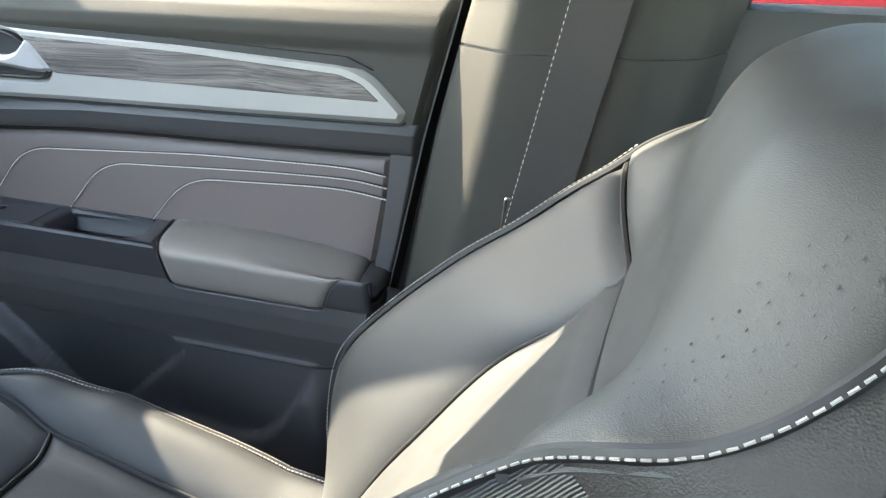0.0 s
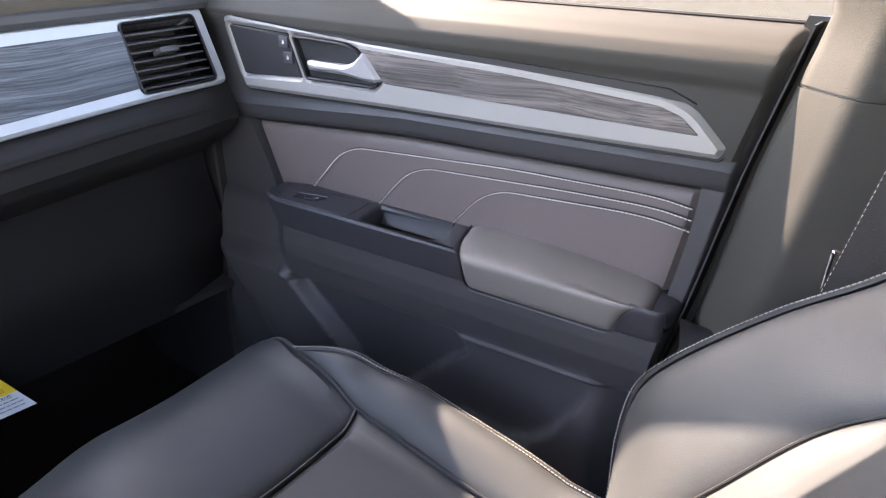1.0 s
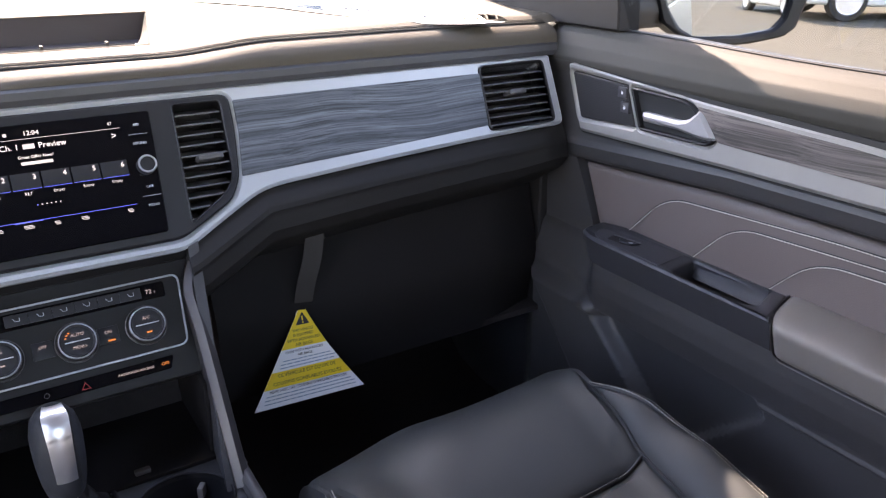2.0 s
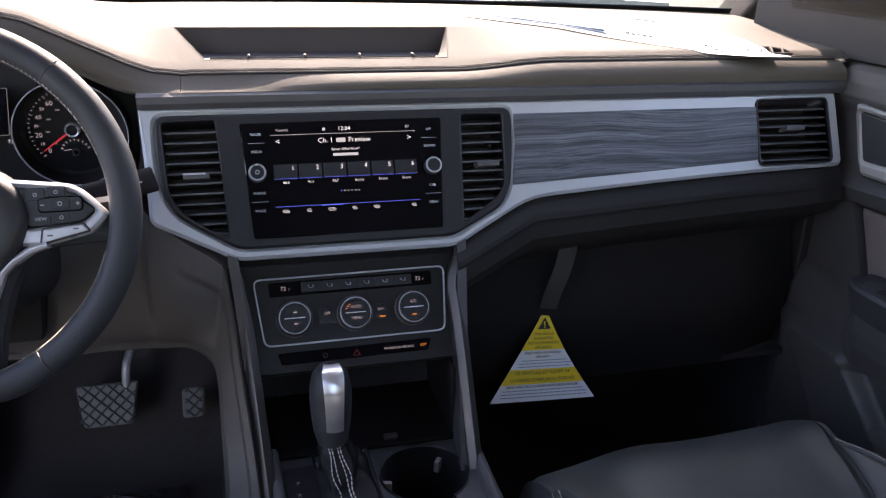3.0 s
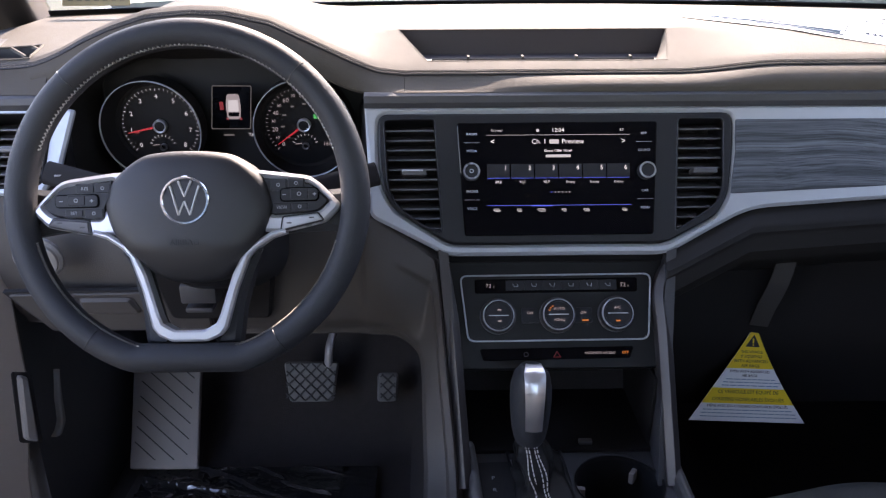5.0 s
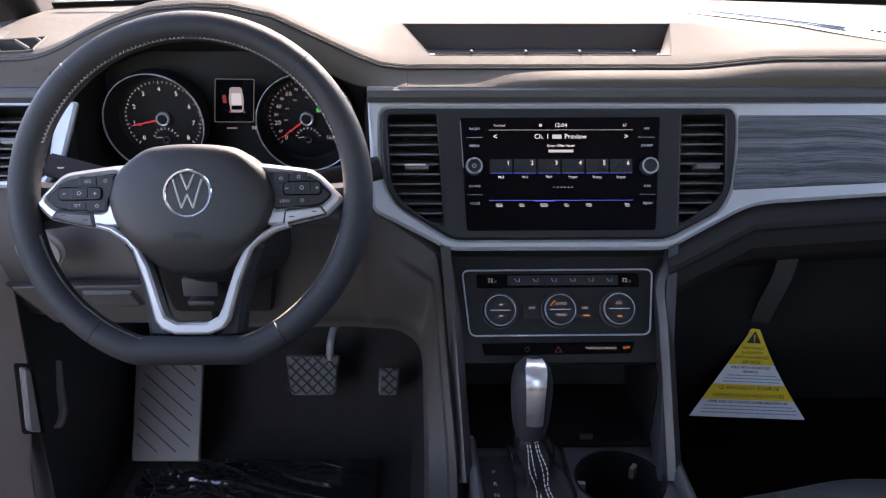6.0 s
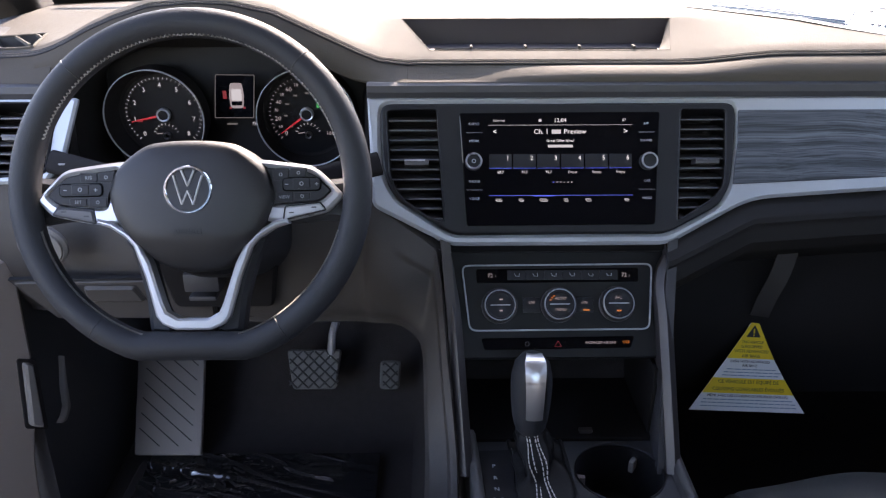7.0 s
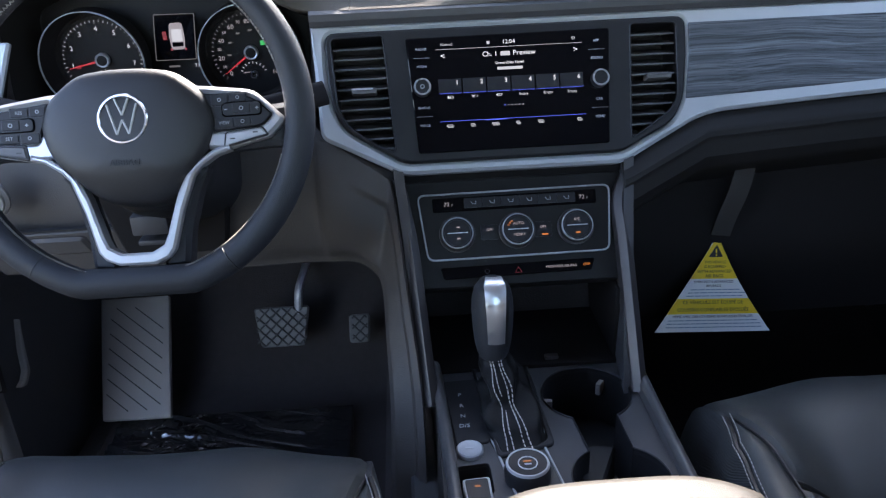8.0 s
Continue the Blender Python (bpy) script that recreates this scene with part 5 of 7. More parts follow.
mL, gL = gauge(-0.5245, -0.0045, [(str(i), 222 - 33.0 * i) for i in range(9)], 192, 0.0, LIT_DIM)
mR, gR = gauge(-0.3297, 0.0030, [(str(20 * i), 222 - 33.0 * i) for i in range(9)], 216, 0.0, LIT_FAINT, [(str(20 * i + 10), 222 - 33.0 * (i + 0.5)) for i in range(8)])
part("lamp", block(bmesh.new(), (0.018, 0.012, 0.006), (0.008, 0.006, 0.0006), mR), LIT_GREEN, gR, "green tell-tale lamp")
part("lamp", block(bmesh.new(), (-0.033, -0.008, 0.006), (0.006, 0.004, 0.0006), mL), LIT_DIMRED, gL, "red tell-tale lamp")
part("display", bm_plate(fillet([(-0.4483, 0.0546), (-0.3957, 0.0540), (-0.4025, -0.0055), (-0.4560, -0.0052)], 0.002), 0.0, 0.0040, FACE, 0.0008), PIANO, cluster, "small display")
part("display_edge", bm_plate(fillet([(-0.4483, 0.0546), (-0.3957, 0.0540), (-0.4025, -0.0055), (-0.4560, -0.0052)], 0.002), 0.003, 0.0046, FACE, 0.0003,
                              holes=[fillet([(-0.4474, 0.0537), (-0.3966, 0.0531), (-0.4033, -0.0046), (-0.4550, -0.0043)], 0.002)]), LIT_GHOST, cluster)
car_pic = bmesh.new()
plate(car_pic, fillet([(-0.4300, 0.0430), (-0.4140, 0.0430), (-0.4128, 0.0260), (-0.4150, 0.0085), (-0.4320, 0.0085), (-0.4330, 0.0260)], 0.0035), 0.0041, 0.0046, FACE)
pic = part("car_picture", car_pic, LIT_FAINT, cluster, "white car picture on the display")
part("picture_roof", bm_plate(fillet([(-0.4290, 0.0350), (-0.4155, 0.0350), (-0.4160, 0.0190), (-0.4300, 0.0190)], 0.002), 0.0046, 0.0047, FACE), LIT_DIM, pic)
part("picture_glass", bm_plate(fillet([(-0.4300, 0.0180), (-0.4155, 0.0180), (-0.4165, 0.0125), (-0.4305, 0.0125)], 0.001), 0.0046, 0.0049, FACE), PIANO, pic)
for a in (-0.4325, -0.4140):
    part("picture_lamp", block(bmesh.new(), (a, 0.0090, 0.0044), (0.0028, 0.0030, 0.0004), FACE), LIT_DIMRED, pic)
part("door_mark", block(bmesh.new(), (-0.4385, 0.0270, 0.0044), (0.0050, 0.0110, 0.0004), FACE), LIT_DIMRED, cluster)
lettering("reading", "73", 0.0065, FACE @ Matrix.Translation((-0.4030, -0.0135, 0.004)), LIT_DIM, cluster)
part("reading_bar", block(bmesh.new(), (-0.4330, -0.0135, 0.004), (0.014, 0.0024, 0.0004), FACE), LIT_GHOST, cluster)

# ---- steering wheel ----
WHEEL = frame_at((-0.4115, -0.176, 0.7715), 23) @ Matrix.Translation((0.0068, -0.0060, 0))
wheel = thing("steering_wheel", (-0.4115, -0.176, 0.7715), "black leather steering wheel with flat bottom and satin spoke trim", "steering wheel")


RIMW = WHEEL @ Matrix.Translation((-0.0018, -0.0018, 0))


def rim_r(a):
    """Radius of the rim's middle line: round, cut flat at the bottom."""
    r = 0.1715
    s = -math.sin(a)
    if s > 0:
        flat = 0.1625 / max(s, 0.05)
        k = smooth(0.62, 0.93, s)
        r = r * (1 - k) + min(r, flat) * k
    return r


rim_path = []
for i in range(120):
    a = 2 * math.pi * i / 120
    rim_path.append(RIMW @ Vector((rim_r(a) * math.cos(a), rim_r(a) * math.sin(a), 0.006)))
wn = (WHEEL.to_3x3() @ Vector((0, 0, 1))).normalized()
rim_prof = [(0.0152 * math.cos(2 * math.pi * i / 20), 0.0165 * math.sin(2 * math.pi * i / 20)) for i in range(20)]
rim = part("rim", tube(bmesh.new(), rim_path, 0, closed=True, profile=rim_prof, up=wn), RIMHIDE, wheel, "black leather rim")
for a in (49, 135, 236, 303):
    a = radians(a)
    r = rim_r(a)
    c = Vector((r * math.cos(a), r * math.sin(a), 0.006))
    ring = [RIMW @ (c + Vector((math.cos(a), math.sin(a), 0)) * 0.0153 * math.cos(t) + Vector((0, 0, 0.0166)) * math.sin(t)) for t in steps(0, 2 * math.pi, 20)[:-1]]
    part("rim_seam", tube(bmesh.new(), ring, 0.0006, 5, closed=True), BLACKTHREAD, rim)
for a0, a1 in ((18, 162), (196, 252), (288, 344)):
    line = []
    for a in steps(radians(a0), radians(a1), 60):
        r = rim_r(a) - 0.0138
        line.append(RIMW @ Vector((r * math.cos(a), r * math.sin(a), 0.0125)))
    zig = [p + (wn * (0.0021 if i % 2 else -0.0021)) for i, p in enumerate(sum(([line[j] + (line[j + 1] - line[j]) * f for f in (0, 0.333, 0.667)] for j in range(len(line) - 1)), []))]
    part("cross_stitching", tube(bmesh.new(), zig, 0.0010, 4), THREAD, rim, "white cross stitching inside the rim")

hub_half = [(0.0, 0.0480), (0.0280, 0.0465), (0.0500, 0.0410), (0.0740, 0.0215), (0.0822, 0.0050), (0.0845, -0.0130), (0.0745, -0.0400), (0.0475, -0.0705), (0.0260, -0.0850), (0.0, -0.0885)]
hub_c = [(p.x, p.y) for p in curve([(x, y, 0) for x, y in hub_half] + [(-x, y, 0) for x, y in hub_half[-2:0:-1]], 6, True)]
hub_bm = bmesh.new()
rings = []
for k, h in ((1.0, -0.035), (1.0, 0.004), (0.985, 0.012), (0.95, 0.0175), (0.90, 0.0208), (0.80, 0.0235), (0.70, 0.0250), (0.60, 0.0261), (0.45, 0.0272), (0.2, 0.0280)):
    ring_ = []
    for x, y in hub_c:
        v = (y + 0.02) * k - 0.02
        ring_.append(WHEEL @ Vector((x * k, v, h - 0.42 * max(0.0, -0.0520 - v))))
    rings.append(ring_)
grid(hub_bm, rings, around=True, caps=True)
part("airbag_cover", hub_bm, HUB, wheel, "smooth charcoal airbag cover")
EMB = WHEEL @ Matrix.Translation((0.0005, -0.0045, 0.0268)) @ Matrix.Scale(0.93, 4)
em = part("emblem", lathe(bmesh.new(), [(0.0265, -0.004), (0.0265, 0.0010), (0.0255, 0.0022), (0.0238, 0.0022), (0.0230, 0.0012), (0.0230, -0.002)], EMB, 48, True), CHROME, wheel, "round chrome emblem ring")
part("emblem_disc", lathe(bmesh.new(), [(0.0232, -0.004), (0.0232, 0.0)], EMB, 48), SMOOTH, em)
for (a, b) in (((-0.0155, 0.0155), (-0.0062, -0.0160)), ((-0.0062, -0.0160), (0.0, -0.0010)), ((0.0, -0.0010), (0.0062, -0.0160)), ((0.0062, -0.0160), (0.0155, 0.0155)), ((-0.0070, 0.0210), (0.0, 0.0040)), ((0.0, 0.0040), (0.0070, 0.0210))):
    part("emblem_bar", tube(bmesh.new(), [EMB @ Vector((*a, 0.0008)), EMB @ Vector((*b, 0.0008))], 0.0012, 6), DOORSATIN, em)
lettering("word", "AIRBAG", 0.0085, WHEEL @ Matrix.Translation((0, -0.0470, 0.0276)), BLACKTHREAD, wheel, thick=0.0006)

SPK = WHEEL @ Matrix.Translation((-0.0035, 0, 0)) @ Matrix.Rotation(radians(0.8), 4, "Z")
PAD_KEYS = {-1: ((0.1024, 0.0106, 0.0176, 0.0084, "RES"), (0.0845, 0.0110, 0.0158, 0.0094, ""), (0.1135, -0.0142, 0.0176, 0.0068, "SET"), (0.0935, -0.0146, 0.0186, 0.0094, "")),
        1: ((0.0945, 0.0105, 0.0164, 0.0112, ""), (0.1127, 0.0120, 0.0158, 0.0086, ""), (0.0978, -0.0128, 0.0176, 0.0096, "VIEW"), (0.1160, -0.0122, 0.0160, 0.0066, ""))}
PILL = {-1: (0.1105, -0.0018, 0.0450, 0.0140), 1: (0.1160, 0.0003, 0.0400, 0.0146)}


def rounded(u, v, w, h, r):
    return fillet([(u - w / 2, v - h / 2), (u + w / 2, v - h / 2), (u + w / 2, v + h / 2), (u - w / 2, v + h / 2)], r)


for s in (-1, 1):
    sp = fillet([(s * 0.050, 0.0278), (s * 0.0746, 0.0268), (s * 0.1288, 0.0195), (s * 0.1585, -0.0110), (s * 0.1420, -0.0282), (s * 0.0980, -0.0375), (s * 0.045, -0.036)], [0.004, 0.01, 0.010, 0.006, 0.006, 0.01, 0.004])
    key_o = fillet([(s * 0.0735, 0.0195), (s * 0.1265, 0.0130), (s * 0.1467, -0.0066), (s * 0.1350, -0.0175), (s * 0.0872, -0.0205), (s * 0.079, -0.003)], [0.003, 0.008, 0.004, 0.006, 0.003, 0.006])
    spoke = part("spoke", bm_plate(sp, -0.016, 0.0095, SPK, 0.0035, holes=[key_o]), SPOKE, wheel, "satin silver spoke trim")
    part("spoke_core", bm_plate(fillet([(s * 0.05, 0.018), (s * 0.135, 0.008), (s * 0.172, 0.012), (s * 0.174, -0.040), (s * 0.14, -0.034), (s * 0.05, -0.04)], 0.008), -0.030, -0.006, WHEEL, 0.006), RIMHIDE, wheel)
    pad = part("key_pad", bm_plate(grown(key_o, -0.0006), -0.010, 0.0098, SPK, 0.0012), SMOOTH, spoke, "black button pad")
    for u, v, w, h, text in PAD_KEYS[s]:
        part("key_gap", bm_plate(rounded(s * u, v, w + 0.0016, h + 0.0016, 0.0012), 0.009, 0.0101, SPK), BLACKTHREAD, pad)
        b = part("button", bm_plate(rounded(s * u, v, w, h, 0.0010), 0.0095, 0.0110, SPK, 0.0006), SMOOTH, pad)
        if text:
            lettering("button_word", text, 0.0046, SPK @ Matrix.Translation((s * u, v, 0.0111)), KEYINK, b)
        else:
            part("button_mark", lathe(bmesh.new(), [(0.0019, 0.0), (0.0019, 0.0003), (0.0012, 0.0003), (0.0012, 0.0)], SPK @ Matrix.Translation((s * u, v, 0.0110)), 12, True), KEYINK, b)
    u, v, w, h = PILL[s]
    pill = part("key_group", bm_plate(rounded(s * u, v, w, h, 0.005), 0.0095, 0.0116, SPK, 0.0010), PIANO, pad, "gloss black key group")
    part("group_face", bm_plate(rounded(s * u, v, w - 0.0024, h - 0.0024, 0.004), 0.0110, 0.0121, SPK, 0.0005), SMOOTH, pill)
    part("centre_gap", bm_plate(rounded(s * u, v + 0.0004, 0.0196, 0.0118, 0.0015), 0.0115, 0.0123, SPK), BLACKTHREAD, pill)
    ck = part("centre_key", bm_plate(rounded(s * u, v + 0.0004, 0.0178, 0.0100, 0.0012), 0.0115, 0.0132, SPK, 0.0008), SMOOTH, pill)
    part("button_mark", lathe(bmesh.new(), [(0.0022, 0.0), (0.0022, 0.0003), (0.0014, 0.0003), (0.0014, 0.0)], SPK @ Matrix.Translation((s * u, v + 0.0004, 0.0132)), 12, True), KEYINK, ck)
    for d in (-0.0155, 0.0155):
        part("button_mark", block(bmesh.new(), (s * u + d, v, 0.0122), (0.0034, 0.0009, 0.0003), SPK), KEYINK, pill)
    part("plus_mark", block(bmesh.new(), (s * u + 0.0155, v, 0.0122), (0.0009, 0.0034, 0.0003), SPK), KEYINK, pill)
    rk = fillet([(s * 0.1400, -0.0265), (s * 0.1345, -0.0188), (s * 0.0985, -0.0222), (s * 0.0962, -0.0362)], 0.002)
    part("rocker_edge", bm_plate(grown(rk, 0.0010), 0.002, 0.0104, SPK, 0.0008), BLACKTHREAD, spoke)
    # both rockers are silver; the left one's shade is put into a darker material
    rock = part("rocker", bm_plate(rk, 0.004, 0.0118, SPK, 0.0022), SPOKE if s > 0 else GUNMETAL, spoke, "rocker switch below the pad")
    for du in (0.105, 0.128):
        part("rocker_mark", block(bmesh.new(), (s * du, -0.0288 + (du - 0.105) * 0.22, 0.0119), (0.0050, 0.0014, 0.0003), SPK), INK if s < 0 else GUNMETAL, rock)

v_out = [(0.0985, -0.0380), (0.0840, -0.0425), (0.0690, -0.0525), (0.0610, -0.0611), (0.0483, -0.0945), (0.0377, -0.1338), (0.0315, -0.1417), (0.0178, -0.1476)]
v_in = [(0.0150, -0.1357), (0.0270, -0.1290), (0.0310, -0.1201), (0.0440, -0.0788), (0.0535, -0.0600), (0.0640, -0.0480), (0.0820, -0.0365), (0.0975, -0.0325)]
part("lower_spoke_trim", bm_plate([(-x, y) for x, y in v_out] + [(x, y) for x, y in v_out[::-1]] + [(x, y) for x, y in v_in[::-1]] + [(-x, y) for x, y in v_in], -0.006, 0.0125, WHEEL, 0.0024), SPOKE, wheel, "satin V-shaped lower spoke trim")
for s in (-1, 1):
    arm_ = [(s * 0.052, -0.062), (s * 0.074, -0.050), (s * 0.062, -0.078), (s * 0.052, -0.115), (s * 0.048, -0.152), (s * 0.020, -0.152), (s * 0.034, -0.125)]
    part("lower_spoke", bm_plate(fillet(arm_, 0.006), -0.024, 0.001, WHEEL, 0.005), RIMHIDE, wheel)

column = thing("steering_column", (-0.42, -0.05, 0.62), "black steering column shroud with two stalks", "steering column")
COL = WHEEL @ Matrix.Translation((0, 0, -0.03))
part("shroud", grid(bmesh.new(), [[COL @ Vector((x * k, y * k - 0.012, -d)) for x, y in fillet([(-0.062, 0.045), (0.062, 0.045), (0.062, -0.055), (0.03, -0.085), (-0.03, -0.085), (-0.062, -0.055)], 0.02)] for k, d in ((0.86, 0.012), (0.95, 0.02), (1.0, 0.05), (1.05, 0.24))], around=True, caps=True), BLACKTHREAD, column)
for s, nm in ((-1, "stalk"), (1, "stalk")):
    p0 = WHEEL @ Vector((s * 0.055, 0.0, -0.075))
    p1 = Vector((-0.612, -0.052, 0.757)) if s < 0 else Vector((-0.222, -0.050, 0.752))
    pr = fillet([(-0.013, -0.006), (0.013, -0.006), (0.015, 0.002), (0.010, 0.007), (-0.010, 0.007), (-0.015, 0.002)], 0.004)
    st = part(nm, tube(bmesh.new(), curve([p0, p0 + (p1 - p0) * 0.5, p1 - (p1 - p0) * 0.12, p1], 6), 0, profile=pr, up=wn), GLOVE, column, "black control stalk")
    part("stalk_mark", block(bmesh.new(), p1 + (p0 - p1) * 0.12 + wn * 0.0078, (0.008, 0.001, 0.002)), KEYINK, st)

# ---- driver's lower dash ----
OUTER = [(0.0, (-0.785, 0.030, 0.712)), (0.35, (-0.45, 0.020, 0.712)), (0.50, (-0.275, 0.005, 0.712)), (0.58, (-0.238, -0.024, 0.694)), (0.66, (-0.202, -0.038, 0.672)), (0.74, (-0.164, -0.048, 0.648)),
         (0.80, (-0.152, -0.060, 0.628)), (0.90, (-0.1420, -0.120, 0.530)), (1.0, (-0.1310, -0.188, 0.415)), (1.15, (-0.132, -0.24, 0.28)), (1.3, (-0.135, -0.26, 0.10))]
INNER = [(0.0, (-0.785, 0.060, 0.500)), (0.35, (-0.44, -0.002, 0.508)), (0.50, (-0.275, -0.020, 0.516)), (0.58, (-0.237, -0.032, 0.520)), (0.66, (-0.207, -0.045, 0.524)), (0.74, (-0.184, -0.062, 0.517)),
         (0.80, (-0.173, -0.085, 0.502)), (0.90, (-0.171, -0.130, 0.450)), (1.0, (-0.170, -0.180, 0.385)), (1.15, (-0.176, -0.21, 0.26)), (1.3, (-0.180, -0.22, 0.10))]
EDGE_O, EDGE_I = curve([p for _, p in OUTER], 10), curve([p for _, p in INNER], 10)


def knee(i, v):
    """Lower dash of the driver, sweeping round the footwell and down beside the centre stack; v past 1 turns inwards."""
    a, b = EDGE_O[i], EDGE_I[i]
    f = i / 80
    if v > 1:
        return b + Vector((0.012 * smooth(0.6, 0.85, f), 0.10, 0.004)) * (v - 1)
    p = a + (b - a) * v
    round_ = math.sin(math.pi * min(1.0, v * 1.05)) * 0.022 * smooth(0.75, 0.45, f)
    edge = 0.010 * smooth(0.80, 1.0, v) ** 2
    ridge = -0.006 * smooth(0.30, 0.20, v) * smooth(0.45, 0.58, f)
    return p + Vector((0, -round_ + edge + ridge, 0))


part("knee_panel", sheet(lambda u, v: knee(round(u), v), list(range(len(EDGE_O))), steps(0, 0.2, 8) + steps(0.215, 0.32, 6) + steps(0.36, 1, 16) + [1.08, 1.5, 2.0], (0.002, 0.008, 0.002)), KNEE, dash, "brown-grey panel sweeping round the driver footwell", angle=50)
LOW = frame_at((0, -0.020, 0.60), -12)
part("lower_lid", bm_plate(fillet([(-0.712, -0.0165), (-0.455, -0.0140), (-0.455, -0.078), (-0.668, -0.076)], [0.006, 0.003, 0.003, 0.008]), -0.004, 0.006, LOW, 0.0015), KNEE, dash, "lid of the small driver compartment")
part("lid_gap", bm_plate(grown([(-0.712, -0.0165), (-0.455, -0.0140), (-0.455, -0.078), (-0.668, -0.076)], 0.0030), -0.004, 0.0030, LOW), BLACKTHREAD, dash)
# flat black plate on the lid; its colour gives the shade of the grip recess
part("recess_shade", bm_plate(fillet([(-0.632, -0.0205), (-0.550, -0.0205), (-0.540, -0.046), (-0.632, -0.046)], 0.004), 0.005, 0.0066, LOW), CARPET, dash)
part("lid_grip", bm_plate(fillet([(-0.620, -0.0215), (-0.553, -0.0215), (-0.542, -0.043), (-0.545, -0.048), (-0.620, -0.048)], 0.005), 0.004, 0.0105, LOW, 0.004), KNEE, dash, "smooth grip of the lid")
part("light_switch", lathe(bmesh.new(), [(0.031, 0.0), (0.031, 0.005), (0.0275, 0.008), (0.0265, 0.0065), (0.0250, 0.0095), (0.018, 0.0100)], LOW @ Matrix.Translation((-0.652, 0.045, 0.006)), 32), FOOTGREY, dash, "round light switch bezel")
part("column_well", bm_plate(fillet([(-0.520, 0.070), (-0.350, 0.070), (-0.370, -0.050), (-0.500, -0.050)], 0.01), -0.01, 0.020, LOW, 0.004), GLOVE, dash, "black opening under the column")
part("column_cover", block(bmesh.new(), (-0.4405, -0.060, 0.615), (0.044, 0.07, 0.025), I4, 0.004), DARK, dash, "dark cover under the column")
part("column_latch", block(bmesh.new(), (-0.4445, -0.060, 0.589), (0.034, 0.05, 0.007), I4, 0.003), DARK, dash, "small latch under the column")
part("vent_slot", bm_plate(fillet([(-0.475, 0.0), (-0.36, 0.0), (-0.36, -0.028), (-0.475, -0.028)], 0.006), 0, 0.003, frame_at((0, -0.005, 0.545), -20)), CARPET, dash)


def defroster(corners, bars, mat):
    """Slotted air outlet let into the dash top: dark well, soft rim and slanting bars."""
    def up(x, y, h):
        return Vector((x, y, pad_z(x, y) + h))
    cx, cy = sum(p[0] for p in corners) / len(corners), sum(p[1] for p in corners) / len(corners)
    ring = [(ax + (bx - ax) * j / 8, ay + (by - ay) * j / 8) for (ax, ay), (bx, by) in zip(corners, corners[1:] + corners[:1]) for j in range(8)]
    well = bmesh.new()
    grid(well, [[up(cx + (x - cx) * k, cy + (y - cy) * k, h) for x, y in ring] for k, h in ((1.02, 0.0002), (0.99, -0.0005), (0.93, -0.022), (0.02, -0.024))], around=True)
    g = part("defrost_grille", well, BLACKTHREAD, dash, "black defroster grille")
    part("grille_rim", tube(bmesh.new(), [up(x, y, 0.0006) for x, y in ring], 0.0016, 6, closed=True), PAD, g, "soft rim of the defroster")
    for (x0, y0), (x1, y1) in bars:
        part("grille_bar", tube(bmesh.new(), [up(x0, y0, 0.0), up((x0 + x1) / 2, (y0 + y1) / 2, 0.0004), up(x1, y1, 0.0)], 0, profile=[(-0.0013, -0.002), (0.0013, -0.002), (0.0013, 0.002), (-0.0013, 0.002)], up=(0, 0, 1)), mat, g, "pale slanting bar")


defroster(grille_l, [((-0.720, 0.134), (-0.673, 0.074)), ((-0.762, 0.126), (-0.708, 0.068)), ((-0.696, 0.143), (-0.678, 0.120))], PAD)
defroster(grille_r, [((0.622 + 0.018 * i, 0.062), (0.634 + 0.018 * i, 0.088)) for i in range(3)], PAD)

# ---- pedals and driver footwell ----
def pedal(name, x0, x1, xb0, xb1, zt, zb, y, cols, label):
    p = thing(name, ((x0 + x1) / 2, y, zb), label, "pedal")
    m = frame_at((0, y, (zt + zb) / 2), 28)
    h = (zt - zb) / 2 / math.cos(radians(28))
    pad_ = part("pad", bm_plate(fillet([(x0, h), (x1, h), (xb1, -h), (xb0, -h)], 0.008), -0.010, 0.0, m, 0.003), PEDALPAD, p)
    rib = bmesh.new()
    w = x1 - x0
    n = cols
    for i in range(-n, 2 * n):
        for s in (1, -1):
            u0 = x0 + w * i / n
            a, b = Vector((u0 if s > 0 else x1 - (u0 - x0), -h * 0.93)), Vector(((u0 + 1.9 * h) if s > 0 else x1 - (u0 - x0) - 1.9 * h, h * 0.93))
            d = b - a
            lo, hi = 0.0, 1.0
            for bound, sign in ((x0 + 0.006, 1), (x1 - 0.006, -1)):
                fa, fb = (a.x - bound) * sign, (b.x - bound) * sign
                if fa < 0 and fb < 0:
                    lo, hi = 1, 0
                elif fa < 0:
                    lo = max(lo, fa / (fa - fb))
                elif fb < 0:
                    hi = min(hi, fa / (fa - fb))
            if hi - lo > 0.08:
                q, r = a + d * lo, a + d * hi
                tube(rib, [m @ Vector((*q, 0.001)), m @ Vector((*r, 0.001))], 0.0018, 5)
    part("tread", rib, RUBBER, pad_, "black diamond tread")
    if cols > 2:
        part("stem", tube(bmesh.new(), curve([m @ Vector(((x0 + x1) / 2 + w * 0.30, h * 0.6, -0.008)), m @ Vector(((x0 + x1) / 2 + w * 0.34, h + 0.03, 0.006)), m @ Vector(((x0 + x1) / 2 + w * 0.38, h + 0.06, -0.03)), m @ Vector(((x0 + x1) / 2 + w * 0.38, h + 0.10, -0.12))], 5), 0.008, 10), LEVER, p, "bright steel stem")
    return p


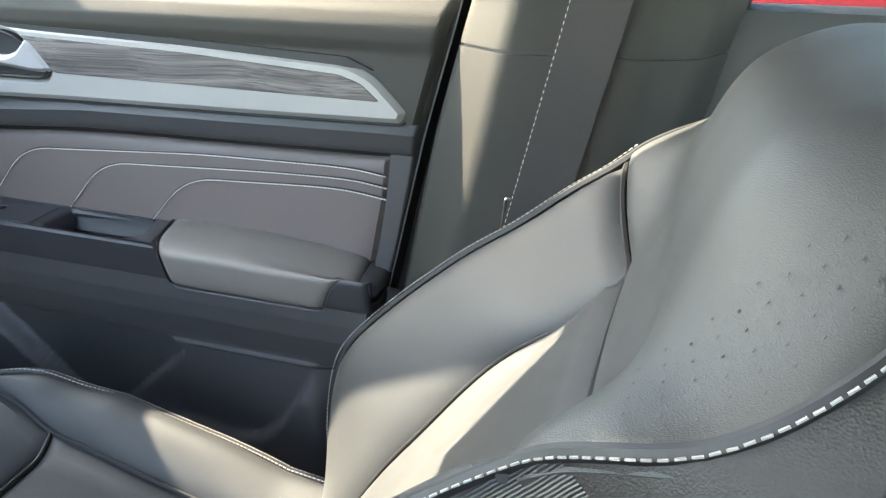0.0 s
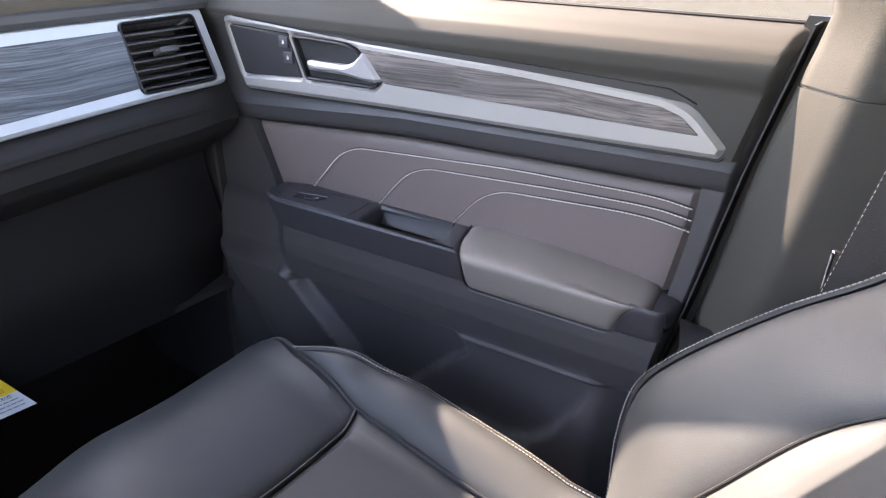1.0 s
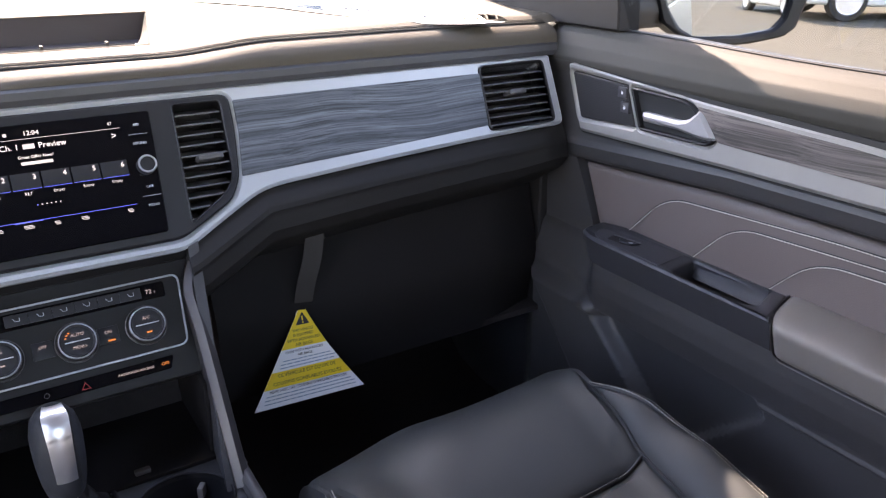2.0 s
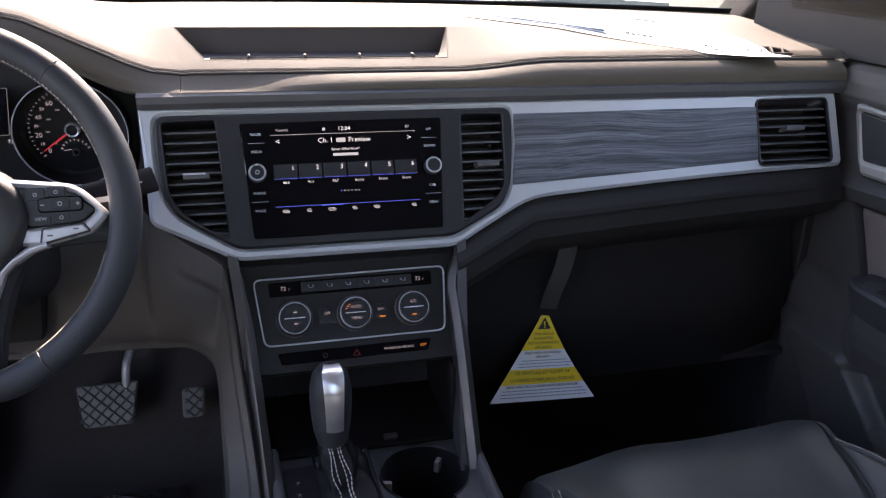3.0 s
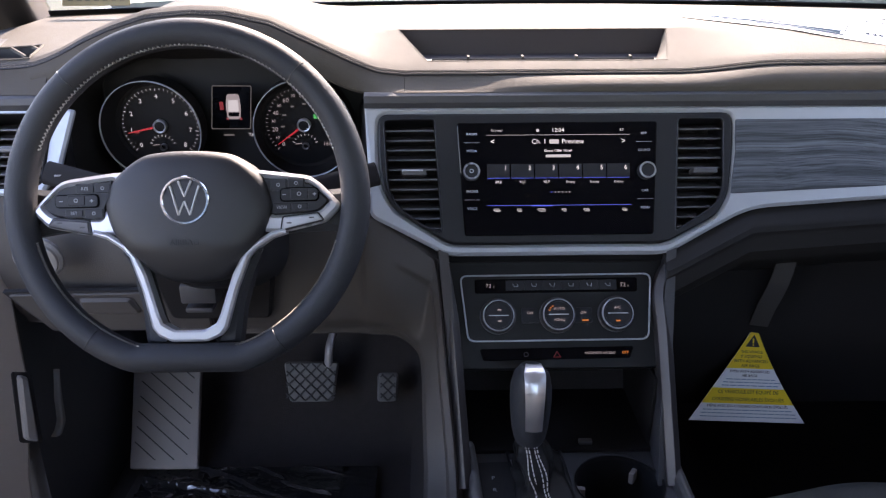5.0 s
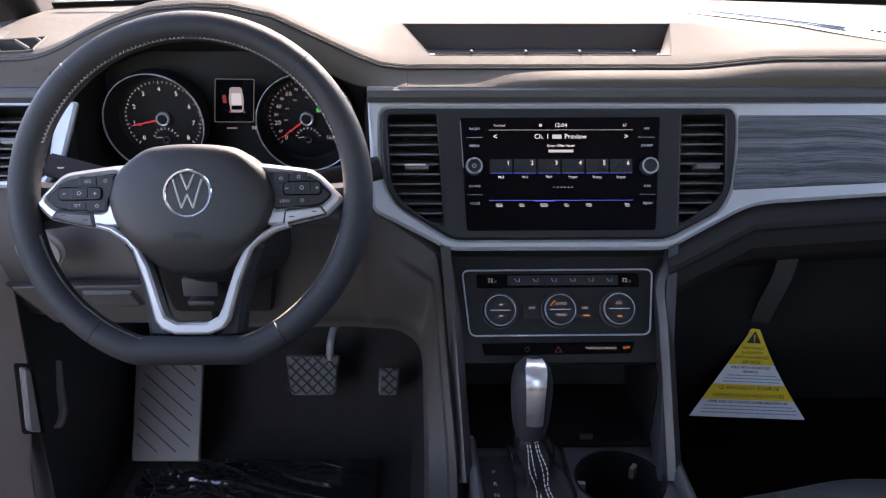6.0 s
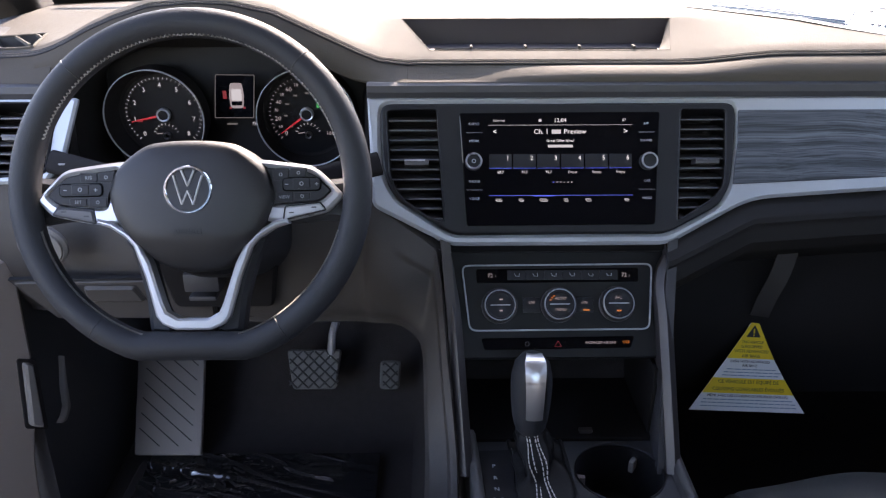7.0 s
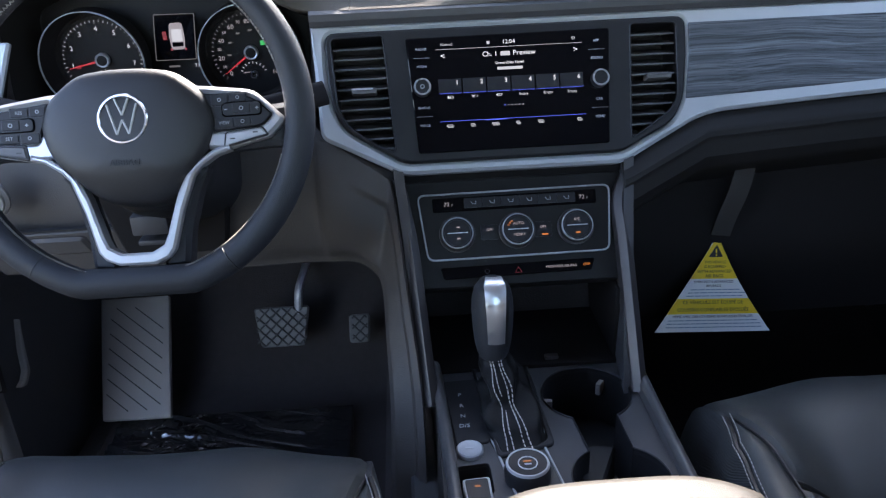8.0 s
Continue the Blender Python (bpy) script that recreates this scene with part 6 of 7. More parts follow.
pedal("brake_pedal", -0.4475, -0.3405, -0.4350, -0.3512, 0.2440, 0.1760, 0.36, 5, "wide brake pedal with diamond rubber tread")
pedal("accelerator_pedal", -0.266, -0.225, -0.267, -0.228, 0.217, 0.168, 0.365, 2, "narrow accelerator pedal with diamond rubber tread")
rest = thing("footrest", (-0.66, 0.24, 0.12), "grey ribbed footrest plate in the driver footwell", "footrest")
RES = Matrix.Translation((-0.663, 0.222, 0.120)) @ Matrix.Rotation(radians(48), 4, "X")
part("plate", bm_plate(fillet([(-0.0466, -0.003), (0.0758, -0.004), (0.0635, 0.225), (-0.0640, 0.225)], 0.004), -0.012, 0.0, RES, 0.002), FOOTGREY, rest)
for i in range(8):
    v = -0.01 + i * 0.028
    a, b = Vector((-0.042, v + 0.055)), Vector((0.056, v - 0.025))
    lo, hi = max(0.0, (a.y - 0.205) / 0.08), min(1.0, (a.y - 0.012) / 0.08)
    if hi - lo > 0.15:
        q, r = a.lerp(b, lo), a.lerp(b, hi)
        part("groove", tube(bmesh.new(), [RES @ Vector((q.x, q.y, 0.0004)), RES @ Vector((r.x, r.y, 0.0004))], 0.0013, 4), RUBBER, rest)
kick = thing("bonnet_release", (-0.75, 0.0, 0.31), "black bonnet release lever in a kick panel, its grey lightened for missing light", "lever")
SIDEWALL = Matrix(((0, 0, 1, -0.735), (1, 0, 0, 0.0), (0, 1, 0, 0.0), (0, 0, 0, 1)))
KICK = Matrix(((0.469, 0, 0.883, -0.7491), (0.883, 0, -0.469, 0.0035), (0, 1, 0, 0.0), (0, 0, 0, 1)))
part("kick_panel", bm_plate(fillet([(0.034, 0.600), (0.026, 0.400), (-0.004, 0.280), (-0.020, 0.100), (-0.170, 0.100), (-0.170, 0.36), (-0.150, 0.50), (-0.12, 0.600)], [0.02, 0.02, 0.02, 0.01, 0.01, 0.02, 0.02, 0.02]), -0.02, 0.0, KICK, 0.006), KICK_LIGHTENED, kick, "kick panel, its grey lightened for missing light")
part("lever_recess", bm_plate(fillet([(0.002, 0.452), (0.030, 0.436), (0.024, 0.318), (-0.010, 0.340)], 0.006), -0.004, 0.0012, KICK, 0.0006), CARPET, kick)
part("lever", bm_plate(fillet([(0.008, 0.444), (0.020, 0.436), (0.014, 0.329), (-0.004, 0.343)], 0.006), 0, 0.010, KICK, 0.003), FOOTGREY, kick, "grey release lever")
part("side_carpet_edge", bm_plate(fillet([(0.1000, 0.402), (0.0930, 0.355), (0.0890, 0.314), (0.0680, 0.301), (0.0500, 0.3095), (0.0660, 0.3120), (0.0780, 0.3220), (0.0830, 0.356)], 0.004), -0.007, 0.004, SIDEWALL, 0.002), FOOTGREY, kick, "pale edge of the side carpet")
mat = thing("floor_mat", (-0.45, 0.1, FLOOR + 0.01), "black floor mat still under crinkled clear protective film", "floor mat")
part("mat", bm_plate(fillet([(-0.70, 0.24), (-0.26, 0.25), (-0.24, -0.35), (-0.70, -0.35)], 0.03), FLOOR + 0.002, FLOOR + 0.012, I4, 0.003), CARPET, mat)


def film(u, v):
    x, y = -0.68 + 0.42 * u, 0.235 - 0.20 * v
    a = noise.noise(Vector((x * 8 + y * 8, y * 34 + x * 11, 0.3)))
    b = noise.noise(Vector((x * 24 - y * 30, y * 34 + x * 26, 4.3)))
    soft = 1 - abs(noise.noise(Vector((x * 40, y * 60, 2.0))))
    k = (0.25 + 0.75 * smooth(0.55, 0.20, u)) * smooth(0.98, 0.70, u) * smooth(0.85, 0.25, v)
    return (x, y, FLOOR + 0.016 + (0.0003 + 0.0075 * k) * math.exp(-(a / 0.10) ** 2) + (0.0002 + 0.002 * k) * math.exp(-(b / 0.05) ** 2) + 0.003 * k * soft ** 3)


part("film", sheet(film, steps(0, 1, 190), steps(0, 1, 100)), FILM, mat, "crinkled clear film", angle=180)

# ---- centre console ----
CZ = 0.400
console = thing("centre_console", (0.01, -0.40, FLOOR), "black centre console with cup holders and raised grey side rails", "console")
CTOP = Matrix.Translation((0, 0, CZ))
cup1_c, cup1_r = (0.0680, -0.186), 0.0530
cup2_c, cup2_r = (0.0720, -0.338), 0.0500


def ring_pts(c, r, a0, a1, n):
    return [(c[0] + r * math.cos(radians(a)), c[1] + r * math.sin(radians(a))) for a in steps(a0, a1, n)]


well = ring_pts(cup1_c, cup1_r, -62, 242, 36) + ring_pts(cup2_c, cup2_r, 118, 422, 36)
bin_o = fillet([(-0.097, -0.303), (-0.063, -0.300), (-0.062, -0.347), (-0.095, -0.350)], 0.005)
top_o = fillet([(-0.116, -0.115), (0.138, -0.105), (0.146, -0.45), (-0.104, -0.45)], 0.006)
part("top_panel", bm_plate(top_o, -0.006, 0.0, CTOP, 0.001, holes=[well, bin_o]), DARK, console, "dark grey console top")
wb = bmesh.new()
ccw = well if area2(well) > 0 else well[::-1]
grid(wb, [[CTOP @ Vector((x, y, w)) for x, y in ccw] for w in (0.0, -0.075)], around=True)
wb.faces.new([wb.verts.new(CTOP @ Vector((x, y, -0.075))) for x, y in ccw])
holder = part("cup_holder", wb, SMOOTH, console, "twin black cup holder")
part("cup_rim", bm_plate(shifted(ccw, -0.0022), 0.0, 0.0022, CTOP, 0.001, holes=[ccw]), SMOOTH, holder)
for (cx, cy), r, a in ((cup1_c, cup1_r, 170), (cup1_c, cup1_r, 55), (cup2_c, cup2_r, 200), (cup2_c, cup2_r, 345)):
    p = Vector((cx + (r - 0.006) * math.cos(radians(a)), cy + (r - 0.006) * math.sin(radians(a)), CZ - 0.020))
    part("grip_tab", block(bmesh.new(), (0, 0, 0), (0.014, 0.007, 0.016), Matrix.Translation(p) @ Matrix.Rotation(radians(a), 4, "Z"), 0.002), FOOTGREY, holder, "grey rubber grip tab")
part("bottle_divider", bm_plate(fillet([(0.050, -0.245), (0.090, -0.252), (0.066, -0.300), (0.046, -0.345), (0.036, -0.300)], 0.006), -0.070, -0.028, CTOP, 0.003), SMOOTH, holder, "black divider between the cups")
part("body", bm_plate(fillet([(-0.150, -0.08), (0.170, -0.08), (0.178, -0.75), (-0.150, -0.75)], 0.02), FLOOR, CZ - 0.080, I4, 0.004), DARK, console)
for side, a, b, c in ((1, (0.1385, -0.150), (0.1385, -0.345), (0.142, -0.60)), (-1, (-0.1095, -0.165), (-0.1020, -0.350), (-0.098, -0.60))):
    pr = fillet([(-0.0075, -0.060), (0.0075, -0.060), (0.0070, 0.010), (0.0015, 0.016), (-0.0060, 0.013)], 0.003)
    pts = [Vector((a[0] * 1.04, a[1] + 0.035, CZ + 0.012)), Vector((a[0], a[1], CZ + 0.006)), Vector((b[0], b[1], CZ)), Vector((c[0], c[1], CZ - 0.002))]
    part("side_rail", tube(bmesh.new(), curve(pts, 8), 0, profile=pr, up=(0, 0, 1)), GUNMETAL, console, "satin grey side rail")
    skirt = bmesh.new()
    sheet(lambda u, v: (pts[1].x + side * (0.004 + 0.02 * v), -0.05 - 0.7 * u, CZ - 0.01 - (CZ - 0.01 - FLOOR) * v), steps(0, 1, 8), steps(0, 1, 8), (-side * 0.006, 0, 0), skirt)
    part("side_skirt", skirt, CARPET if side > 0 else KNEE, console)

sel = part("selector_panel", bm_plate(fillet([(-0.104, -0.146), (-0.062, -0.144), (-0.055, -0.258), (-0.060, -0.268), (-0.096, -0.270)], 0.003), -0.002, 0.0032, CTOP, 0.0012), SMOOTH, console, "smooth black selector panel")
for w, y in (("P", -0.177), ("R", -0.199), ("N", -0.219), ("D/S", -0.2375)):
    lettering("letter", w, 0.0085, CTOP @ Matrix.Translation((-0.0845 + (y + 0.2) * -0.02, y, 0.0033)), PALEINK, sel)
btn = part("start_button", lathe(bmesh.new(), [(0.0150, 0.0), (0.0150, 0.0045), (0.0135, 0.0058), (0.0125, 0.0052), (0.006, 0.0056)], CTOP @ Matrix.Translation((-0.0815, -0.280, 0)), 36), SATIN, console, "round silver start button")
part("start_mark", block(bmesh.new(), (-0.0815, -0.280, CZ + 0.0060), (0.010, 0.002, 0.0004)), PALEINK, btn)
bb = bmesh.new()
bc = bin_o if area2(bin_o) > 0 else bin_o[::-1]
grid(bb, [[CTOP @ Vector((x, y, w)) for x, y in bc] for w in (0.0, -0.03)], around=True)
bb.faces.new([bb.verts.new(CTOP @ Vector((x, y, -0.03))) for x, y in bc])
part("bin", bb, CARPET, console, "small open bin")
epb = part("parking_brake_switch", bm_plate(fillet([(-0.094, -0.329), (-0.065, -0.327), (-0.064, -0.372), (-0.092, -0.374)], 0.004), -0.004, 0.006, CTOP, 0.0015), SATIN, console, "silver parking brake switch")
part("switch_face", bm_plate(fillet([(-0.0915, -0.3315), (-0.0675, -0.3300), (-0.0665, -0.369), (-0.0895, -0.371)], 0.003), 0.004, 0.0068, CTOP, 0.0005), SMOOTH, epb)
part("lamp", block(bmesh.new(), (-0.079, -0.342, CZ + 0.0069), (0.006, 0.0025, 0.0004)), LIT_AMBER, epb)
ROT = CTOP @ Matrix.Translation((-0.0250, -0.327, 0.0)) @ Matrix.Diagonal((0.92, 0.92, 1.15, 1))
rot = part("drive_mode_dial", lathe(bmesh.new(), [(0.0265, 0.0), (0.0265, 0.010), (0.0245, 0.0160), (0.0225, 0.0175), (0.0160, 0.0165)], ROT, 48), SMOOTH, console, "black rotary drive mode dial")
part("ring", lathe(bmesh.new(), [(0.0250, 0.0155), (0.0238, 0.0180), (0.0222, 0.0180), (0.0215, 0.0165)], ROT, 48, True), SATIN, rot, "silver ring")
part("inner_ring", lathe(bmesh.new(), [(0.0112, 0.0162), (0.0112, 0.0172), (0.0100, 0.0172), (0.0100, 0.0162)], ROT, 36, True), PALEINK, rot)
for y, w in ((0.003, 0.009), (-0.002, 0.008)):
    part("mark", block(bmesh.new(), (0, y, 0.0170), (w, 0.0018, 0.0005), ROT), LIT_AMBER if y > 0 else PALEINK, rot)
for pts in (((-0.0605, -0.140), (-0.0575, -0.255), (-0.0530, -0.276), (-0.0400, -0.356), (-0.036, -0.40)), ((0.0010, -0.120), (0.0070, -0.245), (0.0000, -0.274), (0.0100, -0.341), (0.014, -0.39))):
    part("bright_line", tube(bmesh.new(), [(x, y, CZ + 0.001) for x, y in pts], 0.0014, 6), SATIN, console, "thin bright line beside the shifter")

# armrest lid
def lid(u, v):
    x0, x1 = -0.092, 0.142
    x = x0 + (x1 - x0) * u
    d = min(u, 1 - u) * (x1 - x0)
    yf = -0.473 - 0.03 * (2 * u - 1) ** 4 - 0.02 * smooth(0.5, 1, u) * (2 * u - 1) ** 2
    y = yf - 0.33 * v
    r = min(d, 0.33 * v, 0.33 * (1 - v))
    return (x, y, 0.500 + 0.042 * (1 - math.exp(-r / 0.009)))


arm_c = thing("storage_box", (0.025, -0.6, 0.32), "storage box with a soft grey padded lid between the seats", "storage box")
part("lid", sheet(lid, steps(0, 1, 36), steps(0, 1, 36), (0, 0, -0.03)), LID, arm_c)
part("box", bm_plate(fillet([(-0.088, -0.47), (0.138, -0.47), (0.138, -0.76), (-0.088, -0.76)], 0.02), FLOOR + 0.1, 0.490, I4, 0.004), DARK, arm_c)

# ---- gear selector ----
gear = thing("gear_selector", (-0.030, -0.19, CZ), "black and bright metal gear knob over a stitched leather boot", "gear selector")
kt, kb = Vector((-0.0415, -0.160, 0.550)), Vector((-0.0425, -0.172, 0.461))
ax = (kt - kb).normalized()
kx = Vector((1, 0, 0))
ky = ax.cross(kx).normalized()
kx = ky.cross(ax)
KN = Matrix(((kx.x, ky.x, ax.x, kb.x), (kx.y, ky.y, ax.y, kb.y), (kx.z, ky.z, ax.z, kb.z), (0, 0, 0, 1)))
kp = [(0.0150, -0.010), (0.0200, 0.0), (0.0230, 0.012), (0.0254, 0.032), (0.0263, 0.052), (0.0258, 0.066), (0.0225, 0.080), (0.0145, 0.0895), (0.0045, 0.0925)]
knob_bm = bmesh.new()
grid(knob_bm, [[KN @ Vector((0.94 * r * math.cos(2 * math.pi * i / 36), 1.12 * r * math.sin(2 * math.pi * i / 36), h)) for i in range(36)] for r, h in kp], around=True, caps=True)
kn = part("knob", knob_bm, RIMHIDE, gear, "black leather knob")
prof_s = curve([(r, h, 0) for r, h in kp[2:]], 5)
part("insert", sheet(lambda u, v: KN @ Vector((0.0015 + 0.0118 * u * linear([(0.0, 0.82), (0.4, 0.95), (0.75, 1.05), (1.0, 0.75)], v), -1.12 * max(0.003, prof_s[round(v * (len(prof_s) - 1))].x) - 0.0012 + 0.0028 * u * u, prof_s[round(v * (len(prof_s) - 1))].y + 0.0012 * v)), steps(-1, 1, 6), steps(0.06, 1, len(prof_s)), (KN.to_3x3() @ Vector((0, 0.003, -0.0005)))), BRUSHED, kn, "brushed bright metal insert")
for sg in (-1, 1):
    part("knob_seam", tube(bmesh.new(), [KN @ Vector((0.0015 + sg * 0.0132, -1.12 * math.sqrt(max(1e-6, q.x ** 2 - 0.0140 ** 2)) - 0.0002, q.y)) for q in prof_s if q.x > 0.0150], 0.0006, 5), BLACKTHREAD, kn)


def boot(a, v):
    c = Vector((kb.x, kb.y, 0)).lerp(Vector((-0.026, -0.205, 0)), v ** 0.9)
    top_r, hx, hy = 0.0170, 0.0345, 0.085
    ca, sa = math.cos(a), math.sin(a)
    sq = (abs(ca) ** 4 + abs(sa) ** 4) ** -0.25
    k = v ** 1.25
    x, y = top_r * ca * (1 - k) + hx * ca * sq * k, top_r * sa * (1 - k) + hy * sa * sq * k
    fold = 0.0050 * math.sin(7 * a + 9 * v) * v * (1 - v) * 1.6 * (1 - math.exp(-((a - 4.71) / 0.38) ** 2)) + 0.0040 * math.sin(v * 13 + 2.0 * math.sin(a)) * math.sin(math.pi * min(1, v * 1.1)) + 0.0025 * math.sin(3 * a + 5 * v) * v * (1 - v) * 3
    z = kb.z - 0.002 + (CZ + 0.002 - kb.z) * v ** 0.85
    return (c.x + x * (1 + fold * 58), c.y + y * (1 + fold * 30), z + fold * 0.6)


boot_bm = bmesh.new()
grid(boot_bm, [[Vector(boot(2 * math.pi * i / 48, v)) for i in range(48)] for v in steps(0, 1, 40)], around=True)
bt = part("boot", boot_bm, BOOT, gear, "pleated black leather boot", angle=80)
for a0 in (-112, -101, -79, -68):
    line = []
    for v in steps(0.0, 0.97, 60):
        p = Vector(boot(radians(a0), v))
        c = Vector((kb.x, kb.y, p.z)).lerp(Vector((-0.026, -0.205, p.z)), v ** 0.9)
        line.append(p + (p - c).normalized() * 0.0006 + Vector((0, 0, 0.0005)))
    part("stitching", sewn(bmesh.new(), line, 0.0040, 0.0018, 0.0008), SEWING, bt, "white boot stitching")
part("boot_frame", bm_plate(fillet([(-0.066, -0.118), (0.006, -0.112), (0.013, -0.280), (-0.052, -0.296)], 0.008), -0.001, 0.004, CTOP, 0.0015, holes=[fillet([(-0.062, -0.124), (0.001, -0.118), (0.006, -0.274), (-0.048, -0.289)], 0.008)]), SMOOTH, gear, "black boot frame")

# ---- warning tag on its strap ----
tag = thing("warning_tag", (0.30, 0.0, 0.38), "yellow and white triangular airbag warning card hanging on a grey strap", "warning tag")
tl, trr, tt = Vector((0.198, -0.040, 0.389)), Vector((0.365, -0.035, 0.377)), Vector((0.2965, 0.016, 0.5065))
ux = (trr - tl).normalized()
wz = ux.cross(tt - tl).normalized()
if wz.y > 0:
    wz = -wz
vy = wz.cross(ux)
TAG = Matrix((Vector((ux.x, vy.x, wz.x, tl.x)), Vector((ux.y, vy.y, wz.y, tl.y)), Vector((ux.z, vy.z, wz.z, tl.z)), Vector((0, 0, 0, 1))))
loc = TAG.inverted()
W, top2 = (loc @ trr).x, loc @ tt


def edge_x(side, v):
    """Slightly hollow sides of the card."""
    f = v / top2.y
    x = (0 if side < 0 else W) + (top2.x - (0 if side < 0 else W)) * f
    return x - (0.006 if side > 0 else -0.001) * math.sin(math.pi * f)


def card_band(v0, v1):
    vs_ = steps(v0, v1, 6)
    return [(edge_x(-1, v), v) for v in vs_] + [(edge_x(1, v), v) for v in vs_[::-1]]


part("card", bm_plate(card_band(0.0, top2.y * 1.03), 0.0, 0.0008, TAG), CARD, tag)
TH = top2.y
for v0, v1 in ((0.185 * TH, 0.344 * TH), (0.55 * TH, 1.03 * TH)):
    part("yellow_band", bm_plate(card_band(v0, v1), 0.0008, 0.0011, TAG), YELLOW, tag, "yellow printed band")
mid_u = lambda v: (edge_x(-1, v) + edge_x(1, v)) / 2
part("warning_triangle", bm_plate(fillet([(mid_u(0.775 * TH) - 0.0105, 0.775 * TH), (mid_u(0.775 * TH) + 0.0105, 0.775 * TH), (mid_u(0.9 * TH), 0.905 * TH)], 0.002), 0.0011, 0.0014, TAG), INK, tag, "black warning triangle")
part("exclamation", block(bmesh.new(), (mid_u(0.83 * TH), 0.838 * TH, 0.0015), (0.0020, 0.0065, 0.0003), TAG), YELLOW, tag)
part("exclamation", block(bmesh.new(), (mid_u(0.83 * TH), 0.795 * TH, 0.0015), (0.0020, 0.0020, 0.0003), TAG), YELLOW, tag)
for text, v, s in (("THIS VEHICLE", 0.722, 0.0052), ("IS EQUIPPED", 0.675, 0.0056), ("WITH ADVANCED", 0.626, 0.0060), ("AIR BAGS", 0.578, 0.0062),
                   ("EVEN WITH ADVANCED", 0.518, 0.0052), ("AIR BAGS", 0.476, 0.0052), ("CE V\u00c9HICULE EST \u00c9QUIP\u00c9 DE", 0.305, 0.0068), ("COUSSINS GONFLABLES \u00c9VOLU\u00c9S", 0.228, 0.0068),
                   ("M\u00caME AVEC DES COUSSINS GONFLABLES \u00c9VOLU\u00c9S", 0.158, 0.0051)):
    v *= TH
    lettering("line_of_text", text, s, TAG @ Matrix.Translation((mid_u(v), v, 0.0012)), INK, tag)
fp = bmesh.new()
for v, w in ((0.437 * TH, 0.066), (0.405 * TH, 0.074), (0.372 * TH, 0.078), (0.118 * TH, 0.128), (0.084 * TH, 0.134), (0.048 * TH, 0.136)):
    x = mid_u(v) - w / 2
    while x < mid_u(v) + w / 2:
        l = random.uniform(0.004, 0.011)
        block(fp, (x + l / 2, v, 0.0010), (l, 0.0013, 0.0002), TAG)
        x += l + 0.0013
tagged(part("small_print", fp, BLUEINK, tag), "rows of unreadable small print", "", "", "stuff")
sp_ = curve([(0.3215, 0.020, 0.655), (0.3205, 0.004, 0.630), (0.3120, 0.000, 0.580), (0.3030, 0.006, 0.540), (0.2985, 0.012, 0.508)], 8)
part("strap", tube(bmesh.new(), sp_, 0, profile=[(-0.0135, -0.0006), (0.0135, -0.0006), (0.0135, 0.0006), (-0.0135, 0.0006)], up=(0, -1, 0.2)), WEB, tag, "grey strap")

# ---- papers behind the windscreen ----
sticker = thing("price_sticker", (0.5, 0.2, 0.88), "large white printed sheet lying on the dash top", "paper")


def sheet_at(u, v):
    """A place on the sheet: u along its near edge, v away from it, in metres."""
    x, y = 0.215 + 0.8665 * u + 0.499 * v, 0.243 - 0.499 * u + 0.8665 * v
    x -= 0.42 * v * smooth(0.24, 0.478, u)
    lift = 0.0014 + 0.0006 * math.sin(u * 14) + 0.003 * smooth(0.42, 0.48, u) * smooth(0.06, 0.0, v)
    return (x, y, pad_z(x, max(y, 0.062)) + lift)


part("sheet", sheet(sheet_at, steps(0, 0.478, 36), steps(0, 0.285, 24), (0, 0, -0.0003)), PAPER, sticker)


def printed(bm, u0, u1, v0, v1, bend=0.0):
    sheet(lambda u, v: Vector(sheet_at(u, v + bend * math.sin(u * 30))) + Vector((0, 0, 0.0016)), steps(u0, u1, 10), steps(v0, v1, 2), None, bm)


pr_ = bmesh.new()
for v, h, u0, u1 in ((0.012, 0.008, 0.02, 0.22), (0.028, 0.013, 0.03, 0.215), (0.047, 0.010, 0.07, 0.215), (0.064, 0.012, 0.02, 0.15)):
    printed(pr_, u0, u1, v - h / 2, v + h / 2, 0.0015)
for u0, u1, v0, v1 in ((0.219, 0.2205, 0.020, 0.245), (0.4035, 0.405, 0.030, 0.270), (0.248, 0.405, 0.255, 0.267)):
    printed(pr_, u0, u1, v0, v1)
part("print", pr_, PAPERWASH, sticker, "blue-grey print")
rng_p = random.Random(5)
tx_ = bmesh.new()
for v, h, u0, u1 in ((0.040, 0.010, 0.246, 0.287), (0.156, 0.012, 0.238, 0.272), (0.095, 0.010, 0.318, 0.345), (0.105, 0.013, 0.350, 0.396), (0.033, 0.014, 0.367, 0.384), (0.018, 0.004, 0.30, 0.395)):
    u = u0
    while u < u1:
        w = rng_p.uniform(0.004, 0.007)
        printed(tx_, u, min(u + w, u1), v - h / 2, v + h / 2)
        u += w + 0.0025
for k in range(3):
    printed(tx_, 0.250, 0.400, 0.190 + 0.022 * k, 0.200 + 0.022 * k)
tagged(part("print_text", tx_, PAPERINK, sticker), "unreadable rows of print", "", "", "stuff")
idp = thing("stock_card", (-0.68, 0.35, 0.90), "small brown card with unreadable black marks at the windscreen foot", "card")
IDM = Matrix.Translation((-0.700, 0.395, 0.925)) @ Matrix.Rotation(radians(60), 4, "X")
part("card", block(bmesh.new(), (0, 0, 0), (0.11, 0.035, 0.001), IDM), material("brown_card", (0.22, 0.16, 0.07), 0.6, vary=0.1), idp)
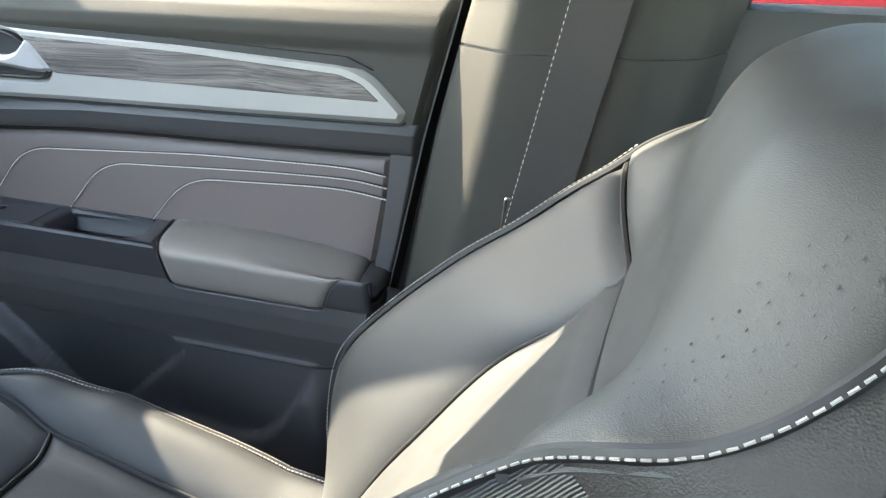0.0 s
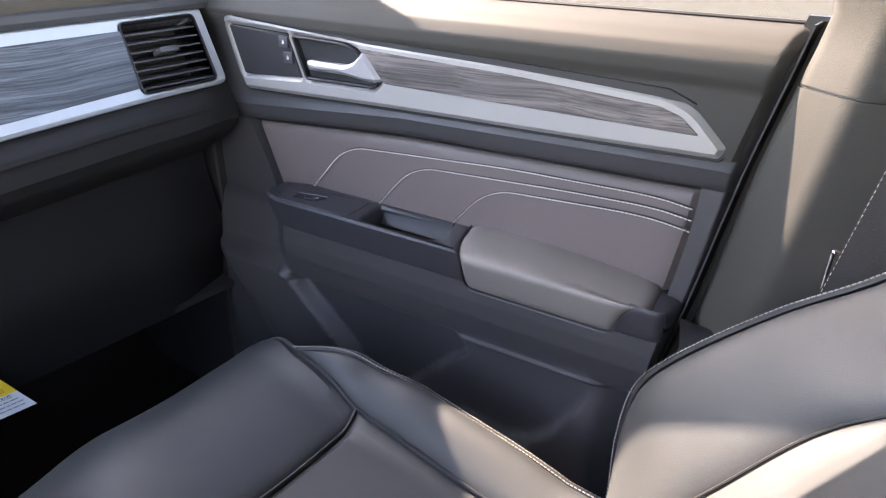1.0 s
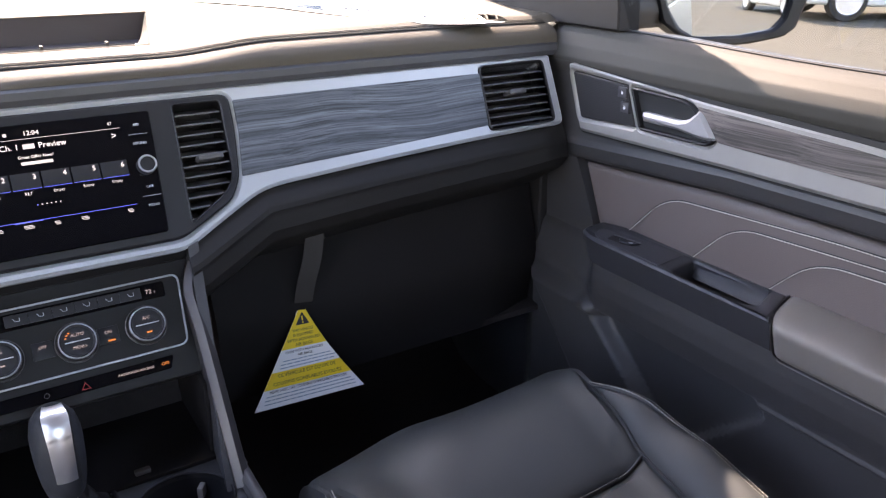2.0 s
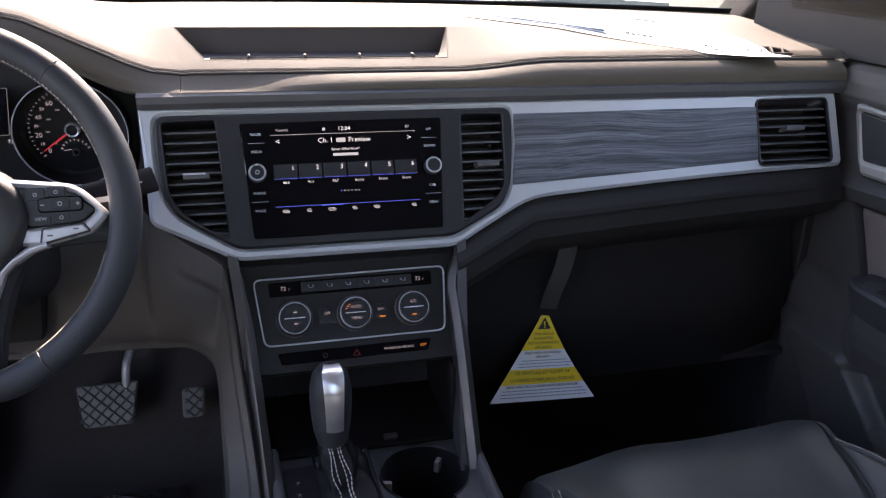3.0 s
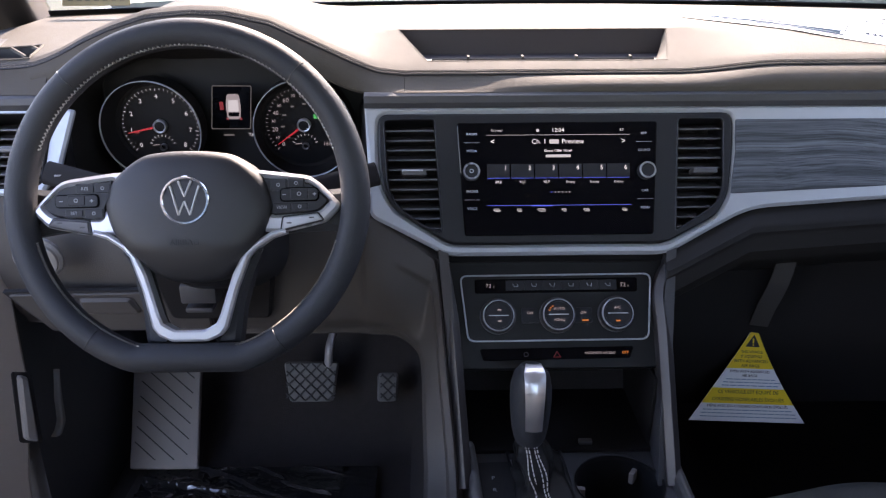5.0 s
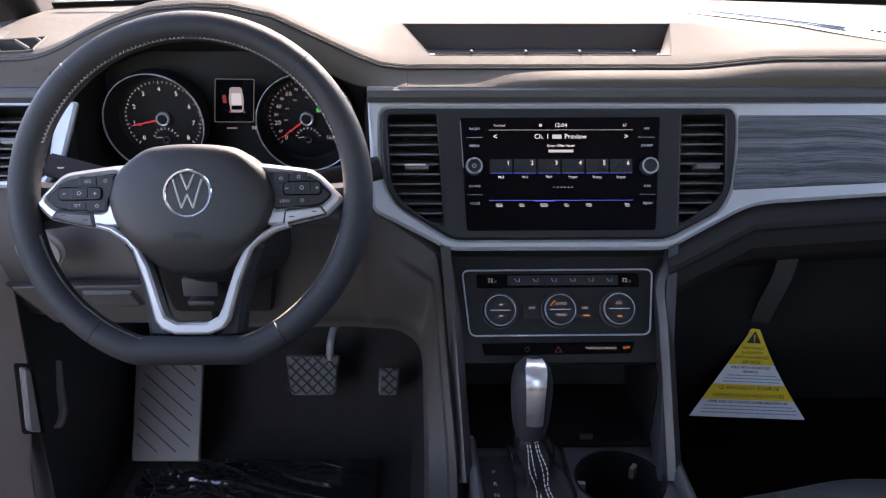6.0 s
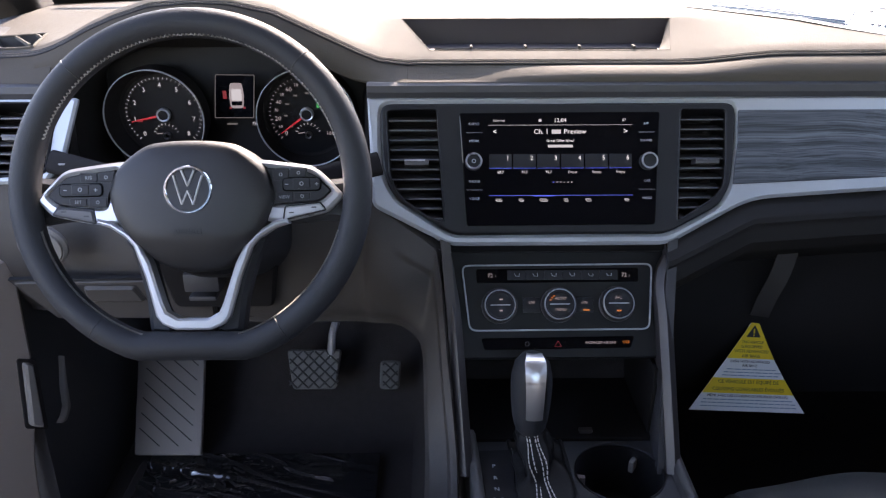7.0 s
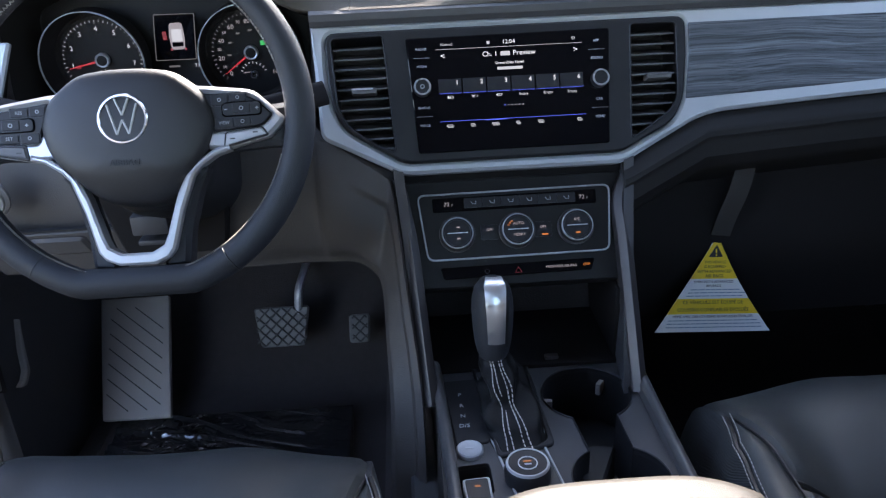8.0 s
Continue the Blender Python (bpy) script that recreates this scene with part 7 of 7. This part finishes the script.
for i in range(7):
    part("mark", block(bmesh.new(), (-0.042 + 0.014 * i, 0, 0.0008), (0.008, 0.018, 0.0005), IDM), INK, idp)

# ---- seats ----
def build_seat(cx, dy, label):
    s = thing("front_seat", (cx, -0.5 + dy, FLOOR), label, "seat", "front seats")
    side = 1 if cx > 0 else -1

    def in_x(sg, y):
        """Seam between the middle and a bolster; the cushion is wider towards the console."""
        if sg == side:
            return linear([(-0.80, 0.112), (-0.41, 0.130), (-0.305, 0.1435), (-0.26, 0.160), (-0.20, 0.165), (-0.165, 0.150)], y)
        return linear([(-0.80, 0.160), (-0.41, 0.200), (-0.300, 0.2175), (-0.26, 0.221), (-0.20, 0.213), (-0.165, 0.190)], y)

    def out_x(sg, y):
        """Outer edge of a bolster."""
        if sg == side:
            return linear([(-0.8, 0.170), (-0.66, 0.176), (-0.58, 0.186), (-0.457, 0.187), (-0.40, 0.178), (-0.35, 0.164), (-0.300, 0.146), (-0.26, 0.160), (-0.20, 0.165)], y)
        return linear([(-0.8, 0.205), (-0.60, 0.228), (-0.457, 0.237), (-0.36, 0.235), (-0.300, 0.222), (-0.26, 0.222), (-0.20, 0.214)], y)

    def cushion_z(dx, y):
        front = flow([(-0.80, 0.372), (-0.60, 0.384), (-0.47, 0.399), (-0.41, 0.408), (-0.36, 0.430), (-0.31, 0.444), (-0.265, 0.444), (-0.225, 0.430), (-0.195, 0.402), (-0.175, 0.355), (-0.165, 0.29)], y)
        a = abs(dx) if dx * side > 0 else abs(dx) * 0.80
        k = smooth(0.10, 0.168, a) * linear([(-0.80, 0.5), (-0.66, 0.55), (-0.58, 0.78), (-0.46, 1.0), (-0.38, 0.85), (-0.31, 0.40), (-0.22, 0.1)], y)
        return front + 0.050 * k - 0.006 * (1 - smooth(0.0, 0.13, a)) - 0.02 * smooth(0.17, 0.20, a) ** 2 - 0.036 * smooth(0.06, 0.225, -dx * side) * smooth(-0.42, -0.20, y)

    def patch(name, x0, x1, y0, y1, mat_, lab, nx=22, ny=30):
        def f(u, v):
            ya, yb = (y0(u) if callable(y0) else y0), (y1(u) if callable(y1) else y1)
            y = ya + (yb - ya) * v
            xa, xb = (x0(y) if callable(x0) else x0), (x1(y) if callable(x1) else x1)
            dx = xa + (xb - xa) * u
            d = min(u * abs(xb - xa), (1 - u) * abs(xb - xa), v * abs(yb - ya), (1 - v) * abs(yb - ya))
            return (cx + dx, y + dy, cushion_z(dx, y) - 0.011 * math.exp(-d / 0.0055) + 0.001)
        return part(name, sheet(f, steps(0, 1, nx), steps(0, 1, ny), (0, 0, -0.012)), mat_, s, lab)

    patch("thigh_roll", lambda y: -in_x(-1, y), lambda y: in_x(1, y), -0.410, -0.166, LEATHER, "smooth black leather thigh roll", 40, 36)
    patch("cushion_insert", lambda y: -in_x(-1, y), lambda y: in_x(1, y), -0.80, -0.412, LEATHER, "black leather cushion insert", 40, 36)
    for sg in (-1, 1):
        part("seam", tube(bmesh.new(), [(cx + sg * in_x(sg, y), y + dy, cushion_z(sg * in_x(sg, y), y) - 0.0045) for y in steps(-0.79, -0.302, 50)], 0.0017, 6), BLACKTHREAD, s)
    part("seam", tube(bmesh.new(), [(cx + dx, -0.411 + dy, cushion_z(dx, -0.411) - 0.0045) for dx in steps(-in_x(-1, -0.411), in_x(1, -0.411), 40)], 0.0017, 6), BLACKTHREAD, s)
    for sg in (-1, 1):
        bol = patch("cushion_bolster", (lambda y, sg=sg: sg * in_x(sg, y)), (lambda y, sg=sg: sg * out_x(sg, y)), -0.80, -0.300, LEATHER, "black leather side bolster", 20, 44)
        line = [Vector((cx + sg * out_x(sg, y), y + dy, 0)) for y in steps(-0.79, -0.302, 60)]
        for p in line:
            p.z = cushion_z(p.x - cx, p.y - dy) - 0.004
        part("piping", tube(bmesh.new(), line, 0.0030, 6), BLACKTHREAD, bol, "black piping")
        part("stitching", sewn(bmesh.new(), [p + Vector((-sg * 0.0045, 0, 0.0045)) for p in line], 0.0032, 0.0016, 0.0006), THREAD, bol)
        part("stitching", sewn(bmesh.new(), [p + Vector((sg * 0.0030, 0, 0.0012)) for p in line], 0.0032, 0.0016, 0.0006), THREAD, bol)

        def skirt(u, v, sg=sg):
            y = -0.80 + 0.62 * u
            x = out_x(sg, y) + 0.001
            z = cushion_z(sg * x, y) - 0.004
            return (cx + sg * (x + 0.012 * math.sin(math.pi * v)), y + dy, z + (0.17 - z) * v)
        part("side_skirt", sheet(skirt, steps(0, 1, 40), steps(0, 1, 14), (-sg * 0.006, 0, 0)), RIBBED, s, "ribbed black side of the cushion")
    part("pan", bm_plate(fillet([(-0.16, -0.80 + dy), (0.16, -0.80 + dy), (0.14, -0.24 + dy), (-0.14, -0.24 + dy)], 0.04), 0.15, 0.33, Matrix.Translation((cx, 0, 0)), 0.02), DARK, s, "dark seat base")
    for sg in (-1, 1):
        part("runner", block(bmesh.new(), (cx + sg * 0.17, -0.5 + dy, FLOOR + 0.03), (0.04, 0.6, 0.06), I4, 0.006), DARK, s)

    # backrest: a reclined height field, thickest at the low side bolsters
    R = radians(31)
    base = Vector((cx, -0.742 + dy, 0.385))
    T, N = Vector((0, -math.sin(R), math.cos(R))), Vector((0, math.cos(R), math.sin(R)))

    def half(sv, sg=0):
        slim = 0.013 * smooth(0.43, 0.47, sv) * smooth(0.60, 0.53, sv) if sg == side else 0.0
        return -slim + flow([(-0.05, 0.175), (0.05, 0.188), (0.20, 0.196), (0.38, 0.192), (0.43, 0.190), (0.47, 0.204), (0.52, 0.200), (0.555, 0.172), (0.58, 0.122), (0.595, 0.065), (0.602, 0.02)], sv)

    def height(dx, sv):
        a = abs(dx)
        b = flow([(-0.05, 0.030), (0.0, 0.052), (0.06, 0.088), (0.115, 0.109), (0.16, 0.106), (0.27, 0.074), (0.33, 0.050), (0.38, 0.033), (0.43, 0.011), (0.455, -0.004), (0.48, -0.022), (0.52, -0.036), (0.60, -0.06)], sv)
        k = smooth(0.06 + 0.03 * smooth(0.28, 0.38, sv), 0.202, a)
        belly = flow([(-0.05, 0.02), (0.05, 0.010), (0.20, -0.006), (0.30, -0.015), (0.37, -0.022), (0.40, -0.025), (0.44, -0.023), (0.48, -0.011), (0.53, -0.007), (0.565, -0.026), (0.602, -0.070)], sv)
        b += 0.004 * smooth(0.40, 0.45, sv) * smooth(0.58, 0.50, sv) * smooth(0.02, 0.14, dx * side)
        return b * k + belly * (1 - k)

    def bpatch(name, x0, x1, s0, s1, mat_, lab, nx=24, ny=36, sink=0.012):
        def f(u, v):
            sa, sb = (s0(u) if callable(s0) else s0), (s1(u) if callable(s1) else s1)
            sv = sa + (sb - sa) * v
            xa, xb = (x0(sv) if callable(x0) else x0), (x1(sv) if callable(x1) else x1)
            dx = xa + (xb - xa) * u
            d = min(u * abs(xb - xa), (1 - u) * abs(xb - xa), v * abs(sb - sa), (1 - v) * abs(sb - sa))
            return base + Vector((dx, 0, 0)) + T * sv + N * (height(dx, sv) - sink * math.exp(-d / 0.006))
        return part(name, sheet(f, steps(0, 1, nx), steps(0, 1, ny), -N * 0.02), mat_, s, lab)

    def seam_x(sv):
        """Seam between the backrest insert and a bolster."""
        return flow([(-0.05, 0.098), (0.164, 0.101), (0.253, 0.103), (0.324, 0.095), (0.40, 0.097), (0.46, 0.105)], sv)

    low = lambda a: flow([(-0.206, 0.430), (-0.165, 0.411), (-0.12, 0.391), (-0.08, 0.385), (-0.03, 0.382), (0.03, 0.382), (0.08, 0.385), (0.12, 0.391), (0.165, 0.411), (0.206, 0.430)], a)
    bpatch("backrest_insert", lambda q: -seam_x(q), seam_x, -0.04, lambda u: low((2 * u - 1) * 0.097) - 0.002, LEATHER, "black leather backrest insert", 34, 40)
    bpatch("yoke", lambda q: -half(q, -1), lambda q: half(q, 1), lambda u: low((2 * u - 1) * 0.192), 0.602, LEATHER, "perforated black leather shoulder panel", 60, 64, 0.012)
    for sg in (-1, 1):
        sx_ = [base + Vector((sg * seam_x(q), 0, 0)) + T * q + N * (height(sg * seam_x(q), q) - 0.0085) for q in steps(-0.04, 0.392, 44)]
        part("seam", tube(bmesh.new(), sx_, 0.0014, 6), BLACKTHREAD, s)
    part("seam", tube(bmesh.new(), [base + Vector((a, 0, 0)) + T * (low(a) - 0.001) + N * (height(a, low(a)) - 0.0085) for a in steps(-0.188, 0.188, 70)], 0.0024, 6), BLACKTHREAD, s)
    for sg in (-1, 1):
        bol = bpatch("backrest_bolster", (lambda q, sg=sg: sg * seam_x(q)), (lambda q, sg=sg: sg * (half(q, sg) - 0.006)), -0.04, (lambda u, sg=sg: low(sg * (0.097 + 0.095 * u)) - 0.002), LEATHER, "black leather backrest bolster", 26, 44)
        line = []
        for q in steps(0.0, 0.57, 80):
            line.append(base + Vector((sg * (half(q, sg) - 0.004), 0, 0)) + T * q + N * (height(sg * (half(q, sg) - 0.004), q) - 0.006))
        part("piping", tube(bmesh.new(), line, 0.0030, 6), BLACKTHREAD, bol, "black piping")
        part("stitching", sewn(bmesh.new(), [p + Vector((sg * 0.004, 0, 0)) + N * 0.0015 for p in line], 0.0030, 0.0015, 0.00048), THREAD, bol, "white topstitching")
        if sg == side:
            part("stitching", sewn(bmesh.new(), [p + Vector((-sg * 0.0050, 0, 0)) + N * 0.0048 for p in line[:62]], 0.0030, 0.0015, 0.00048), THREAD, bol, "white topstitching")
        wall = []
        for q in steps(-0.04, 0.60, 40):
            e = base + Vector((sg * (half(q, sg) - 0.004), 0, 0)) + T * q + N * (height(sg * (half(q, sg) - 0.004), q) - 0.004)
            r = base + Vector((sg * (half(q, sg) - 0.006), 0, 0)) + T * q - N * 0.085
            m_ = (e + r) / 2 + Vector((sg * 0.016, 0, 0))
            wall.append(curve([e, m_, r], 5))
        wb_ = bmesh.new()
        grid(wb_, wall[:31])
        part("side_panel", wb_, RIBBED, s, "ribbed black leather side of the backrest")
        wb_ = bmesh.new()
        grid(wb_, wall[30:])
        part("shoulder_side", wb_, SIDEHIDE, s, "plain dark side of the shoulder")
    back = bmesh.new()
    grid(back, [[base + Vector((half(q) * 0.98 * w, 0, 0)) + T * q - N * (0.085 - 0.03 * smooth(0.5, 0.6, q)) for w in steps(-1, 1, 12)] for q in steps(-0.04, 0.60, 24)])
    part("back_shell", back, DARK, s, "dark back shell")
    holes = bmesh.new()
    for i in range(5):
        for j in range(9):
            dx, q = -0.194 + 0.0095 * (i + 0.5 * (j % 2)), 0.462 + 0.0088 * j
            p = base + Vector((dx, 0, 0)) + T * q + N * (height(dx, q) + 0.0004)
            q2 = Matrix.Translation(p) @ N.to_track_quat("Z", "Y").to_matrix().to_4x4()
            lathe(holes, [(0.0006, 0.0), (0.0005, 0.0002)], q2, 8)
    part("perforation", holes, LEATHER, s, "rows of small perforations")
    head = bmesh.new()
    hc = base + T * 0.775 + N * 0.0
    HM = Matrix.Translation(hc) @ Matrix.Rotation(-R * 0.7 + math.pi * 0, 4, "X")
    block(head, (0, -0.04, 0.03), (0.25, 0.09, 0.15), Matrix.Translation(hc) @ Matrix.Rotation(R * 0.6, 4, "X"), 0.035)
    part("headrest", head, LEATHER, s, "black leather headrest")
    for sg in (-1, 1):
        part("headrest_post", tube(bmesh.new(), [base + Vector((sg * 0.07, 0, 0)) + T * 0.605 - N * 0.05, base + Vector((sg * 0.07, 0, 0)) + T * 0.775 - N * 0.025], 0.006, 10), CHROME, s)
    return s


build_seat(0.413, 0.0, "black leather front passenger seat with white stitching and raised bolsters")
build_seat(-0.408, -0.055, "black leather driver seat with white stitching and raised bolsters")


# ---- door mirror ----
mirror = thing("door_mirror", (0.95, -0.05, 0.82), "black door mirror housing outside the passenger window", "door mirror")
MIR = Matrix.Translation((1.015, -0.085, 0.90)) @ Matrix.Rotation(radians(-25.5), 4, "Z") @ Matrix.Rotation(radians(88.9), 4, "X")
glass_o = fillet([(-0.122, 0.004), (-0.112, -0.022), (-0.094, -0.048), (-0.068, -0.0625), (0.004, -0.0615), (0.062, -0.0525), (0.079, -0.034), (0.086, 0.004), (0.090, 0.085), (0.060, 0.105), (-0.085, 0.100), (-0.115, 0.075)], 0.005)
hous_o = fillet([(-0.136, 0.0), (-0.124, -0.040), (-0.090, -0.064), (-0.055, -0.0775), (-0.020, -0.0780), (0.030, -0.0735), (0.082, -0.0635), (0.100, -0.050), (0.113, -0.008), (0.118, 0.085), (0.080, 0.125), (-0.095, 0.120), (-0.132, 0.085)], 0.006)
part("housing", grid(bmesh.new(), [[MIR @ Vector((x * k, y * k, w)) for x, y in hous_o] for k, w in ((1.0, 0.0), (1.02, -0.03), (0.95, -0.08), (0.6, -0.12), (0.2, -0.13))], around=True, caps=True), SMOOTH, mirror, "black mirror housing")
part("rim", bm_plate(hous_o, -0.01, 0.012, MIR, 0.004, holes=[glass_o]), SMOOTH, mirror, "deep black rim round the glass")
part("mirror_glass", bm_plate(grown(glass_o, 0.001), -0.004, 0.0025, MIR), MIRROR, mirror, "mirror glass")
part("side_lamp", block(bmesh.new(), (0.099, 0.012, 0.0125), (0.009, 0.006, 0.002), MIR, 0.001), PALEINK, mirror, "small pale side lamp")
part("foot", tube(bmesh.new(), curve([(0.800, 0.010, 0.875), (0.850, 0.000, 0.880), (0.905, 0.002, 0.880), (0.960, 0.005, 0.880)], 6), 0, profile=fillet([(-0.030, -0.030), (0.030, -0.030), (0.040, 0.0), (0.028, 0.026), (-0.028, 0.026), (-0.036, 0.0)], 0.010), up=(0, 0, 1)), KNEE, mirror, "short mirror arm")

# outer side of the car, seen in the door mirror; its colour holds shade and sky
fixed("body_side", sheet(lambda y, z: (0.838 + 0.062 * math.sin(math.pi * min(1.0, (0.86 - z) / 1.30 + 0.10)), y, z), steps(-2.3, -0.02, 20), steps(-0.28, 0.835, 16), (-0.012, 0, 0)), SHADED_SIDE, "outer side of the car, coloured blue-grey for shade and sky reflection", "body side")

# ---- bonnet and cowl ahead of the windscreen ----
def bonnet_at(u, v):
    y0 = 0.745 - 0.20 * (u / 0.75) ** 2
    return (u, y0 + (1.75 - y0) * v, 0.910 - 0.012 * (u / 0.75) ** 2 + 0.006 * v - 0.042 * v * v)


def cowl_at(u, v):
    y0 = 0.628 - 0.20 * (u / 0.75) ** 2
    return (u, y0 + 0.112 * v, 0.872 + 0.004 * math.sin(v * 9))


fixed("bonnet", sheet(bonnet_at, steps(-0.74, 0.74, 24), steps(0, 1, 16), (0, 0, -0.012)), BONNETPAINT, "pale beige painted bonnet ahead of the windscreen", "bonnet")
fixed("trim_cowl", sheet(cowl_at, steps(-0.76, 0.76, 24), steps(0, 1, 10), (0, 0, -0.008)), MOULD, "black ribbed plastic cowl under the windscreen", "trim")
for x0, x1 in ((0.02, 0.62), (-0.60, -0.06)):
    blade = [Vector((x, 0.655 - 0.20 * (x / 0.75) ** 2, 0.888 + 0.004 * math.sin(x * 6))) for x in steps(x0, x1, 16)]
    fixed("trim_wiper", tube(bmesh.new(), blade, 0.006, 6), MOULD, "black wiper blade lying at the windscreen foot", "trim")

# ---- outside ----
GROUND = -0.52
fixed("ground", sheet(lambda u, v: (u, v, GROUND), steps(-300, 300, 12), steps(-300, 300, 12), (0, 0, -0.2)), CONCRETE, "pale sunlit asphalt lot", "ground")


def car(name, x, y, turn, paint, label):
    c = thing(name, (x, y, GROUND), label, "car", "parked cars")
    c.rotation_euler = (0, 0, radians(turn))
    m = Matrix.Translation((x, y, GROUND)) @ Matrix.Rotation(radians(turn), 4, "Z")

    def add(nm, bm, mt, par=None, lab=""):
        o = part(nm, bm, mt, None, lab)
        o.parent = par or c
        o.matrix_parent_inverse = I4 if par else I4
        return o
    rings_ = []
    for yy, w, z0, z1 in ((-2.35, 0.80, 0.45, 0.80), (-2.2, 0.93, 0.28, 1.00), (-1.2, 0.97, 0.24, 1.06), (0.6, 0.97, 0.24, 1.04), (1.6, 0.95, 0.26, 0.98), (2.2, 0.88, 0.30, 0.85), (2.36, 0.75, 0.42, 0.70)):
        rings_.append([Vector((p[0], yy, p[1])) for p in fillet([(-w, z0), (w, z0), (w * 1.0, (z0 + z1) / 2), (w * 0.93, z1), (-w * 0.93, z1), (-w, (z0 + z1) / 2)], 0.12)])
    body = add("body", grid(bmesh.new(), rings_, around=True, caps=True), paint)
    cab = []
    for z, y0, y1, w in ((1.00, -2.1, 1.15, 0.88), (1.35, -1.95, 0.65, 0.78), (1.62, -1.75, 0.15, 0.68)):
        cab.append([Vector((p[0], p[1], z)) for p in fillet([(-w, y0), (w, y0), (w, y1), (-w, y1)], 0.15)])
    add("cabin_glass", grid(bmesh.new(), cab, around=True, caps=True), PIANO, None, "dark windows")
    add("roof", bm_plate(fillet([(-0.70, -1.80), (0.70, -1.80), (0.70, 0.20), (-0.70, 0.20)], 0.15), 1.60, 1.68, I4, 0.03), paint)
    for sx in (-1, 1):
        for yy in (-1.45, 1.45):
            wm = Matrix.Translation((sx * 0.86, yy, 0.36)) @ Matrix.Rotation(radians(90), 4, "Y")
            w_ = add("wheel", lathe(bmesh.new(), [(0.25, -0.11), (0.35, -0.10), (0.36, 0), (0.35, 0.10), (0.25, 0.11)], wm, 28), TYRE)
            o = part("rim", lathe(bmesh.new(), [(0.255, -0.112), (0.245, -0.122), (0.20, -0.108), (0.06, -0.100), (0.0, -0.102), (0.0, 0.102), (0.06, 0.100), (0.20, 0.108), (0.245, 0.122), (0.255, 0.112)], wm, 24), SPOKE)
            o.parent = w_
    return c


car("parked_car", 15.4, 7.57, 60, WHITECAR, "white parked car with silver rims standing on the asphalt lot")
car("parked_car", 7.2, -2.2, 0, REDCAR, "red parked car standing beside the lane")
car("parked_car", 3.1, -26.0, -20, WHITECAR, "white parked car standing far behind on the lot")
wall = thing("building", (20, 14, GROUND), "pale low building at the edge of the lot", "building")
part("wall", block(bmesh.new(), (26, 16, GROUND + 2.5), (4, 60, 5), I4, 0.05), WALLPAINT, wall)
part("roof_edge", block(bmesh.new(), (26, 16, GROUND + 5.15), (4.6, 60.6, 0.3), I4, 0.05), WALLPAINT, wall)
